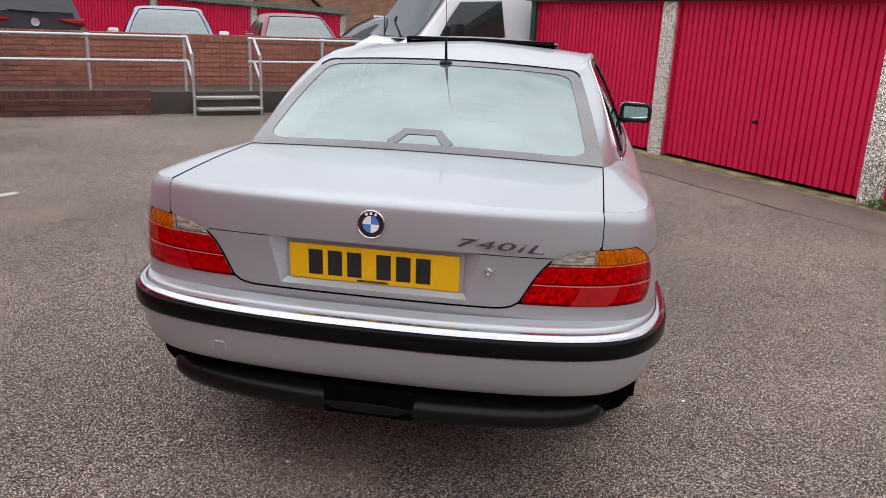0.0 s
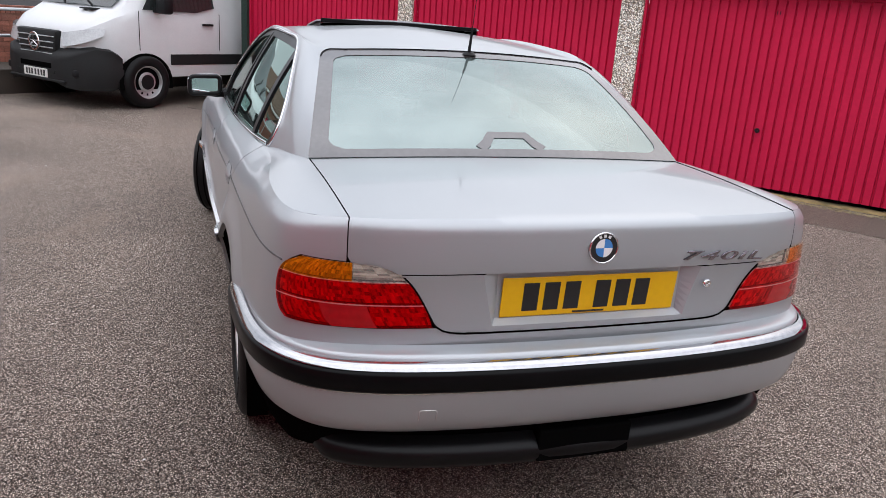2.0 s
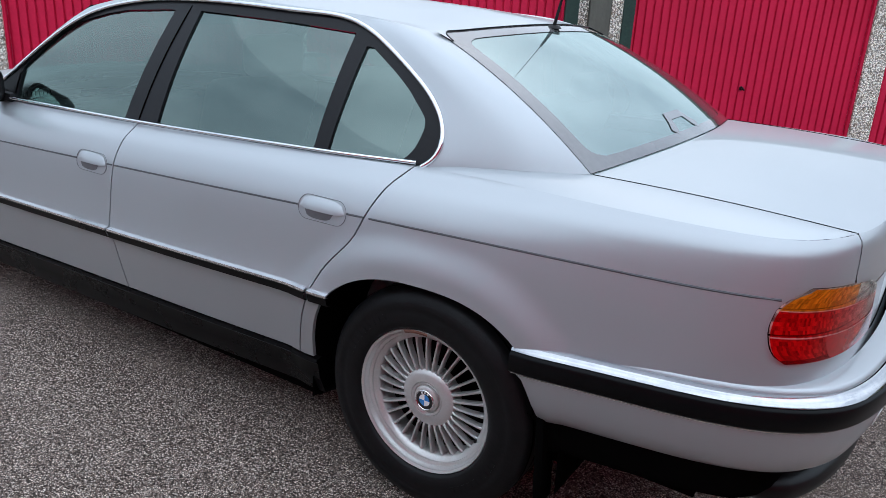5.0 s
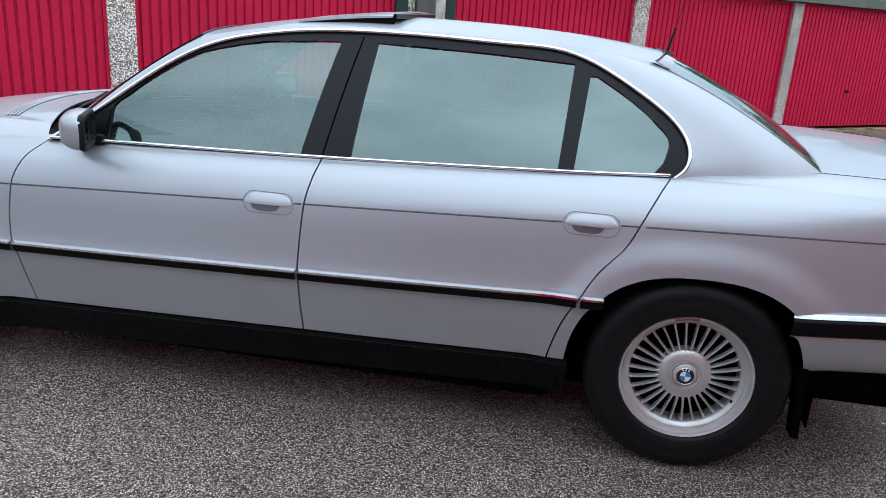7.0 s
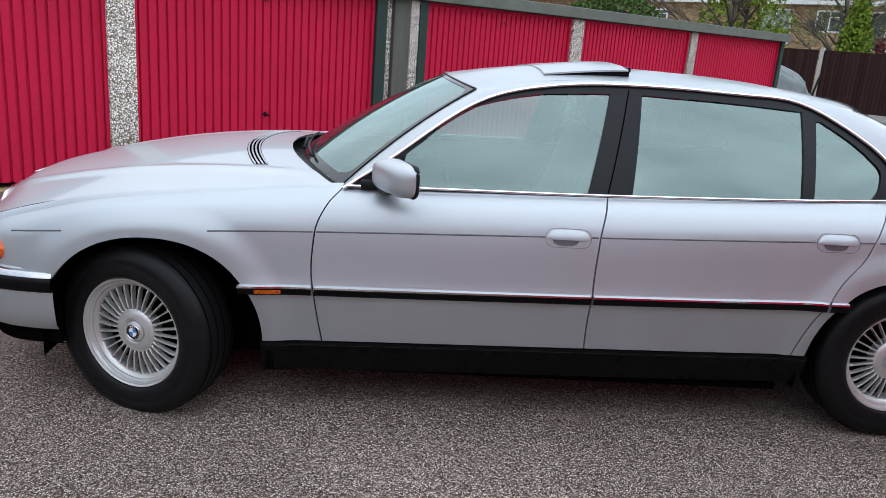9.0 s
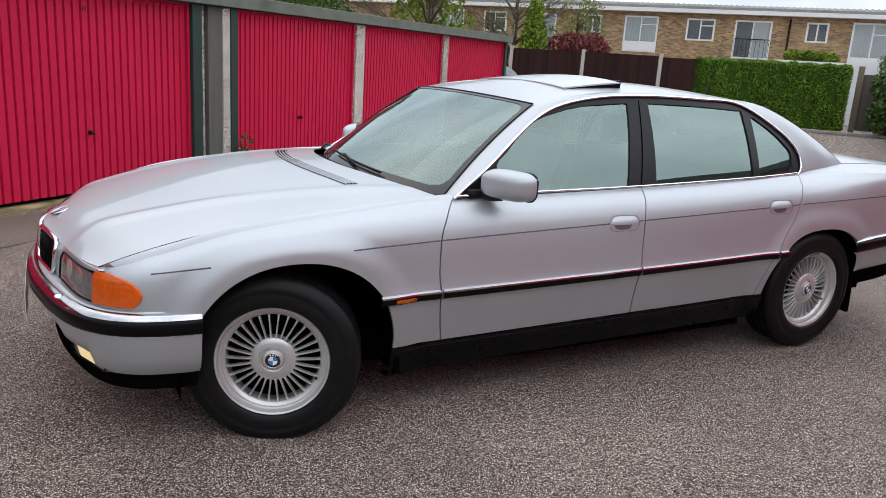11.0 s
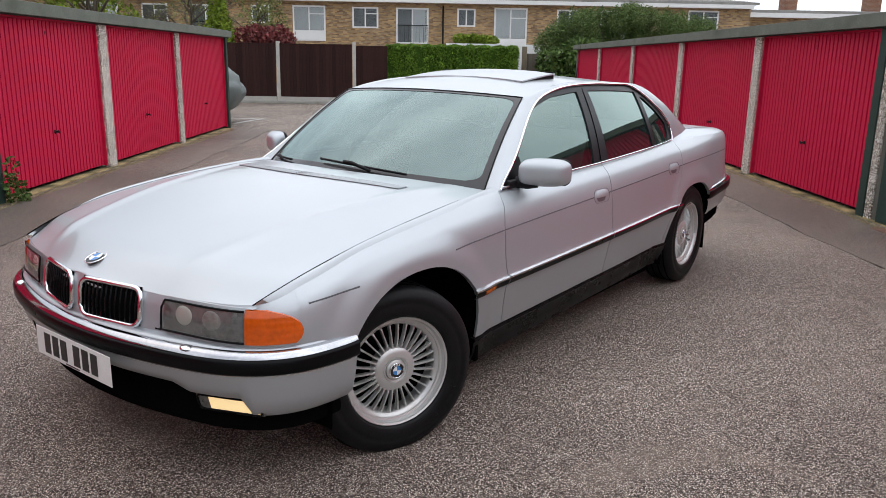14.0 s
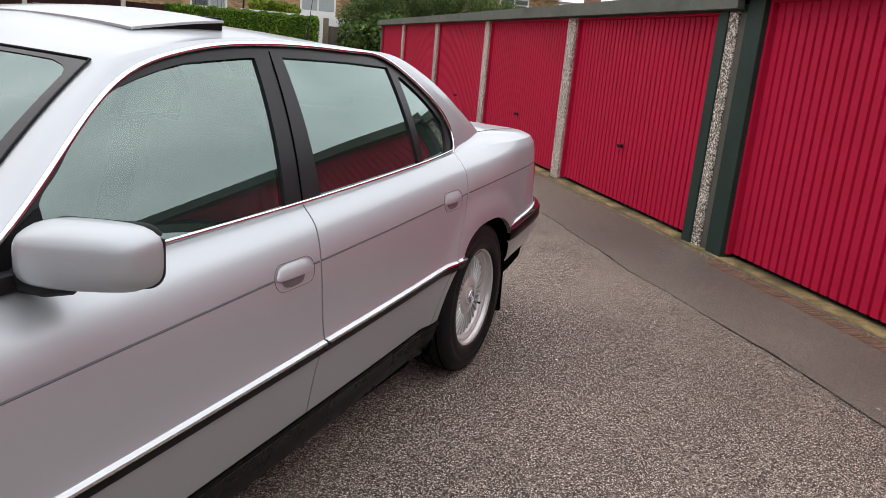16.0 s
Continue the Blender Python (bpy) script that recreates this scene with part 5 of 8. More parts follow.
bm = bmesh.new()
patch(bm, [[Vector((3.764 - (y - 0.545) * 0.42 - (0.385 - z) * 0.25, y, z)) for z in (0.318, 0.345, 0.376)] for y in np.linspace(0.790, 0.570, 10)])
lined(bm, 0.03, lambda co: Vector((-1, 0, 0)))
bmesh.ops.recalc_face_normals(bm, faces=bm.faces)
fogs = pair("fog_lamp", bm, HEAD_BACK, front_bumper, "fog lamp with lit yellowish bulb")
for sign, fog in zip((1, -1), fogs):
    bm = bmesh.new()
    patch(bm, [[Vector((3.7665 - (y - 0.545) * 0.42 - (0.385 - z) * 0.25, sign * y, z)) for z in (0.324, 0.345, 0.370)] for y in np.linspace(0.780, 0.612, 8)])
    bmesh.ops.recalc_face_normals(bm, faces=bm.faces)
    part("lit_lens", bm, FOG_LIT, fog, "lit yellowish glass")
    bm = bmesh.new()
    tube(bm, [Vector((3.7665 - (y - 0.545) * 0.42 - (0.385 - z) * 0.25, sign * y, z)) for y, z in loop_round(0.573, 0.787, 0.319, 0.375, 0.014, 4)], 0.004, 6, close=True)
    part("rim", bm, SATIN, fog, smooth=True)
bm = bmesh.new()
bmesh.ops.create_uvsphere(bm, u_segments=14, v_segments=8, radius=1)
bmesh.ops.transform(bm, matrix=Matrix.LocRotScale((3.782, 0.577, 0.550), None, (0.020, 0.024, 0.010)), verts=bm.verts)
pair("washer_jet", bm, CHROME, front_bumper)

def moulding(x0, x1, z0, z1, proud, material, name):
    n = max(4, int(abs(x1 - x0) / 0.04))
    rows = []
    for i in range(n + 1):
        x = x0 + (x1 - x0) * i / n
        zm = mold_z(x)
        rows.append([side(x, zm + z0, 0.0), side(x, zm + z0 + 0.002, proud), side(x, zm + z1 - (0.004 if material is CHROME else 0.002), proud), side(x, zm + z1, 0.0)])
    bm = bmesh.new()
    patch(bm, rows)
    bmesh.ops.recalc_face_normals(bm, faces=bm.faces)
    if sum(f.normal.y for f in bm.faces) < 0:
        bmesh.ops.reverse_faces(bm, faces=bm.faces)
    return bm


for x0, x1, owners in ((2.394, 2.662, (car, car)), (1.333, 2.382, front_doors), (0.392, 1.324, rear_doors), (0.308, 0.380, (car, car))):
    for z0, z1, pr, material, name, label in ((0.0, 0.013, 0.013, CHROME, "chrome_strip", "chrome strip"), (-0.028, 0.0, 0.011, RUBBER, "side_moulding", "black side moulding")):
        bm = moulding(x0, x1, z0, z1, pr, material, name)
        other = mirrored(bm)
        part(name, bm, material, owners[0], label, smooth=True, angle=40)
        part(name, other, material, owners[1], label, smooth=True, angle=40)
bm = moulding(2.505, 2.60, -0.023, -0.004, 0.0135, REPEATER, "side_repeater")
pair("side_repeater", bm, REPEATER, car, "small amber side repeater")

bm = bmesh.new()
rows = []
for i in range(50):
    x = 0.395 + (2.585 - 0.395) * i / 49
    z1 = foot(x) - 0.004
    w = skin(BODY.of_x(x), z1 + 0.002).y
    drop = 0.135
    rows.append([Vector((x, w - 0.02, z1)), Vector((x, w + 0.002, z1 - 0.003)), Vector((x, w + 0.004, z1 - 0.014)), Vector((x, w - 0.003, z1 - 0.022)), Vector((x, w - 0.012, z1 - 0.07)), Vector((x, w - 0.04, z1 - drop)), Vector((x, w - 0.12, z1 - drop - 0.012))])
patch(bm, rows)
bmesh.ops.recalc_face_normals(bm, faces=bm.faces)
if sum(f.normal.y for f in bm.faces) < 0:
    bmesh.ops.reverse_faces(bm, faces=bm.faces)
sills = pair("sill", bm, SATIN, car, "black side sill", angle=50)
for sign, sill in zip((1, -1), sills):
    # lighter line: the highlight on the sill's edge put into its colour
    bm = bmesh.new()
    tube(bm, [Vector((x, sign * (side(x, foot(x) - 0.002).y + 0.0035), foot(x) - 0.0185)) for x in np.linspace(0.40, 2.56, 40)], 0.0013, 5)
    part("sill_crease", bm, PILLAR, sill, "lighter line painted for the highlight along the sill", smooth=True)
    for x in (0.62, 2.30):
        bm = bmesh.new()
        tube(bm, [Vector((x + 0.017 * math.cos(a), sign * (side(x, foot(x) - 0.002).y - 0.014 - 0.012 * (1 - math.sin(a)) * 0.35), foot(x) - 0.070 + 0.012 * math.sin(a))) for a in np.linspace(-2.8, -0.3, 9)], 0.0011, 5)
        part("jack_cover", bm, SCRATCH, sill, "scratched rim of a jacking-point cover", smooth=True)
# wheel-arch mud flaps
for x, y0, y1, z0, z1 in ((-0.350, 0.79, 0.858, 0.17, 0.56), (2.575, 0.72, 0.885, 0.20, 0.52)):
    bm = boxed(x - 0.012, x + 0.012, y0, y1, z0, z1, bevel=0.004)
    for v in bm.verts:
        v.co.x += (0.52 - v.co.z) * (-0.06 if x < 0 else -0.08)
    pair("mud_flap", bm, GAP, car, "black rubber mud flap")

# -- glasshouse --
gl_low = curve((-0.2, 0.70), (0.13, 0.752), (0.5, 0.785), (1.28, 0.806), (1.9, 0.803), (2.31, 0.790))
gl_top = curve((-0.1, 0.545), (0.5, 0.588), (1.2, 0.618), (1.8, 0.606), (2.3, 0.585))


def pane_at(x, z, proud=0.0):
    """A point of the side glass plane, leaning in towards the roof."""
    k = (z - 0.95) / 0.39
    y = gl_low(x) + (gl_top(x) - gl_low(x)) * k + 0.017 * max(0, 4 * k * (1 - k)) + proud
    return Vector((x, y, z + 0.45 * proud))


OPENING = [(2.297, 0.914), (2.109, 1.043), (1.90, 1.198), (1.82, 1.246), (1.748, 1.279), (1.571, 1.325), (1.43, 1.345), (1.205, 1.358), (0.885, 1.357), (0.70, 1.352),
           (0.512, 1.340), (0.42, 1.312), (0.328, 1.268), (0.23, 1.212), (0.138, 1.145), (0.095, 1.090), (0.083, 1.045), (0.093, 1.005), (0.125, 0.976)]


def dense(points, step):
    """A smooth open line through (x, z) points, at even steps."""
    p = np.array(points, float)
    s = np.r_[0, np.cumsum(np.hypot(*np.diff(p, axis=0).T))]
    k = len(s)
    n = max(2, int(s[-1] / step))
    t = np.linspace(0, s[-1], n)
    out = []
    for c in range(p.shape[1]):
        y = p[:, c]
        a, r = np.eye(k), np.zeros(k)
        for i in range(1, k - 1):
            h0, h1 = s[i] - s[i - 1], s[i + 1] - s[i]
            a[i, i - 1 : i + 2] = h0, 2 * (h0 + h1), h1
            r[i] = 6 * ((y[i + 1] - y[i]) / h1 - (y[i] - y[i - 1]) / h0)
        m = np.linalg.solve(a, r)
        i = np.clip(np.searchsorted(s, t) - 1, 0, k - 2)
        h = s[i + 1] - s[i]
        u, v = (s[i + 1] - t) / h, (t - s[i]) / h
        out.append(u * y[i] + v * y[i + 1] + ((u**3 - u) * m[i] + (v**3 - v) * m[i + 1]) * h * h / 6)
    return np.array(out).T


over = dense(OPENING, 0.012)
belt_pts = [(x, shoulder(BODY.of_x(x)) + 0.006) for x in np.linspace(0.14, 2.285, 90)]

# chrome surround, over the windows and along the belt
for pts, w, label in (([tuple(p) for p in over], 0.0070, "chrome window surround"), (belt_pts, 0.0055, "chrome belt strip")):
    bm = bmesh.new()
    tube(bm, [pane_at(x, z, 0.004 if w > 0.006 else 0.008) for x, z in pts], w, 8)
    for v in bm.verts:
        q = pane_at(v.co.x, v.co.z, 0.004 if w > 0.006 else 0.008)
        v.co.y = q.y + (v.co.y - q.y) * 0.75
    pair("chrome_trim", bm, CHROME, car, label, angle=60)

front_edge = curve((0.90, 2.072), (0.98, 2.073), (1.045, 2.070), (1.10, 2.010), (1.229, 1.842), (1.28, 1.678), (1.311, 1.50), (1.3235, 1.285))
b_front = curve((0.90, 1.374), (0.94, 1.365), (1.32, 1.280))
b_rear = curve((0.90, 1.195), (0.946, 1.190), (1.32, 1.151))
c_front = curve((0.94, 0.500), (0.974, 0.498), (1.30, 0.480))
c_rear = curve((0.94, 0.450), (0.977, 0.447), (1.275, 0.424))
q_edge = curve((0.94, 0.245), (0.981, 0.198), (1.03, 0.160), (1.084, 0.150), (1.15, 0.208), (1.20, 0.276), (1.2735, 0.404))
low_edge = lambda x: shoulder(BODY.of_x(x)) + 0.008
PANES = [(b_front, front_edge, lambda x: 1.322), (c_front, b_rear, curve((0.48, 1.306), (0.8, 1.320), (1.16, 1.327))), (q_edge, c_rear, lambda x: 1.272)]
loops = []
for k, (xl, xr, zh) in enumerate(PANES):
    bm = panel(xl, xr, low_edge, zh, 30, 20, proud=-0.010, lip=0, surf=pane_at)
    name = ("front_window", "rear_window", "quarter_window")[k]
    owners = (front_doors, rear_doors, (car, car))[k]
    other = mirrored(bm)
    for b, o in ((bm, owners[0]), (other, owners[1])):
        glass = part(name, b, FRONT_GLASS if k == 0 else GLASS, o, "misted green-tinted side window", smooth=True)
        glass.visible_shadow = False
    # the pane's outline, for the frame's opening
    top = [(xl(z), z) for z in np.linspace(low_edge(xl(0.95)), zh(xl(1.3)), 24)]
    far = [(xr(z), z) for z in np.linspace(low_edge(xr(0.95)), zh(xr(1.3)), 24)]
    across_top = [(x, zh(x)) for x in np.linspace(xl(zh(xl(1.3))), xr(zh(xr(1.3))), 12)][1:-1]
    across_low = [(x, low_edge(x)) for x in np.linspace(xl(low_edge(xl(0.95))), xr(low_edge(xr(0.95))), 14)][1:-1]
    loops.append(top + across_top + far[::-1] + across_low[::-1])

outer_loop = [tuple(p) for p in over][::2] + [(x, z - 0.004) for x, z in belt_pts[1:-1]][::2]
bm = bmesh.new()
edges = []
for loop in [outer_loop] + loops:
    vs = []
    for x, z in loop:
        if not vs or math.hypot(vs[-1].co.x - x, vs[-1].co.z - z) > 0.0006:
            vs.append(bm.verts.new((x, 0, z)))
    edges += [bm.edges.new((vs[i], vs[(i + 1) % len(vs)])) for i in range(len(vs))]
bmesh.ops.triangle_fill(bm, use_beauty=True, use_dissolve=False, edges=edges)
for v in bm.verts:
    v.co = pane_at(v.co.x, v.co.z, -0.004)
bmesh.ops.recalc_face_normals(bm, faces=bm.faces)
if sum(f.normal.y for f in bm.faces) < 0:
    bmesh.ops.reverse_faces(bm, faces=bm.faces)
lined(bm, 0.022, toward_middle)
pair("window_frame", bm, PILLAR, car, "black window frame", angle=30)
# shut line between the doors in the frame
bm = bmesh.new()
tube(bm, [pane_at(1.288 - (z - 0.94) * 0.21, z, -0.003) for z in np.linspace(0.945, 1.34, 8)], 0.0025, 6)
pair("frame_gap", bm, GAP, car)


def coons(c0, c1, d0, d1, nu, nv, bulge=0.0, out=None):
    """A patch between four lines: c0, c1 run along u at v = 0 and 1; d0, d1 along v at u = 0 and 1."""
    rows = []
    for i in range(nu + 1):
        u = i / nu
        row = []
        for j in range(nv + 1):
            v = j / nv
            p = c0(u).lerp(c1(u), v) + d0(v).lerp(d1(v), u)
            p -= c0(0).lerp(c0(1), u).lerp(c1(0).lerp(c1(1), u), v)
            if bulge:
                p += out * (bulge * 16 * u * (1 - u) * v * (1 - v))
            row.append(p)
        rows.append(row)
    return rows


def along(points):
    """A line through 3D points by share of its length."""
    p = [Vector(q) for q in points]
    s = [0.0]
    for a, b in zip(p, p[1:]):
        s.append(s[-1] + (b - a).length)

    def at(t):
        t = min(max(t, 0), 1) * s[-1]
        for i in range(len(p) - 1):
            if t <= s[i + 1] or i == len(p) - 2:
                return p[i].lerp(p[i + 1], (t - s[i]) / max(1e-9, s[i + 1] - s[i]))

    return at


screen_foot = lambda a: Vector((2.525 - 0.215 * a * a, 0.730 * a, 0.946 - 0.038 * a * a))
screen_head = lambda a: Vector((1.895 - 0.085 * a * a, 0.602 * a, 1.322 - 0.022 * a * a))
glass_head = lambda a: Vector((0.150 + 0.075 * a * a, 0.545 * a, 1.347 - 0.025 * a * a))


def bowed(foot_f, head_f, a, b, bow):
    p = foot_f(a).lerp(head_f(a), b)
    n = (head_f(0) - foot_f(0)).cross(Vector((0, 1, 0))).normalized()
    n = n if n.z > 0 else -n
    return p + n * bow * 4 * b * (1 - b)


def screen_part(name, foot_f, head_f, bow, rim, material, label, border=None):
    """A curved screen with a dark border."""
    n, m = 28, 18
    bm = bmesh.new()
    patch(bm, [[bowed(foot_f, head_f, -1 + 2 * i / n, j / m, bow) for j in range(m + 1)] for i in range(n + 1)])
    bmesh.ops.recalc_face_normals(bm, faces=bm.faces)
    if sum(f.normal.z for f in bm.faces) < 0:
        bmesh.ops.reverse_faces(bm, faces=bm.faces)
    ob = part(name, bm, material, car, label, smooth=True)
    ob.visible_shadow = False
    # border strips lie just over the glass
    ra, r0, r1 = rim
    lift = Vector((0, 0, 0.0022))
    bm = bmesh.new()
    rings = []
    for a0, a1, b0, b1, r in ((-1, 1, 0, 1, 0.002), (-1 + ra, 1 - ra, r0, 1 - r1, 0.08)):
        ring = []
        for ca, cb, da, db in ((a1, b1, -1, 0), (a0, b1, 0, -1), (a0, b0, 1, 0), (a1, b0, 0, 1)):
            # a side, then half of each of its two rounded corners
            ea, eb = ((a0 if da < 0 else a1) if da else ca), ((b0 if db < 0 else b1) if db else cb)
            for k in range(24):
                t = k / 24
                ring.append([ca + (ea - ca) * t, cb + (eb - cb) * t])
        for q in ring:
            # round the corners: pull points within r of both sides inwards
            ua, ub = min(q[0] - a0, a1 - q[0]), min(q[1] - b0, b1 - q[1])
            if max(ua / 1.3, ub) < r:
                sa, sb = (1 if q[0] - a0 < a1 - q[0] else -1), (1 if q[1] - b0 < b1 - q[1] else -1)
                ga, gb = 1 - ua / (1.3 * r), 1 - ub / r
                h = math.hypot(ga, gb)
                if h > 1:
                    q[0] = (a0 if sa > 0 else a1) + sa * 1.3 * r * (1 - ga / h)
                    q[1] = (b0 if sb > 0 else b1) + sb * r * (1 - gb / h)
        rings.append([bowed(foot_f, head_f, a, b, bow) + lift for a, b in ring])
    patch(bm, [[o, (o + i) / 2 + Vector((0, 0, 0.0006)), i] for o, i in zip(rings[0] + rings[0][:1], rings[1] + rings[1][:1])])
    bmesh.ops.remove_doubles(bm, verts=bm.verts, dist=0.0004)
    bmesh.ops.recalc_face_normals(bm, faces=bm.faces)
    if sum(f.normal.z for f in bm.faces) < 0:
        bmesh.ops.reverse_faces(bm, faces=bm.faces)
    part("glass_border", bm, border or FRIT, ob, "dark printed glass border", smooth=True)
    return ob


windscreen = screen_part("windscreen", screen_foot, screen_head, 0.020, (0.036, 0.055, 0.03), SCREEN, "misted windscreen", DARK_EDGE)
rear_screen = screen_part("rear_screen", glass_foot, glass_head, 0.022, (0.085, 0.055, 0.085), REAR_GLASS, "misted rear window with dark border")
# rounded upper corners of the rear opening, and the thin black seal round it
RA, RB = 0.060, 0.090
arc = [(1 - RA + RA * math.sin(radians(a)), 1 - RB + RB * math.cos(radians(a))) for a in range(0, 91, 9)]
on_glass = lambda a, b, h: bowed(glass_foot, glass_head, a, b, 0.022) + Vector((-0.55 * h, 0, 0.83 * h))
bm = bmesh.new()
patch(bm, [[on_glass(a, b, 0.0052), (on_glass(a, b, 0.0052) + on_glass(1.02, 1.02, 0.006)) / 2, on_glass(1.02, 1.02, 0.006)] for a, b in arc])
bmesh.ops.remove_doubles(bm, verts=bm.verts, dist=0.0003)
bmesh.ops.recalc_face_normals(bm, faces=bm.faces)
if sum(f.normal.z for f in bm.faces) < 0:
    bmesh.ops.reverse_faces(bm, faces=bm.faces)
pair("pillar_corner", bm, PAINT, car)
line = [(a - 0.006, b) for a, b in arc[::-1]]
line += [(a, 0.994) for a in np.linspace(1 - RA, -1 + RA, 20)][1:-1] + [(-a + 0.006, b) for a, b in arc]
bm = bmesh.new()
tube(bm, [on_glass(a, b, 0.0045) for a, b in line], 0.0022, 6)
part("seal", bm, SATIN, rear_screen, "thin black rubber seal", smooth=True)

# the high brake light's printed outline on the rear glass
bm = bmesh.new()
shape = [(-0.20, 0.04), (-0.155, 0.085), (-0.115, 0.145), (0.115, 0.145), (0.155, 0.085), (0.20, 0.04)]
rows = []
for a, b in shape:
    lifted = lambda q: q + Vector((0, 0, 0.003))
    rows.append([lifted(bowed(glass_foot, glass_head, a * 0.95, b + 0.035, 0.022)), lifted(bowed(glass_foot, glass_head, a * 0.80 - math.copysign(0.01, a), max(0.04, b - 0.012), 0.022))])
patch(bm, rows)
bmesh.ops.recalc_face_normals(bm, faces=bm.faces)
part("brake_light_outline", bm, FRIT, rear_screen)

# silver skin: front pillars, rear pillars, roof
open_at = along([pane_at(x, z, 0.002) for x, z in over])
lens_all = [pane_at(x, z, 0.002) for x, z in over]
i_a = min(range(len(over)), key=lambda i: abs(over[i][0] - 1.748) + abs(over[i][1] - 1.279))
i_c = min(range(len(over)), key=lambda i: abs(over[i][0] - 0.512) + abs(over[i][1] - 1.340))
line_a, line_r, line_c = along(lens_all[: i_a + 1]), along(lens_all[i_a : i_c + 1]), along(lens_all[i_c:])
screen_side = along([bowed(screen_foot, screen_head, 1.0, t, 0.020) for t in np.linspace(0, 1, 16)])
glass_side = along([bowed(glass_foot, glass_head, 1.0, t, 0.022) for t in np.linspace(0, 1, 16)])
short_a = along([lens_all[i_a], (lens_all[i_a] + screen_head(1.0)) / 2 + Vector((0, 0.006, 0.010)), screen_head(1.0)])
short_c = along([lens_all[i_c], (lens_all[i_c] + glass_head(1.0)) / 2 + Vector((0, 0.012, 0.012)), glass_head(1.0)])
edge_screen = along([screen_head(t) for t in np.linspace(1, 0, 14)])
edge_glass = along([glass_head(t) for t in np.linspace(1, 0, 14)])
front_line = lambda v: short_a(v / 0.25) if v < 0.25 else edge_screen((v - 0.25) / 0.75)
back_line = lambda v: short_c(v / 0.25) if v < 0.25 else edge_glass((v - 0.25) / 0.75)
ROOF_MID = curve((0.150, 1.347), (0.29, 1.368), (0.52, 1.391), (0.76, 1.403), (1.13, 1.409), (1.46, 1.393), (1.70, 1.360), (1.895, 1.322))
roof_mid = along([Vector((x, 0, ROOF_MID(x))) for x in np.linspace(1.895, 0.150, 30)])
pieces = bmesh.new()
patch(pieces, coons(line_r, roof_mid, front_line, back_line, 40, 16))
foot_a = along([line_a(0), screen_side(0)])
patch(pieces, coons(line_a, screen_side, foot_a, short_a, 24, 4, 0.006, Vector((0.3, 0.8, 0.5))))
bot_c = along([lens_all[-1]] + rear_foot[1:])
patch(pieces, coons(line_c, lambda u: glass_side(1 - u), short_c, bot_c, 26, 4, 0.016, Vector((-0.2, 0.8, 0.55))))
full = joined(pieces.copy(), mirrored(pieces))
pieces.free()
bmesh.ops.remove_doubles(full, verts=full.verts, dist=0.0015)
bmesh.ops.recalc_face_normals(full, faces=full.faces)
if sum(f.normal.z for f in full.faces) < 0:
    bmesh.ops.reverse_faces(full, faces=full.faces)
roof = part("roof", full, PAINT, car, smooth=True, angle=55)
# black seals round the windscreen
bm = bmesh.new()
tube(bm, [screen_side(t) + Vector((0, 0.003, 0.003)) for t in np.linspace(0, 1, 20)], 0.0032, 6)
pair("screen_seal", bm, RUBBER, car)
bm = bmesh.new()
tube(bm, [screen_head(t) + Vector((0, 0, 0.002)) for t in np.linspace(-1, 1, 30)], 0.0045, 6)
part("screen_seal", bm, RUBBER, car, smooth=True)

# tilted sunroof panel
bm = bmesh.new()
rows = []
for i in range(15):
    u = i / 14
    x = 1.50 + (1.145 - 1.50) * u
    row = []
    for j in range(-12, 13):
        y = 0.415 * j / 12
        k = abs(j) / 12
        row.append(Vector((x + 0.012 * k**4, y, ROOF_MID(x) + 0.003 + 0.019 * u - 0.018 * k * k)))
    rows.append(row)
patch(bm, rows)
bmesh.ops.recalc_face_normals(bm, faces=bm.faces)
if sum(f.normal.z for f in bm.faces) < 0:
    bmesh.ops.reverse_faces(bm, faces=bm.faces)
lined(bm, 0.007, lambda co: Vector((0, 0, -1)))
sunroof = part("sunroof", bm, PAINT, car, "silver sunroof panel tilted open", smooth=True, angle=40)
bm = boxed(1.142, 1.155, -0.40, 0.40, 1.402, 1.421, bevel=0.003)
part("sunroof_seal", bm, RUBBER, sunroof)
# black wedges added for the shade in the gap under the panel
for y in (0.402, -0.402):
    bm = bmesh.new()
    patch(bm, [[Vector((1.50 - 0.352 * u, y, ROOF_MID(1.50 - 0.352 * u) - 0.022 + 0.019 * u - dz)) for dz in (0.0, 0.010 + 0.020 * u)] for u in np.linspace(0.1, 1, 8)])
    part("side_seal", bm, RUBBER, sunroof, "black wedge for the shade under the raised panel")
bm = bmesh.new()
patch(bm, [[Vector((x, y, 1.4125 - 0.10 * y * y - (0.02 if x > 1.35 else 0))) for y in np.linspace(-0.40, 0.40, 9)] for x in (1.16, 1.46)])
part("sunroof_opening", bm, GAP, sunroof)

# aerial on the rear glass
bm = bmesh.new()
base = bowed(glass_foot, glass_head, 0, 0.955, 0.022)
bmesh.ops.create_cone(bm, cap_ends=True, segments=20, radius1=0.028, radius2=0.018, depth=0.010)
bmesh.ops.translate(bm, verts=bm.verts, vec=base + Vector((0, 0, 0.006)))
tube(bm, [base + Vector((0, 0, 0.005)), base + Vector((-0.02, 0, 0.10))], 0.0065, 8, r_end=0.0045)
tube(bm, [base + Vector((-0.02, 0, 0.10)), base + Vector((-0.072, 0, 0.37))], 0.0016, 6, r_end=0.0008)
part("aerial", bm, BLACK, car, "black whip aerial", smooth=True, angle=50)


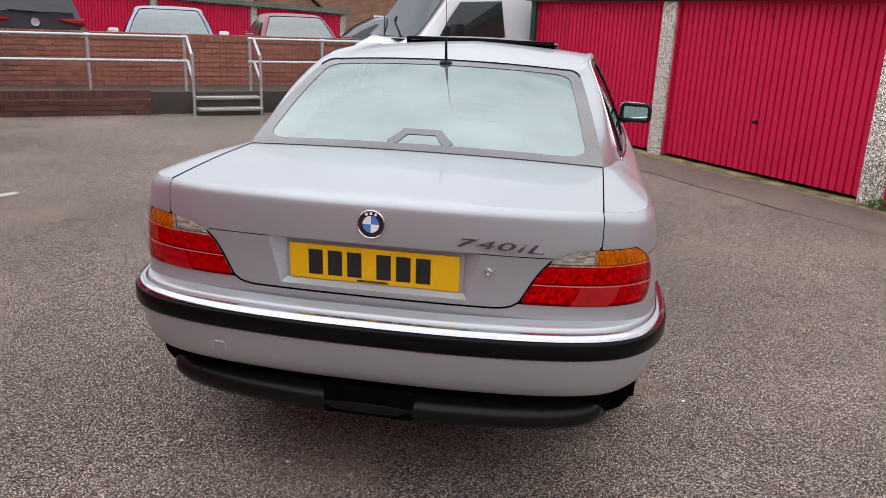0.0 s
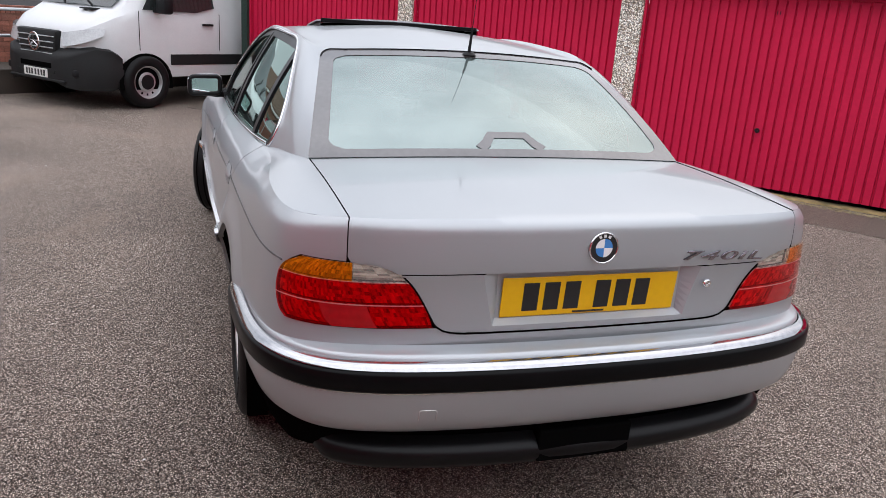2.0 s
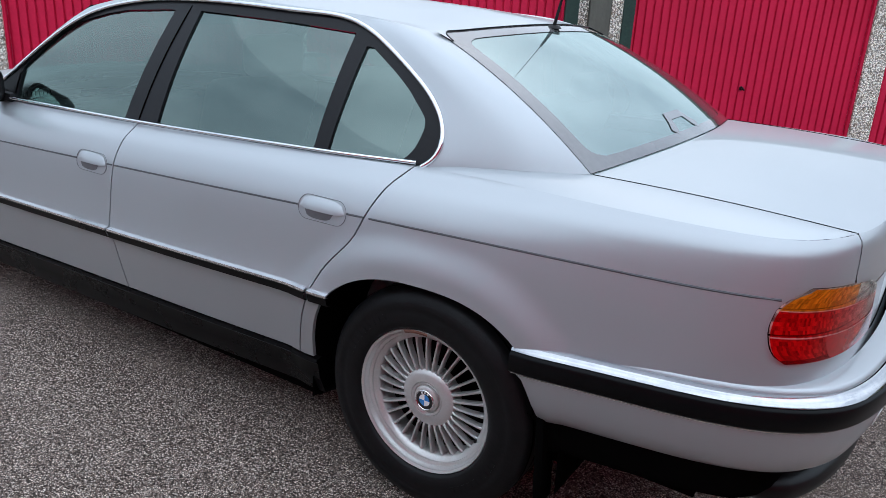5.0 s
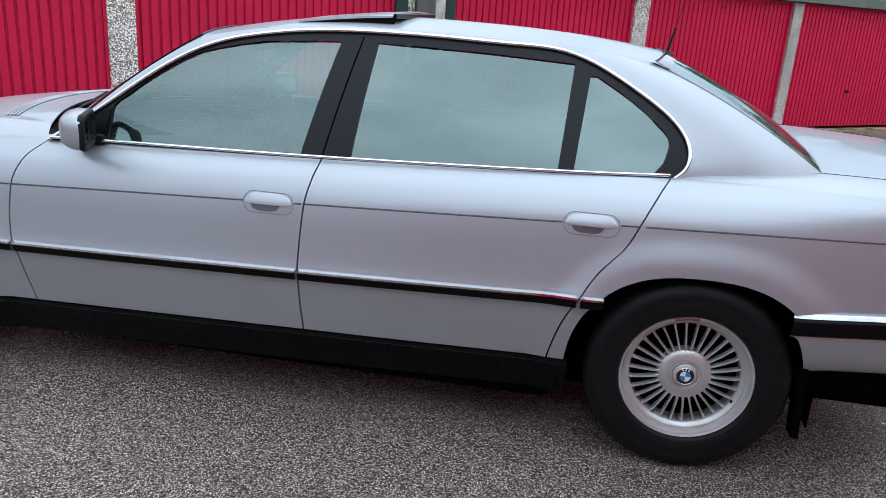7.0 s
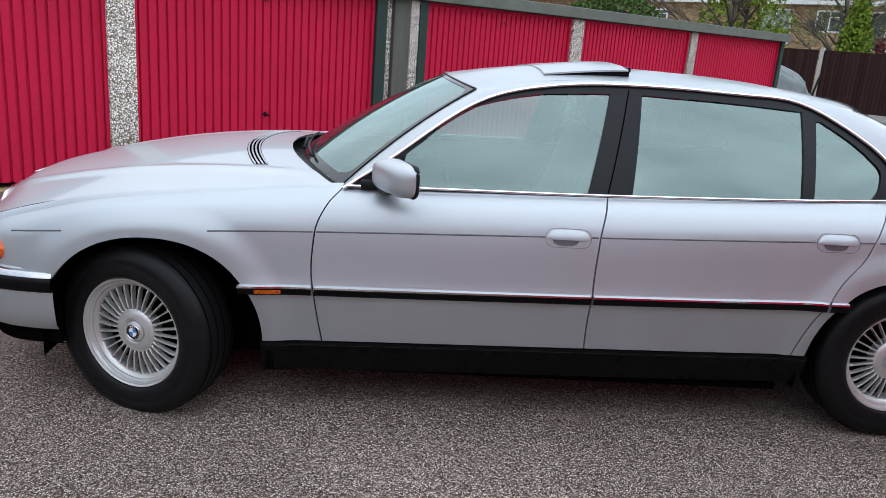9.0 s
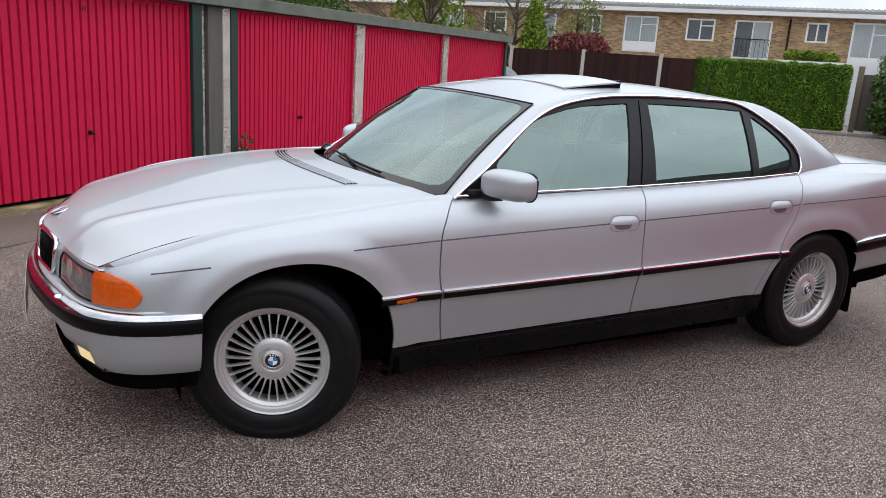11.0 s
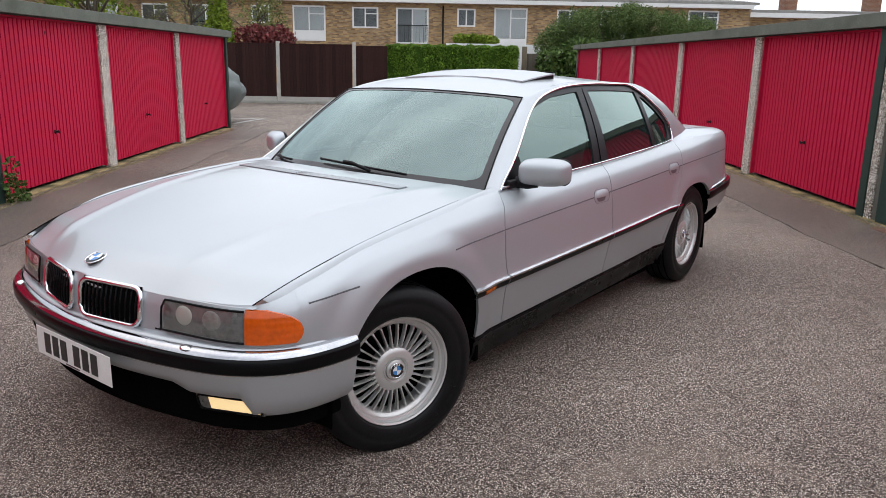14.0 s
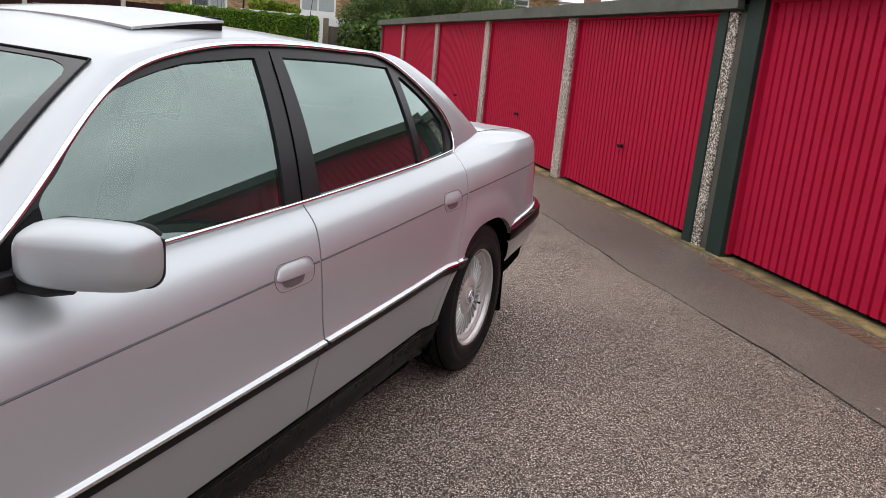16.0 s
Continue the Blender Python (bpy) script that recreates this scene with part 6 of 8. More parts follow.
# -- wheels --
def lathe(bm, profile, n=72, axis_y=True):
    rows = []
    for k in range(n):
        a = math.tau * k / n
        rows.append([bm.verts.new((r * math.cos(a), y, r * math.sin(a))) for r, y in profile])
    for k in range(n):
        a, b = rows[k], rows[(k + 1) % n]
        for i in range(len(profile) - 1):
            bm.faces.new((a[i], a[i + 1], b[i + 1], b[i]))
    bmesh.ops.remove_doubles(bm, verts=bm.verts, dist=0.00005)


def roundel(parent, m, r, name="badge"):
    """A round badge: dark ring, quarters in blue and white, chrome rim; it faces its own +y."""
    badge = part(name, bmesh.new(), INK, parent, "round badge in blue, white and black")
    bm = bmesh.new()
    lathe(bm, [(0.0, 0.002), (r, 0.002), (r, 0.0)], 32)
    badge.data = finish(bm, name, INK)
    badge.matrix_basis = m
    bm = bmesh.new()
    lathe(bm, [(r * 0.96, 0.0), (r * 0.97, 0.004), (r * 1.04, 0.004), (r * 1.06, 0.0)], 32)
    part("rim", bm, CHROME, badge, smooth=True)
    for q in range(4):
        bm = bmesh.new()
        c = bm.verts.new((0, 0.0035, 0))
        ring = [bm.verts.new((r * 0.62 * math.cos(math.pi / 2 * q + math.pi / 2 * k / 8), 0.0035, r * 0.62 * math.sin(math.pi / 2 * q + math.pi / 2 * k / 8))) for k in range(9)]
        for k in range(8):
            bm.faces.new((c, ring[k], ring[k + 1]))
        part("quarter", bm, BLUE if q % 2 else ENAMEL, badge)
    for ang in (115, 90, 65):
        bm = bmesh.new()
        a = radians(ang)
        cx, cz = r * 0.80 * math.cos(a), r * 0.80 * math.sin(a)
        box(bm, -r * 0.09, r * 0.09, 0.0022, 0.0032, -r * 0.10, r * 0.10)
        bmesh.ops.rotate(bm, verts=bm.verts, matrix=Matrix.Rotation(-(a - math.pi / 2), 3, "Y"))
        bmesh.ops.translate(bm, verts=bm.verts, vec=(cx, 0, cz))
        part("mark", bm, ENAMEL, badge)
    return badge


def build_wheel():
    """A turbine-spoke alloy wheel with its tyre; its outer face looks towards +y."""
    wheel = thing("wheel")
    bm = bmesh.new()
    lathe(bm, [(0.200, -0.10), (0.225, -0.105), (0.275, -0.112), (0.316, -0.103), (0.333, -0.085), (0.337, -0.05), (0.337, 0.05), (0.333, 0.082), (0.321, 0.098),
               (0.300, 0.107), (0.285, 0.111), (0.282, 0.109), (0.268, 0.112), (0.245, 0.112), (0.228, 0.107), (0.220, 0.101), (0.2185, 0.090), (0.2185, 0.05)], 84)
    tyre = part("tyre", bm, TYRE, wheel, "black tyre", smooth=True, angle=60)
    for r0, a0, n in ((0.262, 200, 9), (0.262, 20, 9)):
        for k in range(n):
            bm = bmesh.new()
            box(bm, -0.006, 0.006, 0.111, 0.1135, -0.009, 0.009)
            ang = radians(a0 + k * 5.0)
            bmesh.ops.rotate(bm, verts=bm.verts, matrix=Matrix.Rotation(-(ang - math.pi / 2), 3, "Y"))
            bmesh.ops.translate(bm, verts=bm.verts, vec=(r0 * math.cos(ang), 0, r0 * math.sin(ang)))
            part("sidewall_mark", bm, TYRE, tyre)
    for k in range(4):
        bm = bmesh.new()
        y = -0.066 + 0.044 * k
        lathe(bm, [(0.3372, y - 0.004), (0.3378, y - 0.003), (0.3378, y + 0.003), (0.3372, y + 0.004)], 60)
        part("tread_groove", bm, GAP, tyre)
    bm = bmesh.new()
    lathe(bm, [(0.195, -0.09), (0.181, -0.03), (0.1785, 0.030), (0.179, 0.052), (0.184, 0.062), (0.1945, 0.068), (0.1955, 0.0735), (0.2035, 0.0765), (0.2045, 0.0815), (0.2085, 0.086), (0.2095, 0.0945), (0.2165, 0.098), (0.2190, 0.094), (0.2175, 0.086)], 84)
    rim = part("rim", bm, ALLOY, wheel, "silver painted alloy rim", smooth=True, angle=35)
    n = 30
    for k in range(n):
        a = math.tau * k / n
        if k == 0:
            bm = bmesh.new()
            # a blade, widest in front at both ends, set on the barrel
            pts = []
            for r, w, y0, y1 in ((0.084, 0.0056, 0.044, 0.064), (0.096, 0.0034, 0.046, 0.0675), (0.135, 0.0029, 0.044, 0.066), (0.166, 0.0032, 0.040, 0.062), (0.1805, 0.0050, 0.032, 0.058)):
                pts.append([Vector((r, y0, -w)), Vector((r, y1 - 0.003, -w)), Vector((r, y1, -w * 0.55)), Vector((r, y1, w * 0.55)), Vector((r, y1 - 0.003, w)), Vector((r, y0, w))])
            vs = [[bm.verts.new(p) for p in row] for row in pts]
            for i in range(len(vs) - 1):
                for j in range(6):
                    bm.faces.new((vs[i][j], vs[i][(j + 1) % 6], vs[i + 1][(j + 1) % 6], vs[i + 1][j]))
            bmesh.ops.recalc_face_normals(bm, faces=bm.faces)
            spoke = part("spoke", bm, ALLOY, wheel)
            first = spoke
        else:
            spoke = part("spoke", first.data, ALLOY, wheel)
        spoke.matrix_basis = pose(0, 0, 0, 0, math.degrees(a), 0)
    bm = bmesh.new()
    lathe(bm, [(0.0, 0.066), (0.043, 0.066), (0.044, 0.070), (0.050, 0.0725), (0.0515, 0.070), (0.053, 0.073), (0.066, 0.0725), (0.079, 0.069), (0.086, 0.063), (0.088, 0.054), (0.086, 0.020)], 60)
    part("hub", bm, ALLOY, wheel, smooth=True, angle=28)
    bm = bmesh.new()
    tube(bm, [(-0.168, 0.045, -0.080), (-0.163, 0.066, -0.0775)], 0.0050, 8)
    part("valve", bm, BLACK, wheel, "black rubber valve", smooth=True, angle=50)
    bm = bmesh.new()
    lathe(bm, [(0.0, 0.080), (0.034, 0.079), (0.040, 0.075), (0.042, 0.060)], 40)
    cap = part("centre_cap", bm, ALLOY, wheel, smooth=True, angle=35)
    roundel(cap, pose(0, 0.0792, 0), 0.029)
    # near-black disc added for the shade between the spokes
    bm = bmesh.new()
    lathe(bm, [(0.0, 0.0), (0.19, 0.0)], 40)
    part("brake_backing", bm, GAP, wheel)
    return wheel


wheel = build_wheel()
HUB_Z = 0.339
wheel.parent = car
wheel.matrix_basis = pose(0.005, 0.766, HUB_Z)
for x, y, z, turn in ((3.040, 0.795, 0.318, -21.0), (0.005, -0.770, HUB_Z, 180.0), (3.092, -0.780, 0.318, 159.0)):
    copy_thing(wheel, pose(x, y, z, 0, 0, turn)).parent = car
for ob in list(car.children):
    if ob.name.startswith("wheel") and not ob.name.startswith("wheel_h"):
        tagged(ob, "silver turbine-spoke alloy wheel with black tyre")
# kerb scuff on the rear rim
bm = bmesh.new()
rows = []
for k in range(9):
    a = radians(72 + k * 2.6)
    rows.append([Vector((r * math.cos(a), y, r * math.sin(a))) for r, y in ((0.2075, 0.0952), (0.2130, 0.0985), (0.2178, 0.0975))])
patch(bm, rows)
for v in bm.verts:
    v.co += Vector((0.005, 0.770, HUB_Z)) + Vector((0, 0.0015, 0))
part("scuff", bm, RUST, car, "rusty scuff on the rim")


# -- plates, badges, lock, lettering --
def plate(m, material, label, parent):
    bm = bmesh.new()
    box(bm, -0.26, 0.26, -0.003, 0.0, -0.0555, 0.0555, bevel=0.002)
    ob = part("number_plate", bm, material, parent, label)
    ob.matrix_basis = m
    for x in (-0.178, -0.118, -0.058, 0.032, 0.092, 0.152):
        bm = boxed(x - 0.022, x + 0.022, -0.0042, -0.003, -0.0395, 0.0395)
        part("plate_bar", bm, INK, ob, "plain dark bar")
    bm = boxed(-0.05, 0.045, -0.0042, -0.003, -0.0515, -0.0465)
    part("plate_bar", bm, INK, ob, "thin dark bar")
    return ob


plate(pose(-0.9885, 0.0, 0.7925, 4, 0, -90), PLATE_Y, "yellow rear number plate with dark bars", boot)
plate(pose(3.899, 0.050, 0.427, 0, 0, 90), PLATE_W, "white front number plate with dark bars", front_bumper)
roundel(boot, pose(-1.0215, 0.0, 0.931, 2, 0, 90), 0.040)
p = bonnet_at(3.752, 0.0)
roundel(bonnet, Matrix.Translation(p + Vector((0.001, 0, 0.002))) @ (Vector((0.36, 0, 0.93)).to_track_quat("Y", "X").to_matrix().to_4x4()) @ pose(0, 0, 0, 0, 180, 0), 0.040)
bm = bmesh.new()
lathe(bm, [(0.0, 0.004), (0.004, 0.004), (0.005, 0.007), (0.010, 0.007), (0.0125, 0.004), (0.0135, 0.0)], 24)
lock = part("boot_lock", bm, CHROME, boot, "chrome boot lock", smooth=True, angle=40)
lock.matrix_basis = pose(-1.011, -0.347, 0.815, 0, 0, 90)

LETTER = mat("dark chrome", (0.33, 0.30, 0.34), 0.16, metal=1.0, var=0.3, scale=30)
text = bpy.data.curves.new("lettering", "FONT")
text.body, text.size, text.shear, text.extrude, text.bevel_depth = "740iL", 0.058, 0.26, 0.002, 0.0008
text.space_character = 1.12
scrap = new("scrap", text)
bpy.context.view_layer.update()
letters = bpy.data.meshes.new_from_object(scrap)
bpy.data.objects.remove(scrap)
letters.materials.clear()
letters.materials.append(LETTER)
lettering = part("lettering", letters, CHROME, boot, "chrome model lettering")
lettering.matrix_basis = Matrix.Translation((-1.0165, -0.244, 0.888)) @ pose(0, 0, 0, 90, 0, -90 - 3.0) @ Matrix.Diagonal((1.80, 0.62, 1, 1))

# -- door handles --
# greyer paint tone: shade in the handle's seam and hollow put into colour
HANDLE_SHADE = mat("shaded handle seam and hollow", (0.16, 0.16, 0.17), 0.4, metal=0.5)
for x, z, owners in ((1.440, 0.793, front_doors), (0.372, 0.830, rear_doors)):
    for sign, owner in ((1, owners[0]), (-1, owners[1])):
        pts = loop_round(-0.088, 0.088, -0.035, 0.035, 0.034, 7)
        spot = lambda dx, dz, pr: (lambda q: Vector((q.x, sign * q.y, q.z)))(side(x + dx, z + dz, pr))
        bm = bmesh.new()
        tube(bm, [spot(dx, dz, 0.0008) for dx, dz in pts], 0.0010, 6, close=True)
        handle = part("door_handle", bm, HANDLE_SHADE, owner, "silver flush oval door handle", smooth=True)
        bm = bmesh.new()
        rows = []
        for i in range(13):
            u = -1 + 2 * i / 12
            w = 0.031 * math.sqrt(max(0.0, 1 - abs(u) ** 4)) + 0.001
            rows.append([spot(0.083 * u, w * v, 0.002 + 0.007 * (1 - v * v) * (1 - u**4)) for v in np.linspace(-0.15, 1, 6)])
        patch(bm, rows)
        bmesh.ops.recalc_face_normals(bm, faces=bm.faces)
        if sum(f.normal.y for f in bm.faces) * sign < 0:
            bmesh.ops.reverse_faces(bm, faces=bm.faces)
        part("grip", bm, PAINT, handle, smooth=True)
        bm = bmesh.new()
        rows = []
        for i in range(13):
            u = -1 + 2 * i / 12
            w = 0.021 * math.sqrt(max(0.0, 1 - abs(u) ** 3)) + 0.0006
            rows.append([spot(0.052 * u + (0.010), -0.007 - w * v, 0.0016) for v in np.linspace(0, 1, 4)])
        patch(bm, rows)
        bmesh.ops.recalc_face_normals(bm, faces=bm.faces)
        part("hollow", bm, HANDLE_SHADE, handle)
# thin dark tubes along the pressed crease: its shade put into the colour
CREASE_SHADE = mat("painted crease shade", (0.075, 0.075, 0.08), 0.4, metal=0.4)
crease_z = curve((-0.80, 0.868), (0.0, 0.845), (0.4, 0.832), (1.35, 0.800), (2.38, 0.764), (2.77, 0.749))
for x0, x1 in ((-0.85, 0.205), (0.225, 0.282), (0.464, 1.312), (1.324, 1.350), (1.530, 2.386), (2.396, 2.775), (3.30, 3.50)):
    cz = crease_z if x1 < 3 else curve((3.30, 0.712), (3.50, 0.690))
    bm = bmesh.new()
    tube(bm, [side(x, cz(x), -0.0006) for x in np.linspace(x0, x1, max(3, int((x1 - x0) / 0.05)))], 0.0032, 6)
    pair("crease_line", bm, CREASE_SHADE, car)

# -- door mirrors --
for sign in (1, -1):
    mirror_part = thing("door_mirror")
    mirror_part.parent = car
    tagged(mirror_part, "silver door mirror on a black arm")
    bm = bmesh.new()
    bmesh.ops.create_cube(bm, size=2.0)
    bmesh.ops.subdivide_edges(bm, edges=bm.edges[:], cuts=7, use_grid_fill=True)
    for v in bm.verts:
        c = v.co
        q = Vector((math.copysign(abs(c.x), c.x), c.y, c.z))
        r = (abs(q.x) ** 4 + abs(q.y) ** 4 + abs(q.z) ** 4) ** 0.25 if q.x > 0 else (abs(q.x) ** 12 + (q.y**4 + q.z**4) ** 3) ** (1 / 12)
        q = q / r
        # fuller towards the rear, narrower in front and towards the tip
        taper = 1 - 0.24 * max(0, q.x) - 0.06 * max(0, q.y * 1.0)
        v.co = Vector((2.106 + (0.056 if q.x > 0 else 0.036) * q.x - 0.046 * q.y, sign * (0.922 + 0.100 * q.y * (1 - 0.10 * max(0, q.x))), 0.986 + 0.064 * q.z * taper))
    if sign < 0:
        bmesh.ops.reverse_faces(bm, faces=bm.faces)
    part("housing", bm, PAINT, mirror_part, smooth=True)
    bm = bmesh.new()
    pts = loop_round(-0.080, 0.080, -0.045, 0.045, 0.022, 6)
    c = bm.verts.new((2.0665, sign * 0.922, 0.986))
    ring = [bm.verts.new((2.0665 - 0.046 * y / 0.1, sign * (0.922 + y), 0.986 + z)) for y, z in pts]
    for k in range(len(ring)):
        bm.faces.new((c, ring[k], ring[(k + 1) % len(ring)]))
    bmesh.ops.recalc_face_normals(bm, faces=bm.faces)
    if sum(f.normal.x for f in bm.faces) > 0:
        bmesh.ops.reverse_faces(bm, faces=bm.faces)
    part("mirror_glass", bm, MIRROR, mirror_part)
    bm = bmesh.new()
    tube(bm, [(2.068 - 0.046 * y / 0.1, sign * (0.922 + y * 1.07), 0.986 + z * 1.10) for y, z in pts], 0.0125, 8, close=True)
    part("mirror_rim", bm, BLACK, mirror_part, smooth=True)
    bm = bmesh.new()
    tube(bm, [(2.120, sign * 0.895, 0.942), (2.14, sign * 0.855, 0.934), (2.155, sign * 0.80, 0.938)], 0.026, 10)
    box(bm, 2.075, 2.235, *sorted((sign * 0.778, sign * 0.822)), 0.914, 0.952, bevel=0.012)
    part("arm", bm, BLACK, mirror_part, smooth=True, angle=40)
    bm = bmesh.new()
    tri = [pane_at(2.075, 0.925, 0.001), pane_at(2.29, 0.918, 0.001), pane_at(2.075, 1.045, 0.001)]
    vs = [bm.verts.new((q.x, sign * q.y, q.z)) for q in tri]
    bm.faces.new(vs if sign < 0 else vs[::-1])
    part("sail", bm, SATIN, mirror_part)

# -- cowl, wipers --
bm = bmesh.new()
rows = []
for i in range(-16, 17):
    a = i / 16
    f = screen_foot(a)
    x0 = 2.585 - 0.245 * a * a
    rows.append([Vector((x0 + 0.02, f.y * 1.0, bonnet_at(x0, f.y).z - 0.03)), Vector((f.x + 0.02, f.y, f.z - 0.030)), Vector((f.x - 0.005, f.y, f.z - 0.002))])
patch(bm, rows)
part("cowl", bm, SATIN, car, "black cowl below the windscreen", smooth=True)
for y0, y1, b0, b1 in ((0.40, -0.14, 0.025, 0.070), (-0.38, -0.66, 0.025, 0.05)):
    bm = bmesh.new()
    pts = []
    for t in np.linspace(0, 1, 10):
        a = (y0 + (y1 - y0) * t) / 0.73
        pts.append(bowed(screen_foot, screen_head, a, b0 + (b1 - b0) * t, 0.020) + Vector((0.012, 0, 0.016)))
    tube(bm, pts, 0.006, 6)
    part("wiper", bm, BLACK, car, "black windscreen wiper", smooth=True)
    bm = bmesh.new()
    tube(bm, [pts[3] + Vector((0.02, 0, -0.01)), pts[5] + Vector((0.012, 0, 0.012)), pts[6] + Vector((0.0, 0, 0.008))], 0.008, 6)
    part("wiper_arm", bm, BLACK, car, smooth=True)

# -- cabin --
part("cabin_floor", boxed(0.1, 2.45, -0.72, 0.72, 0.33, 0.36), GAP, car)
bm = boxed(-0.42, 0.22, -0.62, 0.62, 0.90, 0.935, bevel=0.01)
part("parcel_shelf", bm, SEAT, car)
bm = bmesh.new()
box(bm, 2.02, 2.42, -0.72, 0.72, 0.62, 0.88, bevel=0.05)
part("dashboard", bm, SATIN, car, smooth=True, angle=40)


def seat(x, y, w, name="seat"):
    st = part(name, boxed(x - 0.05, x + 0.50, y - w / 2, y + w / 2, 0.42, 0.58, bevel=0.05), SEAT, car, "grey leather seat", smooth=True, angle=50)
    bm = boxed(-0.07, 0.07, -w / 2, w / 2, 0.0, 0.62, bevel=0.05)
    bmesh.ops.rotate(bm, verts=bm.verts, matrix=Matrix.Rotation(radians(-18), 3, "Y"))
    bmesh.ops.translate(bm, verts=bm.verts, vec=(x, y, 0.50))
    part("backrest", bm, SEAT, st, smooth=True, angle=50)
    return st


for y in (0.36, -0.36):
    st = seat(1.30, y, 0.50)
    part("headrest", boxed(1.03, 1.12, y - 0.13, y + 0.13, 1.10, 1.25, bevel=0.035), SEAT, st, smooth=True, angle=50)
bench = seat(0.34, 0.0, 1.24)
for y in (0.38, -0.38):
    part("headrest", boxed(0.09, 0.17, y - 0.12, y + 0.12, 1.06, 1.17, bevel=0.03), SEAT, bench, smooth=True, angle=50)
bm = bmesh.new()
tube(bm, [Vector((1.86 + 0.05 * math.sin(a), -0.36 + 0.185 * math.cos(a), 0.86 + 0.175 * math.sin(a))) for a in np.linspace(0, math.tau, 28)[:-1]], 0.014, 8, close=True)
tube(bm, [(1.86, -0.36, 0.86), (2.05, -0.36, 0.80)], 0.05, 10)
part("steering_wheel", bm, SATIN, car, "dark steering wheel", smooth=True, angle=50)
bm = bmesh.new()
bmesh.ops.create_cube(bm, size=1)
bmesh.ops.transform(bm, matrix=Matrix.LocRotScale((1.80, 0.0, 1.262), None, (0.03, 0.22, 0.06)), verts=bm.verts)
part("interior_mirror", bm, SATIN, car)

# ---- front end of the yard: steps, rails, brick retaining wall, upper parking ----
front = yard(0, 0, 0)


def brick_thing(name, x0, x1, d0, d1, z0, z1, label, seed, coping=False, clay=BRICK, near=(-0.8, 3.6)):
    """A brick wall with real courses on its face towards the yard (-x) and on its top."""
    wall = part(name, boxed(x0 + 0.012, x1, -d1, -d0, z0, z1 - (0.012 if coping else 0.004)), MORTAR, m=YARD, label=label)
    tagged(wall, category="wall", kind="structure")
    rnd = random.Random(seed)
    verts, faces = [], []
    made, whole = [0], {}

    def add(y0, y1, za, zb, depth):
        if made[0] < 300 and near[0] < -y1 and -y0 < near[1]:
            size = (round(y1 - y0, 4), round(zb - za, 4))
            if size not in whole:
                whole[size] = finish(boxed(0, depth, -size[0] / 2, size[0] / 2, 0, size[1], bevel=0.0), "brick", clay)
            part("brick", whole[size], clay, wall).matrix_basis = pose(x0 + rnd.uniform(-0.0035, 0.0035), (y0 + y1) / 2, za)
            made[0] += 1
            return
        k = len(verts)
        j = rnd.uniform(-0.0035, 0.0035)
        verts.extend([(x0 + j, y0, za), (x0 + j, y1, za), (x0 + j, y1, zb), (x0 + j, y0, zb), (x0 + depth, y0, za), (x0 + depth, y1, za), (x0 + depth, y1, zb), (x0 + depth, y0, zb)])
        faces.extend([(k + 3, k + 2, k + 1, k), (k, k + 1, k + 5, k + 4), (k + 3, k, k + 4, k + 7), (k + 1, k + 2, k + 6, k + 5), (k + 2, k + 3, k + 7, k + 6)])

    rows = int((z1 - z0 - (0.115 if coping else 0)) / 0.075)
    for r in range(rows):
        y = -d1 - (0.1125 if r % 2 else 0)
        while y < -d0:
            a, b = max(y, -d1), min(y + 0.215, -d0)
            if b - a > 0.03:
                add(a, b, z0 + r * 0.075 + 0.004, z0 + r * 0.075 + 0.069, 0.02)
            y += 0.225
    if coping:
        y = -d1
        while y < -d0 - 0.05:
            add(y, min(y + 0.066, -d0), z1 - 0.108, z1, x1 - x0)
            y += 0.075
    bricks = part("bricks", from_lists("bricks", verts, faces, clay), clay, wall)
    tagged(bricks, kind="stuff")
    return wall


brick_thing("wall_low", 9.42, 9.66, -9.0, 0.16, 0.0, 0.36, "low damp red brick wall with brick-on-edge coping", 3, True, BRICK_DARK, (-5.0, 1.0))
brick_thing("wall_retaining", 10.52, 10.75, -9.0, 7.5, 0.33, 1.15, "old red brick retaining wall with brick coping", 4, True)
SLAB = mat("dark damp paving", (0.058, 0.045, 0.036), 0.7, var=0.25, scale=3, fine=60, bump=0.3, stain=(0.03, 0.03, 0.022))
ob = part("platform", boxed(9.47, 10.53, -7.5, 9.0, -0.02, 0.335, bevel=0.01), SLAB, m=YARD, label="raised damp concrete walkway behind the steps")
tagged(ob, category="walkway", kind="structure")
steps = thing("steps", YARD, "two concrete steps with pale worn edges", "steps")
EDGE = mat("pale step edge", (0.55, 0.54, 0.50), 0.8, var=0.2, scale=20)
for k, (x0, z) in enumerate(((9.12, 0.115), (9.29, 0.27))):
    tread = part("tread", boxed(x0, 9.48, -1.76, -0.78, z - 0.045, z, bevel=0.006), CONCRETE, steps)
    part("edge_strip", boxed(x0 - 0.004, x0 + 0.03, -1.75, -0.79, z - 0.018, z + 0.003), EDGE, tread, "pale painted edge")
    # dark block added for the open, shaded space under the tread
    part("riser", boxed(x0 + 0.05, 9.475, -1.74, -0.80, z - 0.15 if k else 0.0, z - 0.045), SLAB, steps)


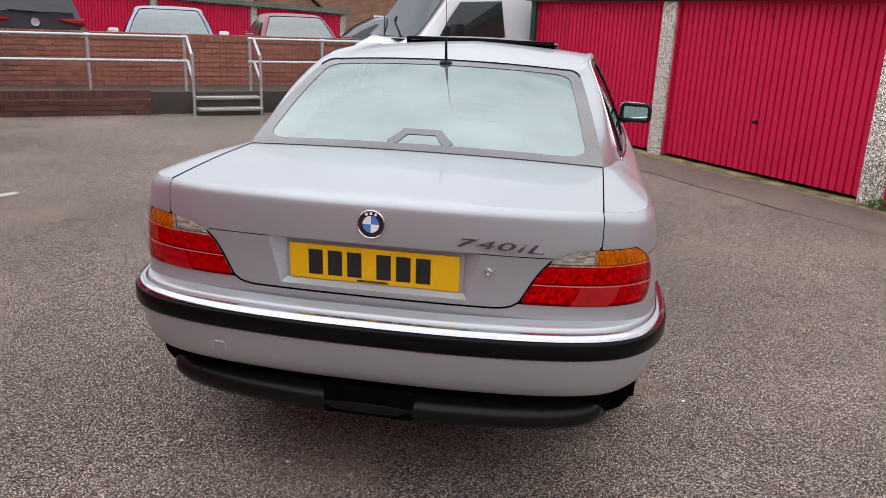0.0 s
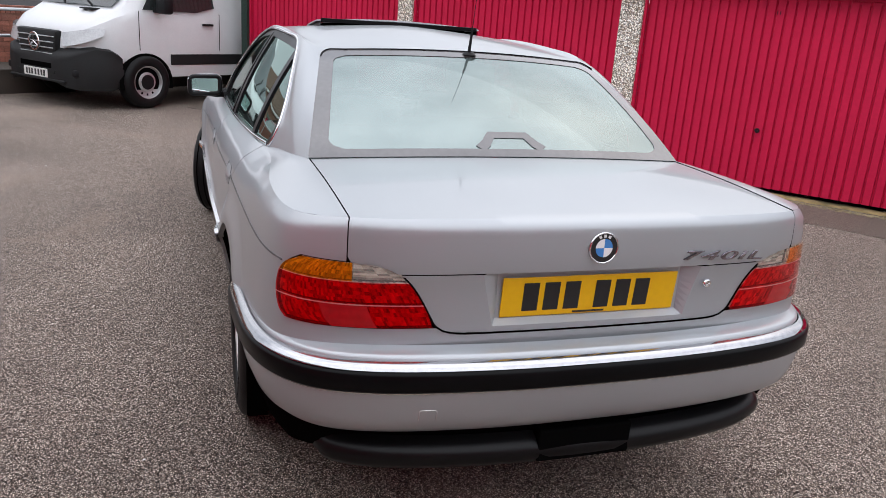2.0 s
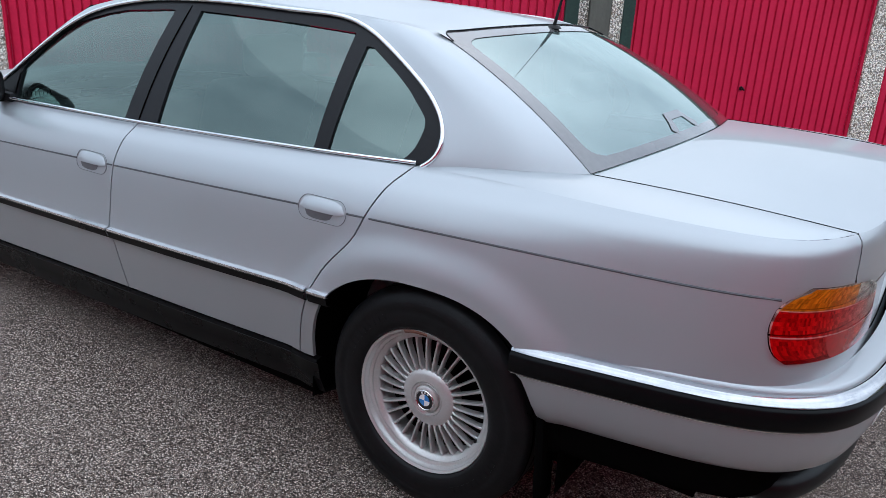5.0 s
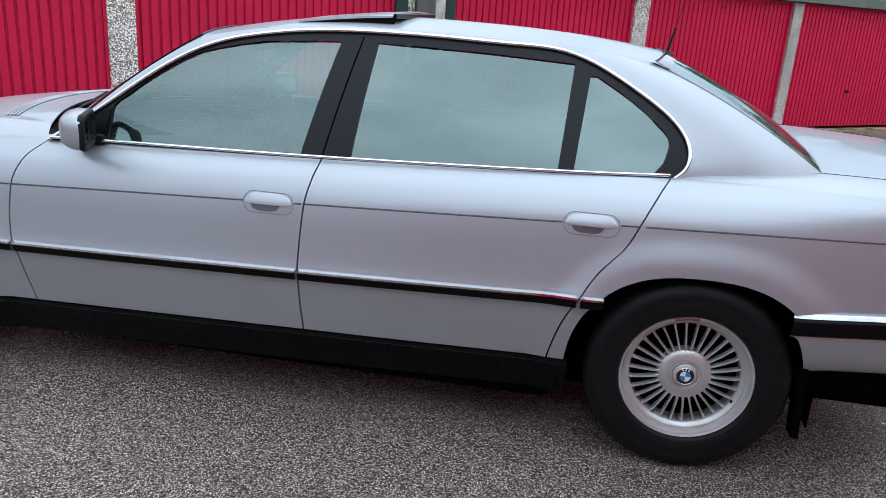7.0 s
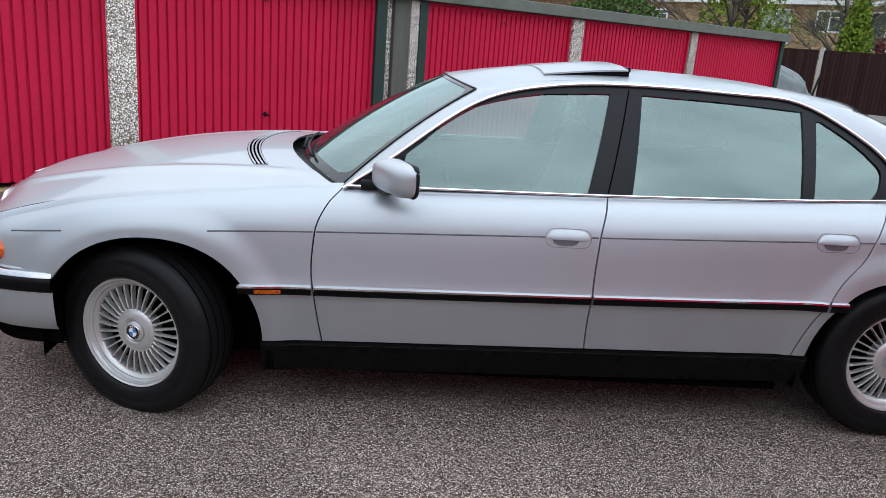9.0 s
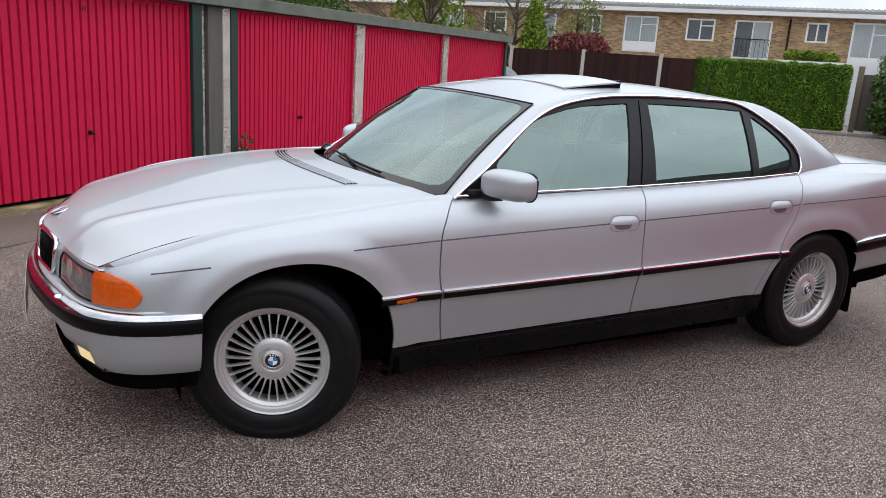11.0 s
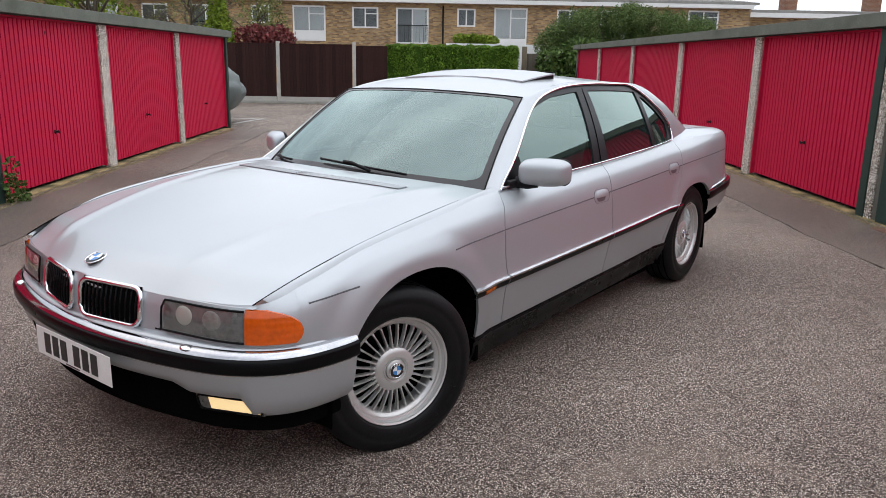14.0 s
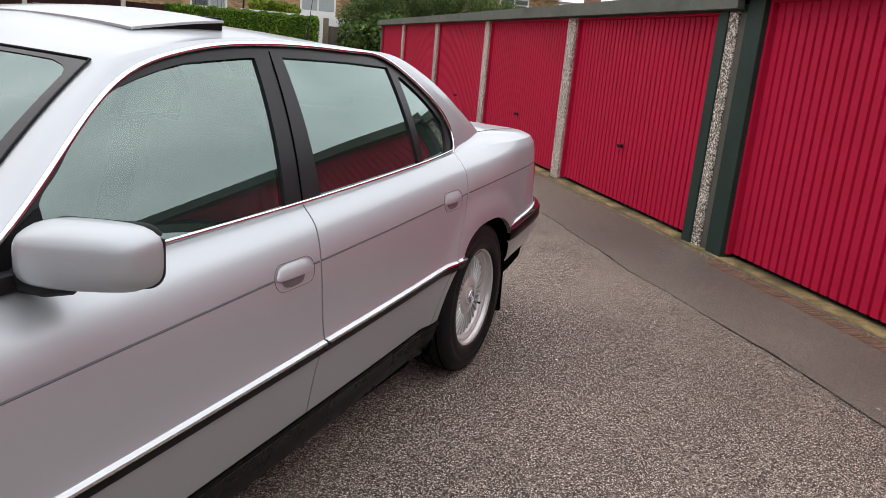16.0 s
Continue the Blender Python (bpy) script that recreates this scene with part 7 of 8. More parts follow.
def railing(label, posts, ends, slopes):
    rail = thing("handrail", YARD, label, "railing", "galvanised handrails")
    for d in posts:
        bm = bmesh.new()
        tube(bm, [(9.52, -d, 0.335), (9.52, -d, 1.13)], 0.024, 10)
        post = part("post", bm, STEEL, rail, smooth=True, angle=50)
        for z in (0.78, 1.13):
            bm = bmesh.new()
            tube(bm, [(9.52, -d - 0.035, z), (9.52, -d + 0.035, z)], 0.032, 10)
            part("clamp", bm, STEEL, post, smooth=True, angle=50)
    for z in (1.13, 0.78):
        bm = bmesh.new()
        tube(bm, [(9.52, -ends[0], z), (9.52, -ends[1], z)], 0.0235, 10)
        part("rail", bm, STEEL, rail, smooth=True, angle=50)
    for d in slopes:
        for z in (1.13, 0.78):
            bm = bmesh.new()
            tube(bm, [(9.52, -d, z), (9.17, -d, z - 0.24)], 0.0225, 10)
            part("sloped_rail", bm, STEEL, rail, smooth=True, angle=50)
        bm = bmesh.new()
        tube(bm, [(9.15, -d, 0.0), (9.15, -d, 0.90)], 0.024, 10)
        part("post", bm, STEEL, rail, smooth=True, angle=50)


railing("galvanised steel handrail beside the steps", (-3.3, -1.97, -0.64, 0.69), (-7.0, 0.70), (0.73,))
railing("galvanised steel handrail along the raised walkway", (1.68, 2.86, 4.1, 5.3), (1.67, 7.0), (1.74,))


# ---- parked van ----
VAN = mat("white van paint", (0.62, 0.63, 0.64), 0.4, var=0.04, coat=0.4)
VAN_GREY = mat("dark grey van plastic", (0.012, 0.0125, 0.013), 0.6, spec=0.25, var=0.15, bump=0.05)
CAR_GLASS = glassy("dark car window", (0.10, 0.12, 0.12), (0.03, 0.035, 0.035), 0.6)
van = thing("panel_van", yard(8.46, 3.93, 0, 90), "white panel van with dark grey plastic bumper", "van")


def loft(stations, n_top=6):
    """A body from stations of (x, foot, belt half-width, belt height, top half-width, top height)."""
    rows = []
    for x, foot_z, w, zb, wt, zt in stations:
        half = [(w - 0.03, foot_z), (w, foot_z + 0.12), (w, (foot_z + zb) / 2), (w, zb - 0.08), (w - 0.02, zb)]
        for k in range(1, n_top + 1):
            t = k / n_top
            half.append((w - 0.02 + (wt - w + 0.02) * t, zb + (zt - zb) * t))
        r = min(0.10, wt * 0.3)
        crown = [(wt - r * 0.3, zt + 0.02), (wt - r, zt + 0.04), (wt * 0.5, zt + 0.055), (0, zt + 0.06)]
        half += crown
        row = [Vector((x, y, z)) for y, z in half] + [Vector((x, -y, z)) for y, z in half[-2::-1]]
        rows.append(row)
    bm = bmesh.new()
    vs = patch(bm, rows)
    bm.faces.new(vs[0])
    bm.faces.new(vs[-1])
    bmesh.ops.recalc_face_normals(bm, faces=bm.faces)
    return bm


stations = [(0.82, 0.62, 0.46, 0.84, 0.42, 0.88), (0.76, 0.55, 0.72, 0.95, 0.64, 0.98), (0.60, 0.55, 0.89, 1.04, 0.80, 1.08), (0.36, 0.55, 0.965, 1.15, 0.87, 1.19), (0.22, 0.55, 0.985, 1.19, 0.89, 1.28),
            (-0.04, 0.55, 0.99, 1.22, 0.86, 1.58), (-0.39, 0.40, 0.99, 1.22, 0.80, 2.03), (-0.59, 0.40, 0.99, 1.22, 0.78, 2.24), (-1.04, 0.40, 0.99, 1.22, 0.80, 2.38), (-2.0, 0.40, 0.99, 1.22, 0.82, 2.45), (-4.6, 0.40, 0.99, 1.22, 0.82, 2.45)]
part("body", loft(stations), VAN, van, smooth=True, angle=32)
bm = bmesh.new()
patch(bm, [[Vector((x, y, z)) for y, z in ((-w, z0), (0, z0 + 0.008), (w, z0))] for x, w, z0 in ((0.32, 0.80, 1.255), (0.16, 0.80, 1.40), (-0.14, 0.76, 1.78), (-0.42, 0.72, 2.145))])
for v in bm.verts:
    v.co.x += 0.06 - 0.05 * abs(v.co.y)
    v.co.z += 0.015
part("windscreen", bm, CAR_GLASS, van, "dark windscreen", smooth=True)
bm = loft([(0.92, 0.32, 0.40, 0.54, 0.38, 0.58), (0.89, 0.26, 0.66, 0.58, 0.64, 0.63), (0.80, 0.24, 0.84, 0.64, 0.81, 0.70), (0.64, 0.24, 0.95, 0.68, 0.92, 0.75), (0.48, 0.24, 1.0, 0.66, 0.985, 0.73), (0.38, 0.28, 1.0, 0.62, 0.985, 0.68), (0.33, 0.34, 1.0, 0.58, 0.985, 0.64)], 3)
part("bumper", bm, VAN_GREY, van, "dark grey plastic bumper", smooth=True, angle=35)
part("intake", boxed(0.84, 0.9235, -0.36, 0.36, 0.475, 0.545, bevel=0.01), GAP, van, "black lower intake")
for y0 in (-0.79, 0.55):
    part("fog_recess", boxed(0.60, 0.865, y0, y0 + 0.24, 0.40, 0.49, bevel=0.02), BLACK, van, "black corner recess", smooth=True, angle=40)
part("lower_lip", boxed(0.78, 0.935, -0.62, 0.62, 0.315, 0.345, bevel=0.01), VAN_GREY, van, "grey lower lip")
bm = boxed(0.78, 0.895, -0.46, 0.46, 0.60, 0.95, bevel=0.04)
for v in bm.verts:
    v.co.y *= 0.82 + 0.18 * (v.co.z - 0.60) / 0.35
grille = part("grille", bm, VAN_GREY, van, "dark slatted grille", smooth=True, angle=40)
for k in range(4):
    part("slat", boxed(0.88, 0.908, -0.36 - 0.018 * k, 0.36 + 0.018 * k, 0.650 + 0.07 * k, 0.664 + 0.07 * k, bevel=0.004), STEEL, grille)
bm = bmesh.new()
lathe(bm, [(0.098, 0.0), (0.10, 0.012), (0.115, 0.012), (0.118, 0.0)], 28)
for ang in (90, 210, 330):
    a = radians(ang)
    tube(bm, [(0, 0.008, 0), (0.105 * math.cos(a), 0.008, 0.105 * math.sin(a))], 0.012, 6, r_end=0.004)
emblem = part("emblem", bm, CHROME, grille, "round chrome emblem", smooth=True, angle=40)
emblem.matrix_basis = pose(0.914, 0, 0.79, 0, 0, -90)
for sign in (1, -1):
    bm = bmesh.new()
    rows = []
    for k in range(9):
        u = k / 8
        a = radians(8 + 74 * u)
        x, y = 0.48 + 0.375 * math.cos(a) ** 0.8, 0.40 + 0.575 * math.sin(a) ** 0.9
        lo, hi = 0.765 + 0.16 * u**1.5, 0.925 + 0.115 * u - 0.03 * u**4
        rows.append([Vector((x + 0.012 - 0.035 * v, sign * (y + 0.010 - 0.03 * v), lo + (hi - lo) * v)) for v in (0, 0.33, 0.66, 1)])
    patch(bm, rows)
    bmesh.ops.recalc_face_normals(bm, faces=bm.faces)
    part("headlamp", bm, mat("pale lamp cover", (0.42, 0.43, 0.44), 0.12, var=0.22, scale=9, coat=1.0) if sign > 0 else bpy.data.materials["pale lamp cover"], van, "clear headlamp", smooth=True)
    side_y = sign * 0.995
    bm = bmesh.new()
    pts = [(0.02, 1.26), (-0.18, 1.56), (-0.38, 1.80), (-1.10, 1.84), (-1.14, 1.32), (-0.82, 1.25)]
    lean = lambda z: (0.99 - (z - 1.22) * 0.17) * sign
    vs = [bm.verts.new((x, lean(z) + sign * 0.012, z)) for x, z in pts]
    f = bm.faces.new(vs)
    bmesh.ops.triangulate(bm, faces=[f])
    bmesh.ops.recalc_face_normals(bm, faces=bm.faces)
    part("door_window", bm, CAR_GLASS, van, "dark cab door window")
    bm = boxed(-4.4, -0.385, *sorted((side_y, side_y + sign * 0.012)), 0.56, 0.70, bevel=0.005)
    part("side_strip", bm, VAN_GREY, van, "black side moulding")
    bm = boxed(-0.28, -0.12, *sorted((sign * 1.06, sign * 1.25)), 1.22, 1.50, bevel=0.04)
    box(bm, -0.22, -0.16, *sorted((sign * 0.96, sign * 1.08)), 1.23, 1.30)
    part("door_mirror", bm, BLACK, van, "black door mirror", smooth=True, angle=40)
    bm = boxed(-1.10, -0.92, *sorted((side_y, side_y + sign * 0.03)), 1.08, 1.11, bevel=0.008)
    part("door_handle", bm, BLACK, van)
    for x in (0.08, -1.22):
        bm = boxed(x - 0.004, x + 0.004, *sorted((side_y, side_y + sign * 0.0025)), 0.75, 1.24)
        part("shut_line", bm, GAP, van)
    for wx in (0.0, -3.6):
        wheel_v = thing("wheel")
        wheel_v.parent = van
        wheel_v.matrix_basis = pose(wx, sign * 0.935, 0.345, 0, 0, 0 if sign > 0 else 180)
        tagged(wheel_v, "black tyre on grey steel wheel")
        bm = bmesh.new()
        lathe(bm, [(0.20, -0.09), (0.30, -0.11), (0.338, -0.08), (0.345, 0.0), (0.338, 0.08), (0.30, 0.112), (0.215, 0.10), (0.20, 0.08)], 40)
        part("tyre", bm, TYRE, wheel_v, smooth=True, angle=50)
        bm = bmesh.new()
        lathe(bm, [(0.205, 0.085), (0.212, 0.10), (0.20, 0.096), (0.185, 0.06), (0.14, 0.05), (0.12, 0.075), (0.09, 0.08)], 40)
        part("rim", bm, STEEL, wheel_v, smooth=True, angle=40)
        bm = bmesh.new()
        lathe(bm, [(0.0, 0.088), (0.095, 0.085), (0.10, 0.07)], 30)
        part("hub_cap", bm, BLACK, wheel_v, smooth=True, angle=40)
        for k in range(12):
            bm = bmesh.new()
            a = math.tau * k / 12
            box(bm, -0.014, 0.014, 0.058, 0.062, -0.012, 0.012)
            bmesh.ops.rotate(bm, verts=bm.verts, matrix=Matrix.Rotation(-a, 3, "Y"))
            bmesh.ops.translate(bm, verts=bm.verts, vec=(0.163 * math.cos(a), 0, 0.163 * math.sin(a)))
            part("wheel_slot", bm, GAP, wheel_v)
        bm = bmesh.new()
        rows = []
        for k in range(25):
            a = math.pi * k / 24
            r = 0.40
            rows.append([Vector((wx + r * math.cos(a), side_y * 1.004, 0.345 + r * math.sin(a) * 0.92)), Vector((wx + r * math.cos(a), sign * 0.70, 0.345 + r * math.sin(a) * 0.92))])
        patch(bm, rows)
        # flat near-black face stands for the shade inside the arch
        vs = [bm.verts.new((q[0].x, side_y + sign * 0.004, q[0].z)) for q in rows]
        bm.faces.new(vs + [bm.verts.new((wx - 0.40, side_y + sign * 0.004, 0.25)), bm.verts.new((wx + 0.40, side_y + sign * 0.004, 0.25))])
        part("wheel_arch", bm, GAP, van)
for y0, y1 in ((0.45, -0.28), (-0.15, -0.75)):
    bm = bmesh.new()
    tube(bm, [(0.37, y0, 1.275), (0.17, y1 * 0.8, 1.49), (0.11, y1, 1.56)], 0.014, 6)
    part("wiper", bm, BLACK, van, smooth=True)
bm = boxed(0.34, 0.48, 0.34, 0.60, 1.222, 1.243, bevel=0.004)
part("bonnet_vent", bm, VAN_GREY, van)
bm = boxed(0.905, 0.938, -0.26, 0.26, 0.355, 0.462, bevel=0.003)
vp = part("number_plate", bm, PLATE_W, van, "white number plate with dark bars")
for y in (-0.19, -0.13, -0.07, 0.01, 0.08, 0.15, 0.21):
    part("plate_bar", boxed(0.938, 0.9395, y - 0.02, y + 0.02, 0.373, 0.445), INK, vp)


# ---- cars on the upper parking area ----
def parked_car(m, paint, glass, label, tall=1.46, estate=False, caps=None):
    """A small modern car seen mostly by its upper half; its nose is at +x."""
    c = thing("parked_car", m, label, "car", "cars on the upper parking")
    w = 0.88
    tail = [(-2.05, 0.45, w - 0.10, 0.90, 0.52, tall - 0.42 if not estate else tall - 0.30), (-1.95, 0.30, w, 0.95, 0.56, tall - 0.14 if estate else tall - 0.34), (-1.55, 0.25, w, 0.95, 0.60, tall - 0.09 if estate else tall - 0.18)]
    st = tail + [(-1.0, 0.25, w, 0.95, 0.62, tall - 0.07), (-0.2, 0.25, w, 0.94, 0.63, tall - 0.06), (0.25, 0.25, w, 0.93, 0.62, tall - 0.12), (0.62, 0.25, w, 0.92, 0.71, tall - 0.30), (1.02, 0.25, w, 0.90, 0.83, 0.94), (1.5, 0.25, w, 0.84, 0.72, 0.86), (1.85, 0.25, w - 0.06, 0.74, 0.64, 0.76), (2.02, 0.35, w - 0.22, 0.62, 0.50, 0.64)]
    part("body", loft(st), paint, c, smooth=True, angle=30)
    bm = bmesh.new()
    patch(bm, [[Vector((x, y * q, z)) for q in (-1, -0.5, 0, 0.5, 1)] for x, y, z in ((1.06, 0.73, 0.985), (0.86, 0.675, 0.66 + tall * 0.305), (0.64, 0.615, tall - 0.265), (0.30, 0.53, tall - 0.095))])
    for v in bm.verts:
        v.co += Vector((0.03 - 0.05 * v.co.y**2, 0, 0.022))
    part("windscreen", bm, glass, c, "car windscreen", smooth=True)
    edge = [Vector((1.06, -0.73, 0.985)), Vector((0.64, -0.615, tall - 0.265)), Vector((0.32, -0.53, tall - 0.105)), Vector((0.29, -0.46, tall - 0.09)), Vector((0.29, 0.46, tall - 0.09)), Vector((0.32, 0.53, tall - 0.105)), Vector((0.64, 0.615, tall - 0.265)), Vector((1.06, 0.73, 0.985)), Vector((1.08, 0.0, 0.985))]
    bm = bmesh.new()
    tube(bm, [p + Vector((0.035 - 0.05 * p.y**2, 0, 0.024)) for p in edge], 0.010, 6, close=True)
    part("screen_seal", bm, BLACK, c, "black windscreen seal", smooth=True)
    bm = bmesh.new()
    rz = (tall - 0.36, tall - 0.10) if not estate else (tall - 0.44, tall - 0.10)
    patch(bm, [[Vector((x, y * q, z)) for q in (-1, 0, 1)] for x, y, z in ((-2.08 if estate else -2.02, 0.56, rz[0]), (-1.66 if not estate else -1.98, 0.52, rz[1]))])
    for v in bm.verts:
        v.co += Vector((-0.035, 0, 0.045))
    part("rear_window", bm, CAR_GLASS, c, smooth=True)
    for sign in (1, -1):
        bm = bmesh.new()
        lean = lambda z: sign * (w - 0.015 - (z - 0.94) * (0.25 / (tall - 1.0)) + 0.010)
        vs = [bm.verts.new((x, lean(z), z)) for x, z in ((0.84, 0.975), (0.52, tall - 0.36), (0.20, tall - 0.20), (-1.25, tall - 0.17), (-1.60, tall - 0.32), (-1.52, 0.98))]
        f = bm.faces.new(vs)
        bmesh.ops.triangulate(bm, faces=[f])
        bmesh.ops.recalc_face_normals(bm, faces=bm.faces)
        part("side_window", bm, DARK_EDGE, c, "dark side window")
        bm = boxed(0.62, 0.80, *sorted((sign * 0.90, sign * 1.08)), 1.00, 1.14, bevel=0.03)
        part("door_mirror", bm, caps or paint, c, smooth=True, angle=40)
        lamp_y, lamp_z = ((0.36, 0.72), (tall - 0.60, tall - 0.49)) if estate else ((0.46, 0.87), (0.93, 1.11))
        bm = boxed(-2.09, -1.80, *sorted((sign * lamp_y[0], sign * lamp_y[1])), *lamp_z, bevel=0.012)
        for v in bm.verts:
            # the lamp narrows to a point towards the middle
            k = (abs(v.co.y) - lamp_y[0]) / (lamp_y[1] - lamp_y[0])
            v.co.z = lamp_z[1] - (lamp_z[1] - v.co.z) * (0.35 + 0.75 * k)
        part("tail_lamp", bm, CAR_RED, c, "red tail lamp", smooth=True, angle=40)
        part("headlamp", boxed(1.80, 1.93, *sorted((sign * 0.45, sign * 0.76)), 0.64, 0.74, bevel=0.015), bpy.data.materials["pale lamp cover"], c)
        for wx in (-1.3, 1.3):
            bm = bmesh.new()
            lathe(bm, [(0.0, 0.08), (0.20, 0.09), (0.30, 0.10), (0.32, 0.05), (0.32, -0.09), (0.0, -0.1)], 26)
            ob = part("wheel", bm, TYRE, c, smooth=True, angle=40)
            ob.matrix_basis = pose(wx, sign * 0.80, 0.32, 0, 0, 0 if sign > 0 else 180)
    if estate:
        bm = bmesh.new()
        lathe(bm, [(0.0, 0.004), (0.052, 0.004), (0.056, 0.012), (0.064, 0.012), (0.066, 0.0)], 24)
        badge = part("emblem", bm, CHROME, c, "round chrome emblem", smooth=True, angle=40)
        badge.matrix_basis = pose(-2.06, 0, tall - 0.55, 0, 0, 90)
        bm = bmesh.new()
        tube(bm, [(-2.13, -0.05, tall - 0.40), (-2.12, 0.38, tall - 0.38)], 0.010, 6)
        part("rear_wiper", bm, BLACK, c, smooth=True)
    for y0, y1 in ((0.4, -0.15), (-0.1, -0.6)):
        bm = bmesh.new()
        tube(bm, [(1.08, y0, 1.02), (0.98, y1, 1.07)], 0.008, 5)
        part("wiper", bm, BLACK, c)
    return c


def car_paint(name, col):
    return mat(name, col, 0.35, metal=0.2, var=0.04, coat=0.3)


SCREEN_PALE = glassy("pale green-tinted windscreen", (0.40, 0.47, 0.47), (0.25, 0.30, 0.30), 0.45, ior=1.9)
CAR_RED = lens("red car lamp", (0.30, 0.006, 0.014), 0.15, 12)
parked_car(yard(13.4, -1.52, -0.04, 8), car_paint("black car paint", (0.04, 0.042, 0.048)), CAR_GLASS, "black sport utility car parked tail towards the wall", 1.84, estate=True)
parked_car(yard(13.6, 1.15, 0.02, 171), car_paint("pale blue car paint", (0.23, 0.255, 0.35)), SCREEN_PALE, "pale blue car parked nose to the wall", 1.57, caps=WHITE)
parked_car(yard(13.9, 3.75, -0.01, 171), car_paint("dark red car paint", (0.20, 0.016, 0.028)), SCREEN_PALE, "dark red car parked nose to the wall", 1.56)
parked_car(yard(13.7, 5.95, 0.02, 55), car_paint("grey car paint", (0.16, 0.18, 0.20)), SCREEN_PALE, "grey hatchback parked at an angle", 1.58)

# further row of red garages beyond the upper parking
far_row = thing("garage_row", YARD @ pose(22.0, 0.0, 0.06, 2.2, 0, 0), "distant row of red garages under a grey roof edge", "garage", "garage rows")
part("back_wall", boxed(0.05, 5.0, -8.0, 16.0, 0, 1.86), CONCRETE, far_row)
part("roof", boxed(-0.15, 5.1, -8.1, 16.1, 1.87, 2.02), FASCIA, far_row)
for k in range(8):
    y0 = -7.85 + k * 2.95
    ob = part("door_sheet", door_mesh(2.7, 1.80), RED, far_row, "red ribbed garage door")
    ob.matrix_basis = pose(0.0, y0 + 1.4, 0.03, 0, 0, 90)
    part("pillar", boxed(-0.04, 0.06, y0 - 0.15, y0 + 0.03, 0, 1.87), PEBBLE, far_row)


# ---- houses ----
# the room's dimness, put into the colour of a flat sheet
ROOM = mat("painted dimness of a room", (0.10, 0.11, 0.115), 0.9, var=0.6, scale=1.5)


def terrace(m, length, label, brick, units, eave=4.85, roof_mat=ROOF, pitch=0.9, board=0.24):
    """A long two-storey terrace; its face is its own +x side, y along it."""
    h = thing("terraced_house", m, label, "house", "houses round the yard")
    part("wall", boxed(-8, 0, 0, length, 0, eave), brick, h)
    bm = bmesh.new()
    prof = [(0.45, eave - 0.02), (0.45, eave + 0.10), (-4.0, eave + pitch), (-8.4, eave + 0.10), (-8.4, eave - 0.02)]
    a = [bm.verts.new((x, -0.3, z)) for x, z in prof]
    b = [bm.verts.new((x, length + 0.3, z)) for x, z in prof]
    for k in range(5):
        bm.faces.new((a[k], a[(k + 1) % 5], b[(k + 1) % 5], b[k]))
    bm.faces.new(a[::-1])
    bm.faces.new(b)
    bmesh.ops.recalc_face_normals(bm, faces=bm.faces)
    roof_ob = part("roof", bm, roof_mat, h)
    n = int(length / 0.30)
    for k in range(n):
        y = k * 0.30
        bm = bmesh.new()
        tube(bm, [(0.46, y, eave + 0.115), (-4.0, y, eave + pitch + 0.015)], 0.03, 5)
        if k == 0:
            first = part("roof_rib", bm, roof_mat, roof_ob)
        else:
            bm.free()
            part("roof_rib", first.data, roof_mat, roof_ob).matrix_basis = pose(0, y, 0)
    part("fascia", boxed(0.0, 0.47, 0, length, eave - board, eave - 0.03), WHITE, h, "white eaves board")
    for kind, y, w, z0, z1 in units:
        win = part("window", boxed(-0.05, 0.03, y - w / 2 - 0.06, y + w / 2 + 0.06, z0 - 0.06, z1 + 0.06, bevel=0.01), WHITE, h, "white framed window")
        if kind == "panel":
            part("apron_panel", boxed(0.03, 0.05, y - w / 2, y + w / 2, z0, z0 + 0.42), WHITE, win)
            z0 += 0.50
        cols = {"panel": 2, "window": 2, "door": 2, "small": 2}[kind]
        for c in range(cols):
            ya, yb = y - w / 2 + w * c / cols + 0.04, y - w / 2 + w * (c + 1) / cols - 0.04
            split = kind in ("window", "panel") and c == 1
            spans = [(z0 + 0.03, z0 + (z1 - z0) * 0.68), (z0 + (z1 - z0) * 0.68 + 0.06, z1 - 0.03)] if split else [(z0 + 0.03, z1 - 0.03)]
            for a0, a1 in spans:
                part("pane", boxed(0.03, 0.036, ya, yb, a0, a1), HOUSE_GLASS, win)
                if kind in ("panel",) or (kind == "door" and c == 1):
                    part("curtain", boxed(0.031, 0.034, ya + 0.02, yb - (0.1 if kind == "door" else 0.02), a0 + 0.02, a1 - 0.02), CURTAIN, win)
                else:
                    part("dark_room", boxed(0.029, 0.0335, ya, yb, a0, a1), ROOM, win)
        if kind == "door":
            for q in range(9):
                part("baluster", boxed(0.10, 0.115, y - w / 2 + w * q / 8 - 0.008, y - w / 2 + w * q / 8 + 0.008, z0, z0 + 0.95), BLACK, win)
            part("baluster", boxed(0.095, 0.12, y - w / 2 - 0.02, y + w / 2 + 0.02, z0 + 0.94, z0 + 0.98), BLACK, win)
    return h


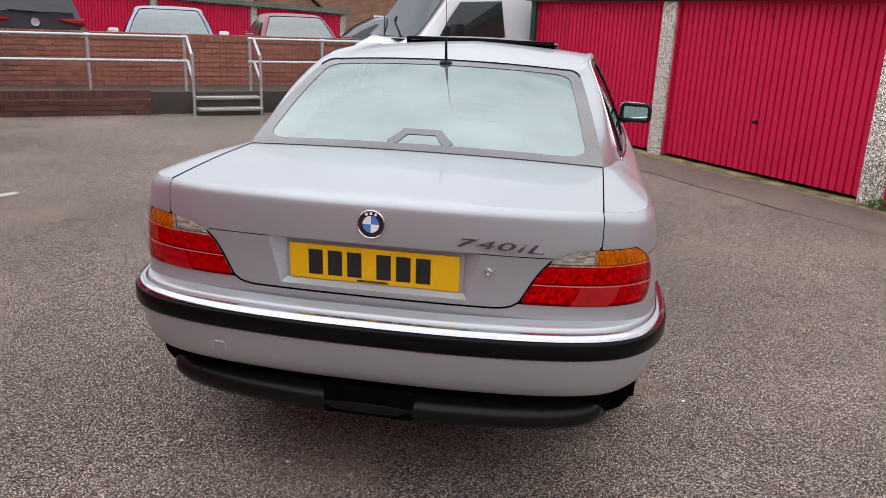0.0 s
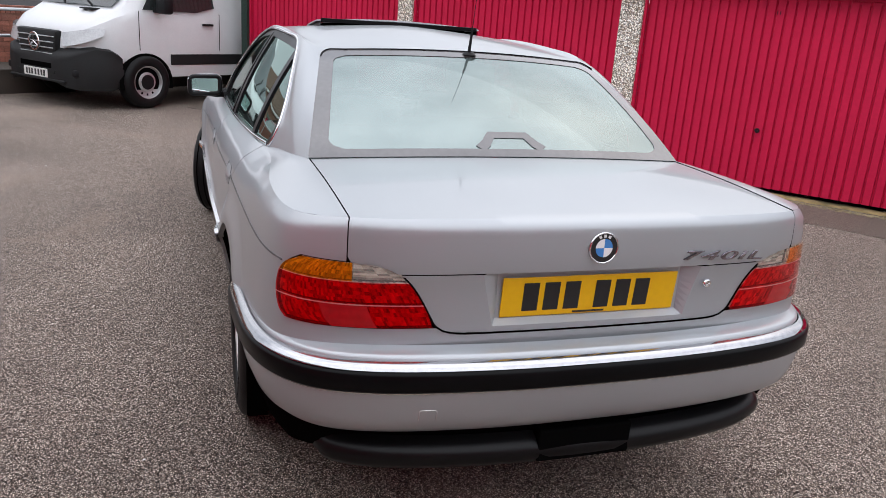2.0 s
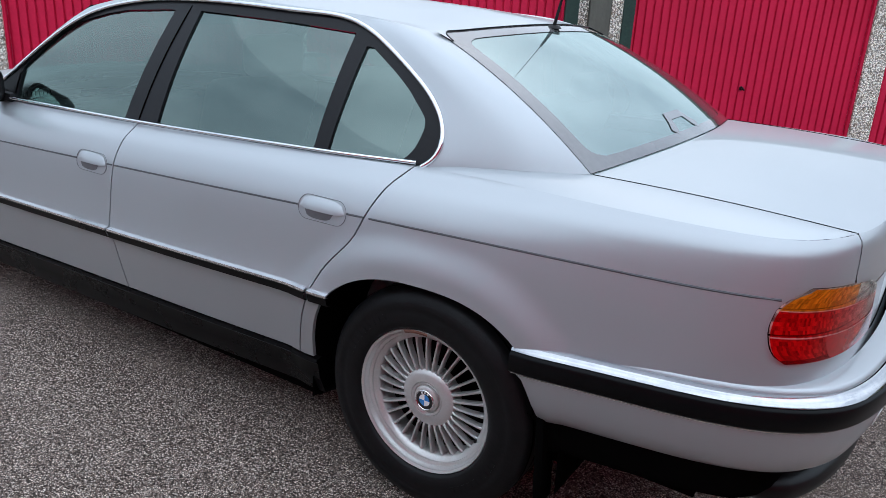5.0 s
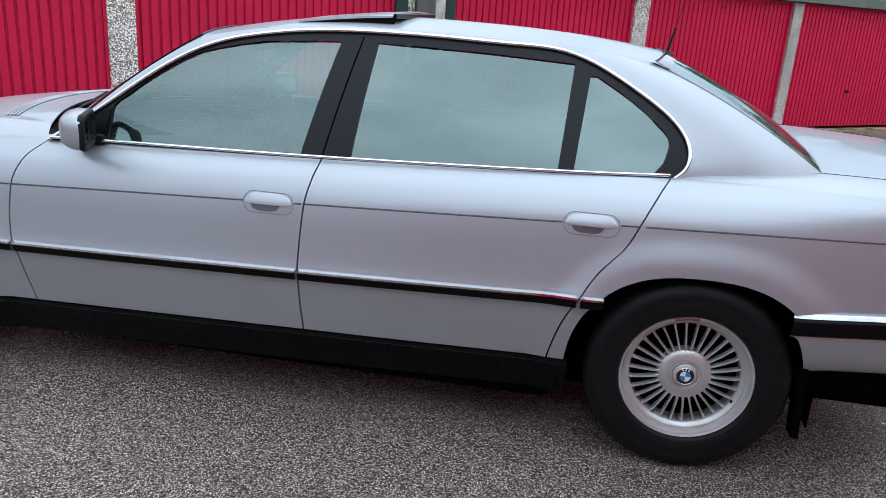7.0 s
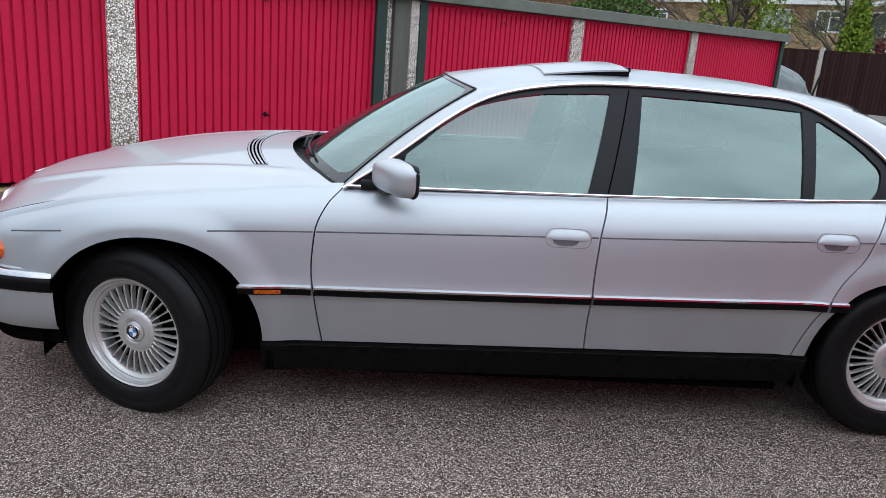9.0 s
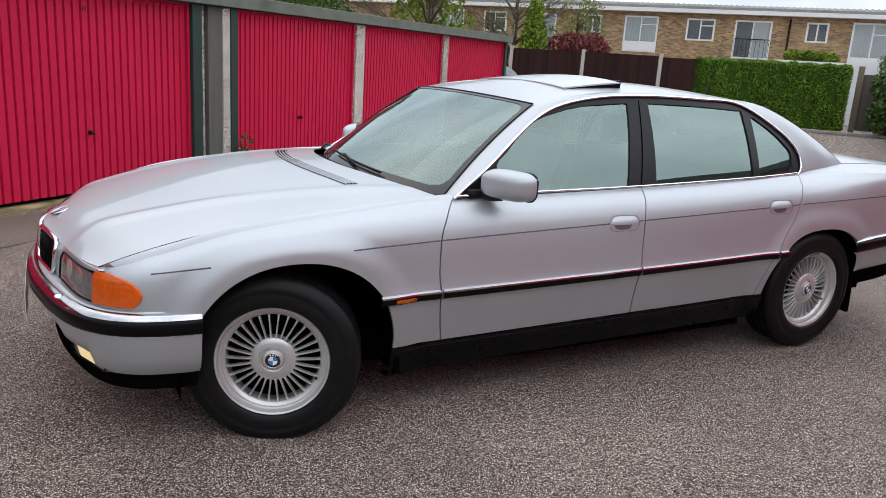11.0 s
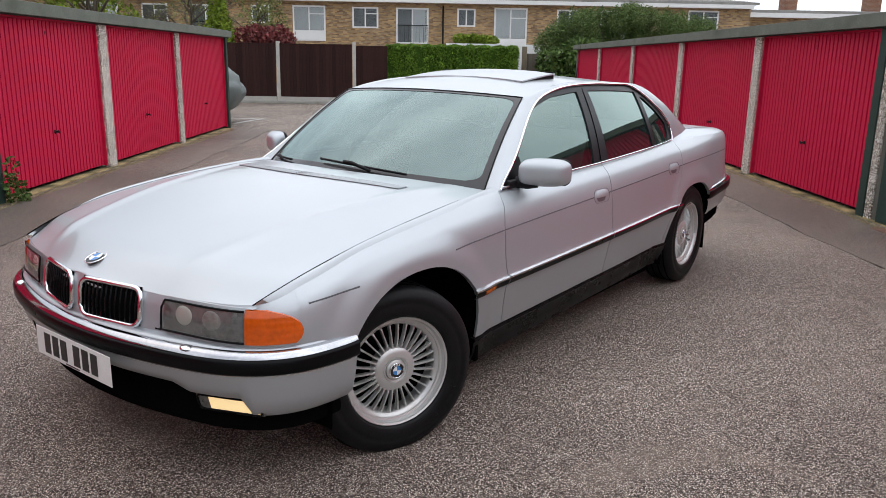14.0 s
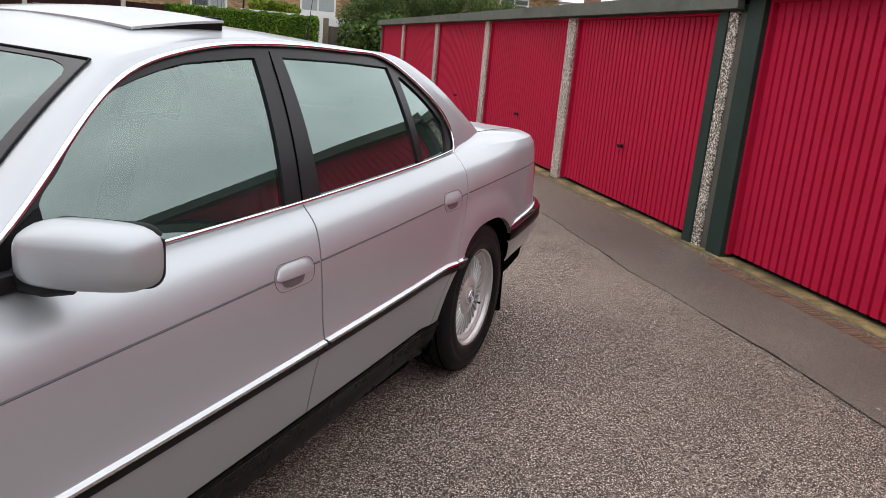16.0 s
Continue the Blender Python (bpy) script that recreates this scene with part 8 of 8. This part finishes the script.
# windows: kind, place along the terrace, width, sill and head
units = []
for kind, d, w, z0, z1 in (("panel", 8.23, 1.75, 2.50, 4.33), ("window", 5.02, 1.37, 3.26, 4.30), ("door", 2.33, 1.74, 2.44, 4.30), ("small", -0.76, 0.93, 3.43, 4.31), ("panel", -3.31, 1.78, 2.23, 4.39),
                           ("window", -6.7, 1.37, 3.26, 4.35), ("door", -9.4, 1.74, 2.44, 4.35), ("window", -14.4, 1.65, 3.40, 4.44), ("panel", -18.0, 1.75, 2.4, 4.4),
                           ("small", 11.0, 0.93, 3.43, 4.31), ("door", 14.1, 1.74, 2.44, 4.30), ("window", 17.0, 1.37, 3.26, 4.30), ("panel", 20.0, 1.75, 2.50, 4.33), ("window", 27.8, 1.37, 3.35, 4.15), ("window", 31.2, 1.37, 3.35, 4.15)):
    units.append((kind, 45 - d, w, z0, z1))
main = [u for u in units if u[1] < 61]
house = terrace(YARD @ pose(-40.0, -45.0, 0, 0, 0, 0), 62.1, "two-storey buff brick terrace with white windows", HOUSE_BRICK, main, eave=4.86, board=0.24, pitch=0.55)
bm = bmesh.new()
tube(bm, [(0.06, 44.43, 0), (0.06, 44.43, 4.5)], 0.05, 8)
part("downpipe", bm, BLACK, house, "black downpipe", smooth=True)
lower = terrace(YARD @ pose(-42.5, 17.3, 0, 0, 0, 0), 27, "lower flat-roofed wing of the buff brick terrace", HOUSE_BRICK, [("window", 4.0, 1.4, 2.9, 3.9), ("window", 12.0, 1.4, 2.9, 3.9)], eave=4.62, board=0.30, pitch=0.35)
for y in (3.9, 9.2):
    stack = part("chimney", boxed(-2.4, -1.6, y - 0.42, y + 0.42, 4.3, 5.95, bevel=0.02), HOUSE_RED, lower, "brown brick chimney stack")
    part("chimney_cap", boxed(-2.46, -1.54, y - 0.48, y + 0.48, 5.95, 6.05, bevel=0.02), CONCRETE, stack, "pale concrete cap")
# houses beyond the upper parking
terrace(YARD @ pose(46.0, -10.0, -0.6, 0, 0, 180), 15, "red-brown brick house beyond the upper parking", HOUSE_RED, [("window", 4.0, 1.3, 1.2, 2.3), ("window", 10.0, 1.3, 1.2, 2.3)], roof_mat=TILE, pitch=2.2, eave=4.2)
bm = bmesh.new()
for y0, zt in ((0, 2.0),):
    a = [bm.verts.new((0, y, z)) for y, z in ((-2.2, 0), (2.2, 0), (2.2, 2.3), (0, 3.9), (-2.2, 2.3))]
    b = [bm.verts.new((5, y, z)) for y, z in ((-2.2, 0), (2.2, 0), (2.2, 2.3), (0, 3.9), (-2.2, 2.3))]
    bm.faces.new(a)
    bm.faces.new(b[::-1])
    for k in range(5):
        bm.faces.new((a[k], a[(k + 1) % 5], b[(k + 1) % 5], b[k]))
bmesh.ops.recalc_face_normals(bm, faces=bm.faces)
shed = part("outbuilding", bm, HOUSE_RED, m=YARD @ pose(33, -9.4, -0.8), label="brown gabled outbuilding beyond the cars")
tagged(shed, category="building")
for s_ in (1, -1):
    bm = bmesh.new()
    patch(bm, [[Vector((-0.25, s_ * 2.45, 2.2)), Vector((-0.25, 0, 4.02))], [Vector((5.2, s_ * 2.45, 2.2)), Vector((5.2, 0, 4.02))]])
    part("roof", bm, TILE, shed)

# ---- far end: fence, hedge, kerb ----
fence = thing("board_fence", YARD, "dark brown close-board fence with concrete posts", "fence")
for d in (11.2, 8.7, 6.20, 3.70):
    part("post", boxed(-20.36, -20.24, -d - 0.055, -d + 0.055, 0, 2.0, bevel=0.008), POST, fence, "pale concrete fence post")
for d0, d1, zt in ((3.78, 6.17, 1.93), (6.29, 8.69, 1.93), (8.81, 11.2, 1.93), (2.62, 3.64, 1.90)):
    part("gravel_board", boxed(-20.32, -20.28, -d1, -d0, 0, 0.22), POST, fence, "grey gravel board")
    n = int((d1 - d0) / 0.105)
    bm0 = boxed(-0.011, 0.011, -0.06, 0.06, 0.22, zt)
    for v in bm0.verts:
        v.co.x += 0.010 * (v.co.y / 0.06)
    me = finish(bm0, "board", FENCE)
    for k in range(n):
        part("board", me, FENCE, fence).matrix_basis = pose(-20.29, -(d0 + (k + 0.5) * (d1 - d0) / n), 0)
for d0, d1 in ((-4.5, -2.05),):
    bm0 = boxed(-0.012, 0.012, -0.06, 0.06, 0.1, 1.75)
    me = finish(bm0, "board", mat("grey-brown board", (0.10, 0.085, 0.065), 0.85, var=0.3, stretch=(8, 8, 0.7), island=0.2))
    old = thing("board_fence", YARD, "weathered grey-brown garden fence panel", "fence")
    for k in range(22):
        part("board", me, None, old).matrix_basis = pose(-21.2, -(d0 + (k + 0.5) * (d1 - d0) / 22), 0)
    part("post", boxed(-21.26, -21.12, 1.93, 2.09, 0, 1.98, bevel=0.01), mat("old timber post", (0.20, 0.16, 0.11), 0.85, var=0.3), old)
ob = part("kerb", boxed(-20.15, -20.0, -12.0, 4.0, 0, 0.09, bevel=0.015), CONCRETE, m=YARD, label="concrete kerb along the fence")
tagged(ob, category="kerb", kind="structure")
for a, b in (((-11.9, 5.62), (-13.5, 5.28)), ((-13.4, 5.2), (-13.5, 7.6)), ((4.12, -1.95), (4.34, -1.62))):
    bm = bmesh.new()
    p0, p1 = Vector((a[0], -a[1], 0.005)), Vector((b[0], -b[1], 0.005))
    t = (p1 - p0).normalized().cross(Vector((0, 0, 1))) * 0.045
    bm.faces.new([bm.verts.new(q) for q in (p0 - t, p1 - t, p1 + t, p0 + t)])
    ob = part("bay_line", bm, mat("worn white line paint", (0.55, 0.54, 0.52), 0.7, var=0.3, scale=20, stain=(0.25, 0.22, 0.2), stain_scale=6) if "worn white line paint" not in bpy.data.materials else bpy.data.materials["worn white line paint"], m=YARD, label="worn white parking bay line")
    tagged(ob, category="line", kind="structure")


# ---- plants ----
def leaves(name, blobs, size, count, material, parent, seed, hollow=0.55):
    """Thousands of small leaves strewn through lumpy volumes."""
    rnd = np.random.RandomState(seed)
    verts, faces = [], []
    total = sum(b[3] * b[4] * b[5] for b in blobs)
    for bx, by, bz, rx, ry, rz in blobs:
        k = max(20, int(count * rx * ry * rz / total))
        u = rnd.normal(size=(k, 3))
        u /= np.linalg.norm(u, axis=1)[:, None]
        rad = rnd.uniform(hollow, 1.0, k) ** 0.4 * (1 + 0.16 * np.sin(u[:, 0] * 7 + bx * 3) * np.cos(u[:, 2] * 6 + by))
        c = u * rad[:, None] * (rx, ry, rz) + (bx, by, bz)
        ax = rnd.normal(size=(k, 3))
        ax /= np.linalg.norm(ax, axis=1)[:, None]
        ay = np.cross(ax, rnd.normal(size=(k, 3)))
        ay /= np.linalg.norm(ay, axis=1)[:, None]
        sz = size * rnd.uniform(0.6, 1.4, k)[:, None]
        for p, a, b in zip(c, ax * sz, ay * sz * 0.55):
            i = len(verts)
            verts.extend([p - a, p + b, p + a, p - b])
            faces.append((i, i + 1, i + 2, i + 3))
    return tagged(part(name, from_lists(name, verts, faces, material), material, parent), kind="stuff")


def clipped(name, x0, x1, y0, y1, z1, size, count, material, parent, seed):
    """Small leaves over the faces of a clipped hedge, slightly uneven."""
    rs = np.random.RandomState(seed)
    verts, faces = [], []
    areas = np.array([(y1 - y0) * z1, (x1 - x0) * (y1 - y0) * 1.6, (x1 - x0) * z1])
    kinds = rs.choice(3, count, p=areas / areas.sum())
    for k in kinds:
        p = np.array([rs.uniform(x0, x1), rs.uniform(y0, y1), rs.uniform(0.05, z1)])
        swell = 0.03 * math.sin(p[1] * 5 + p[2] * 4) + 0.02 * math.sin(p[1] * 13) + rs.normal(0, 0.018)
        if k == 0:
            p[0] = x1 + swell
        elif k == 1:
            p[2] = z1 + swell
        else:
            p[1] = (y0 if rs.rand() < 0.5 else y1) + swell
        a = rs.normal(size=3)
        a *= size * rs.uniform(0.6, 1.4) / np.linalg.norm(a)
        b = np.cross(a, rs.normal(size=3))
        b *= 0.5 * np.linalg.norm(a) / np.linalg.norm(b)
        i = len(verts)
        verts.extend([p - a, p + b, p + a, p - b])
        faces.append((i, i + 1, i + 2, i + 3))
    return tagged(part(name, from_lists(name, verts, faces, material), material, parent), kind="stuff")


hedge = thing("hedge", YARD, "clipped bright green garden hedge", "hedge")
rnd = random.Random(5)
# core box: the shade between the leaves put into its dark green
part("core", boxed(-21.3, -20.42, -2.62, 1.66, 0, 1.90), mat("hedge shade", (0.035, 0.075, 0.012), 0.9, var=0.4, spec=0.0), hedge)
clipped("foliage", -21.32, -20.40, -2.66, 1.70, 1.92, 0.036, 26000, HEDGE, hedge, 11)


def tree(name, m, height, spread, material, label, category, seed, leaf=0.09, count=5000, bare=False, blobs=None, hollow=0.55):
    rnd = random.Random(seed)
    t = thing(name, m, label, category)
    bm = bmesh.new()
    top = height * 0.75
    trunk = [Vector((0.05 * math.sin(k), 0.04 * math.cos(k * 1.3), top * k / 6)) for k in range(7)]
    tube(bm, trunk, height * 0.022, 8, r_end=height * 0.008)
    ends = []
    for k in range(16 if bare else 9):
        h = top * (0.25 + 0.72 * rnd.random())
        a = rnd.uniform(0, math.tau)
        ln = spread * rnd.uniform(0.5, 1.0)
        p = Vector((0, 0, h))
        q = p + Vector((math.cos(a) * ln * 0.5, math.sin(a) * ln * 0.5, ln * 0.45))
        r = p + Vector((math.cos(a) * ln, math.sin(a) * ln, ln * 0.75))
        tube(bm, [p, q, r], height * 0.009, 6, r_end=height * 0.003)
        ends.append(r)
        for j in range(7 if bare else 2):
            b2 = a + rnd.uniform(-1, 1)
            s = q.lerp(r, rnd.random())
            e = s + Vector((math.cos(b2), math.sin(b2), rnd.uniform(0.2, 1.0))) * ln * 0.5
            tube(bm, [s, (s + e) / 2 + Vector((0, 0, 0.05)), e], height * 0.0035, 4, r_end=0.004)
            if bare:
                for _ in range(4):
                    e2 = e + Vector((rnd.uniform(-1, 1), rnd.uniform(-1, 1), rnd.uniform(-0.2, 1))) * ln * 0.25
                    tube(bm, [s.lerp(e, rnd.uniform(0.4, 1)), e2], 0.007, 3, r_end=0.003)
    part("trunk", bm, BARK, t, smooth=True)
    if count:
        blobs = blobs or [(r.x * 0.8, r.y * 0.8, min(height, r.z) , spread * 0.42, spread * 0.42, spread * 0.36) for r in ends] + [(0, 0, top, spread * 0.6, spread * 0.6, spread * 0.5)]
        leaves("crown", blobs, leaf, count, material, t, seed, hollow)
    return t


cone = [(0, 0, 0.4 + 0.355 * k, 0.70 * (1 - (k / 11) ** 1.6) + 0.06, 0.62 * (1 - (k / 11) ** 1.6) + 0.06, 0.36) for k in range(11)]
tree("conifer", yard(-22.5, 8.7, 0), 4.3, 0.4, CONIFER, "upright golden-green conifer behind the fence", "tree", 21, 0.07, 9000, blobs=[(x, y, z * 1.0, a, b, c) for x, y, z, a, b, c in cone])
bush = [(rnd.uniform(-1.0, 0.9), -1.9 + 0.50 * i + rnd.uniform(-0.25, 0.25), 0.7 + 0.62 * q + 0.30 * math.sin(i * 0.30) + rnd.uniform(-0.2, 0.2), 0.62, 0.50, 0.52) for i in range(12) for q in range(4)]
bush += [(rnd.uniform(-0.8, 0.6), -1.4 + 0.42 * i, 2.75 + 0.42 * math.sin(0.25 * i + 0.2) + rnd.uniform(-0.15, 0.15), 0.34, 0.30, 0.34) for i in range(12)]
bush += [(rnd.uniform(-0.8, 0.8), rnd.uniform(-2.0, 3.8), rnd.uniform(1.6, 3.25), 0.16, 0.14, 0.26) for _ in range(60)]
tree("shrub", yard(-22.6, -5.0, 0), 2.9, 0.9, FEATHER, "large loose feathery green shrub behind the hedge", "shrub", 22, 0.032, 150000, blobs=bush, hollow=0.02)
bush2 = [(rnd.uniform(-0.5, 0.5), rnd.uniform(-0.9, 0.9), 0.5 + rnd.uniform(0, 1.35), 0.5, 0.5, 0.5) for _ in range(14)]
tree("shrub", yard(-20.2, -3.6, 0), 2.0, 0.6, SHRUB, "dark green shrub at the end of the garages", "shrub", 23, 0.075, 9000, blobs=bush2)
red_b = [(rnd.uniform(-0.5, 0.5), rnd.uniform(-0.9, 0.9), 1.75 + rnd.uniform(0, 0.65), 0.5, 0.55, 0.35) for _ in range(12)]
tree("acer", yard(-24.5, 7.3, 0), 2.4, 0.8, REDLEAF, "small red-leaved tree behind the fence", "tree", 24, 0.075, 5200, blobs=red_b)
tree("tree", yard(-26.0, 8.1, 0), 4.8, 1.2, SPRING, "young tree in pale spring leaf behind the fence", "tree", 25, 0.045, 3000)
tree("tree", yard(-27.5, 11.2, 0), 5.5, 1.9, SPRING, "bare-branched tree with first pale leaves", "tree", 41, 0.04, 2200, bare=True)
tree("tree", yard(-22.5, 13.0, 0), 6.0, 2.4, SPRING, "bare-branched tree with first buds", "tree", 26, 0.035, 1500, bare=True)
tree("tree", yard(-30.0, 16.5, 0), 6.5, 2.2, CONIFER, "yellow-green tree beyond the garages", "tree", 27, 0.10, 5000)
tree("tree", yard(-27.0, 21.0, 0), 6.5, 2.4, SHRUB, "dark evergreen tree beyond the garages", "tree", 28, 0.11, 6500)
small = [(rnd.uniform(-0.3, 0.3), -0.6 + 0.3 * i, 2.2 + rnd.uniform(0, 0.2), 0.3, 0.35, 0.2) for i in range(5)]
tree("shrub", yard(-26.5, -0.6, 0), 2.2, 0.3, CONIFER, "yellow-green bush in the garden behind the hedge", "shrub", 29, 0.06, 2200, blobs=small)
ob = part("garden_wall", boxed(-26.2, -26.0, -0.6, 3.4, 0, 2.15), WHITE, m=YARD, label="low white rendered garden structure")
tagged(ob, category="wall")
far_hedge = [(rnd.uniform(-0.4, 0.4), -4.0 + 0.7 * i, 1.9 + rnd.uniform(0, 0.5), 0.7, 0.6, 0.6) for i in range(12)]
tree("shrub", yard(30.5, -2.5, -0.5), 2.4, 0.8, SHRUB, "dark evergreen hedge behind the far garages", "shrub", 30, 0.10, 6000, blobs=far_hedge)
# weeds at the foot of the posts
for x, d, s_ in ((-2.02, 5.30, 31), (1.36, 5.33, 32)):
    w = thing("weed", yard(x, d, 0), "small ivy and weeds at a post's foot", "plant", "weeds")
    leaves("foliage", [(0, 0, 0.12, 0.15, 0.09, 0.13), (0.10, 0.02, 0.20, 0.12, 0.08, 0.12), (0.02, 0, 0.36, 0.09, 0.06, 0.13), (-0.08, 0.03, 0.06, 0.16, 0.08, 0.06)] if s_ == 31 else [(0, 0, 0.05, 0.10, 0.05, 0.05)], 0.026 if s_ == 31 else 0.020, 300 if s_ == 31 else 90, SHRUB, w, s_)

# ---- covered car past the end of the row ----
bm = bmesh.new()
bmesh.ops.create_uvsphere(bm, u_segments=72, v_segments=40, radius=1)
for v in bm.verts:
    c = v.co
    r = (abs(c.x) ** 3 + abs(c.y) ** 3 + abs(c.z) ** 3) ** (1 / 3)
    q = c / r
    fold = 0.05 * abs(math.sin(q.y * 7 + q.x * 4 + q.z * 3)) * (1 - max(0, q.z)) + 0.10 * noise.noise(q * 2.2) + 0.05 * abs(noise.noise(q * 5.5 + Vector((3, 1, 2)))) - 0.03
    v.co = Vector((q.x * 0.84 * (1 + fold) * (1 - 0.30 * max(0, q.z)), q.y * 2.1 * (1 + fold * 0.4) * (1 - 0.12 * max(0, q.z)), 0.78 + q.z * 0.72 + fold))
cover = part("covered_car", bm, TARP, m=yard(-12.40, 7.62, 0), label="car under a creased grey-green tarpaulin", smooth=True)
tagged(cover, category="car cover")

# pale fallen petals and chips strewn over the tarmac
rs = np.random.RandomState(77)
verts, faces = [], []
for k in range(120):
    x, d = rs.uniform(-6.5, 6.5), (rs.uniform(3.6, 5.2) if k % 3 else rs.uniform(-3.0, 3.4))
    r, a = rs.uniform(0.004, 0.012), rs.uniform(0, 6.28)
    i = len(verts)
    for q in range(5):
        verts.append((x + r * rs.uniform(0.6, 1.2) * math.cos(a + q * 1.257), -d + r * rs.uniform(0.6, 1.2) * math.sin(a + q * 1.257), 0.009 + 0.003 * (q % 2)))
    faces.append((i, i + 1, i + 2, i + 3, i + 4))
petals = part("petals", from_lists("petals", verts, faces, WHITE), WHITE, m=YARD, label="pale fallen petals and chips on the tarmac")
tagged(petals, category="petals", kind="stuff")
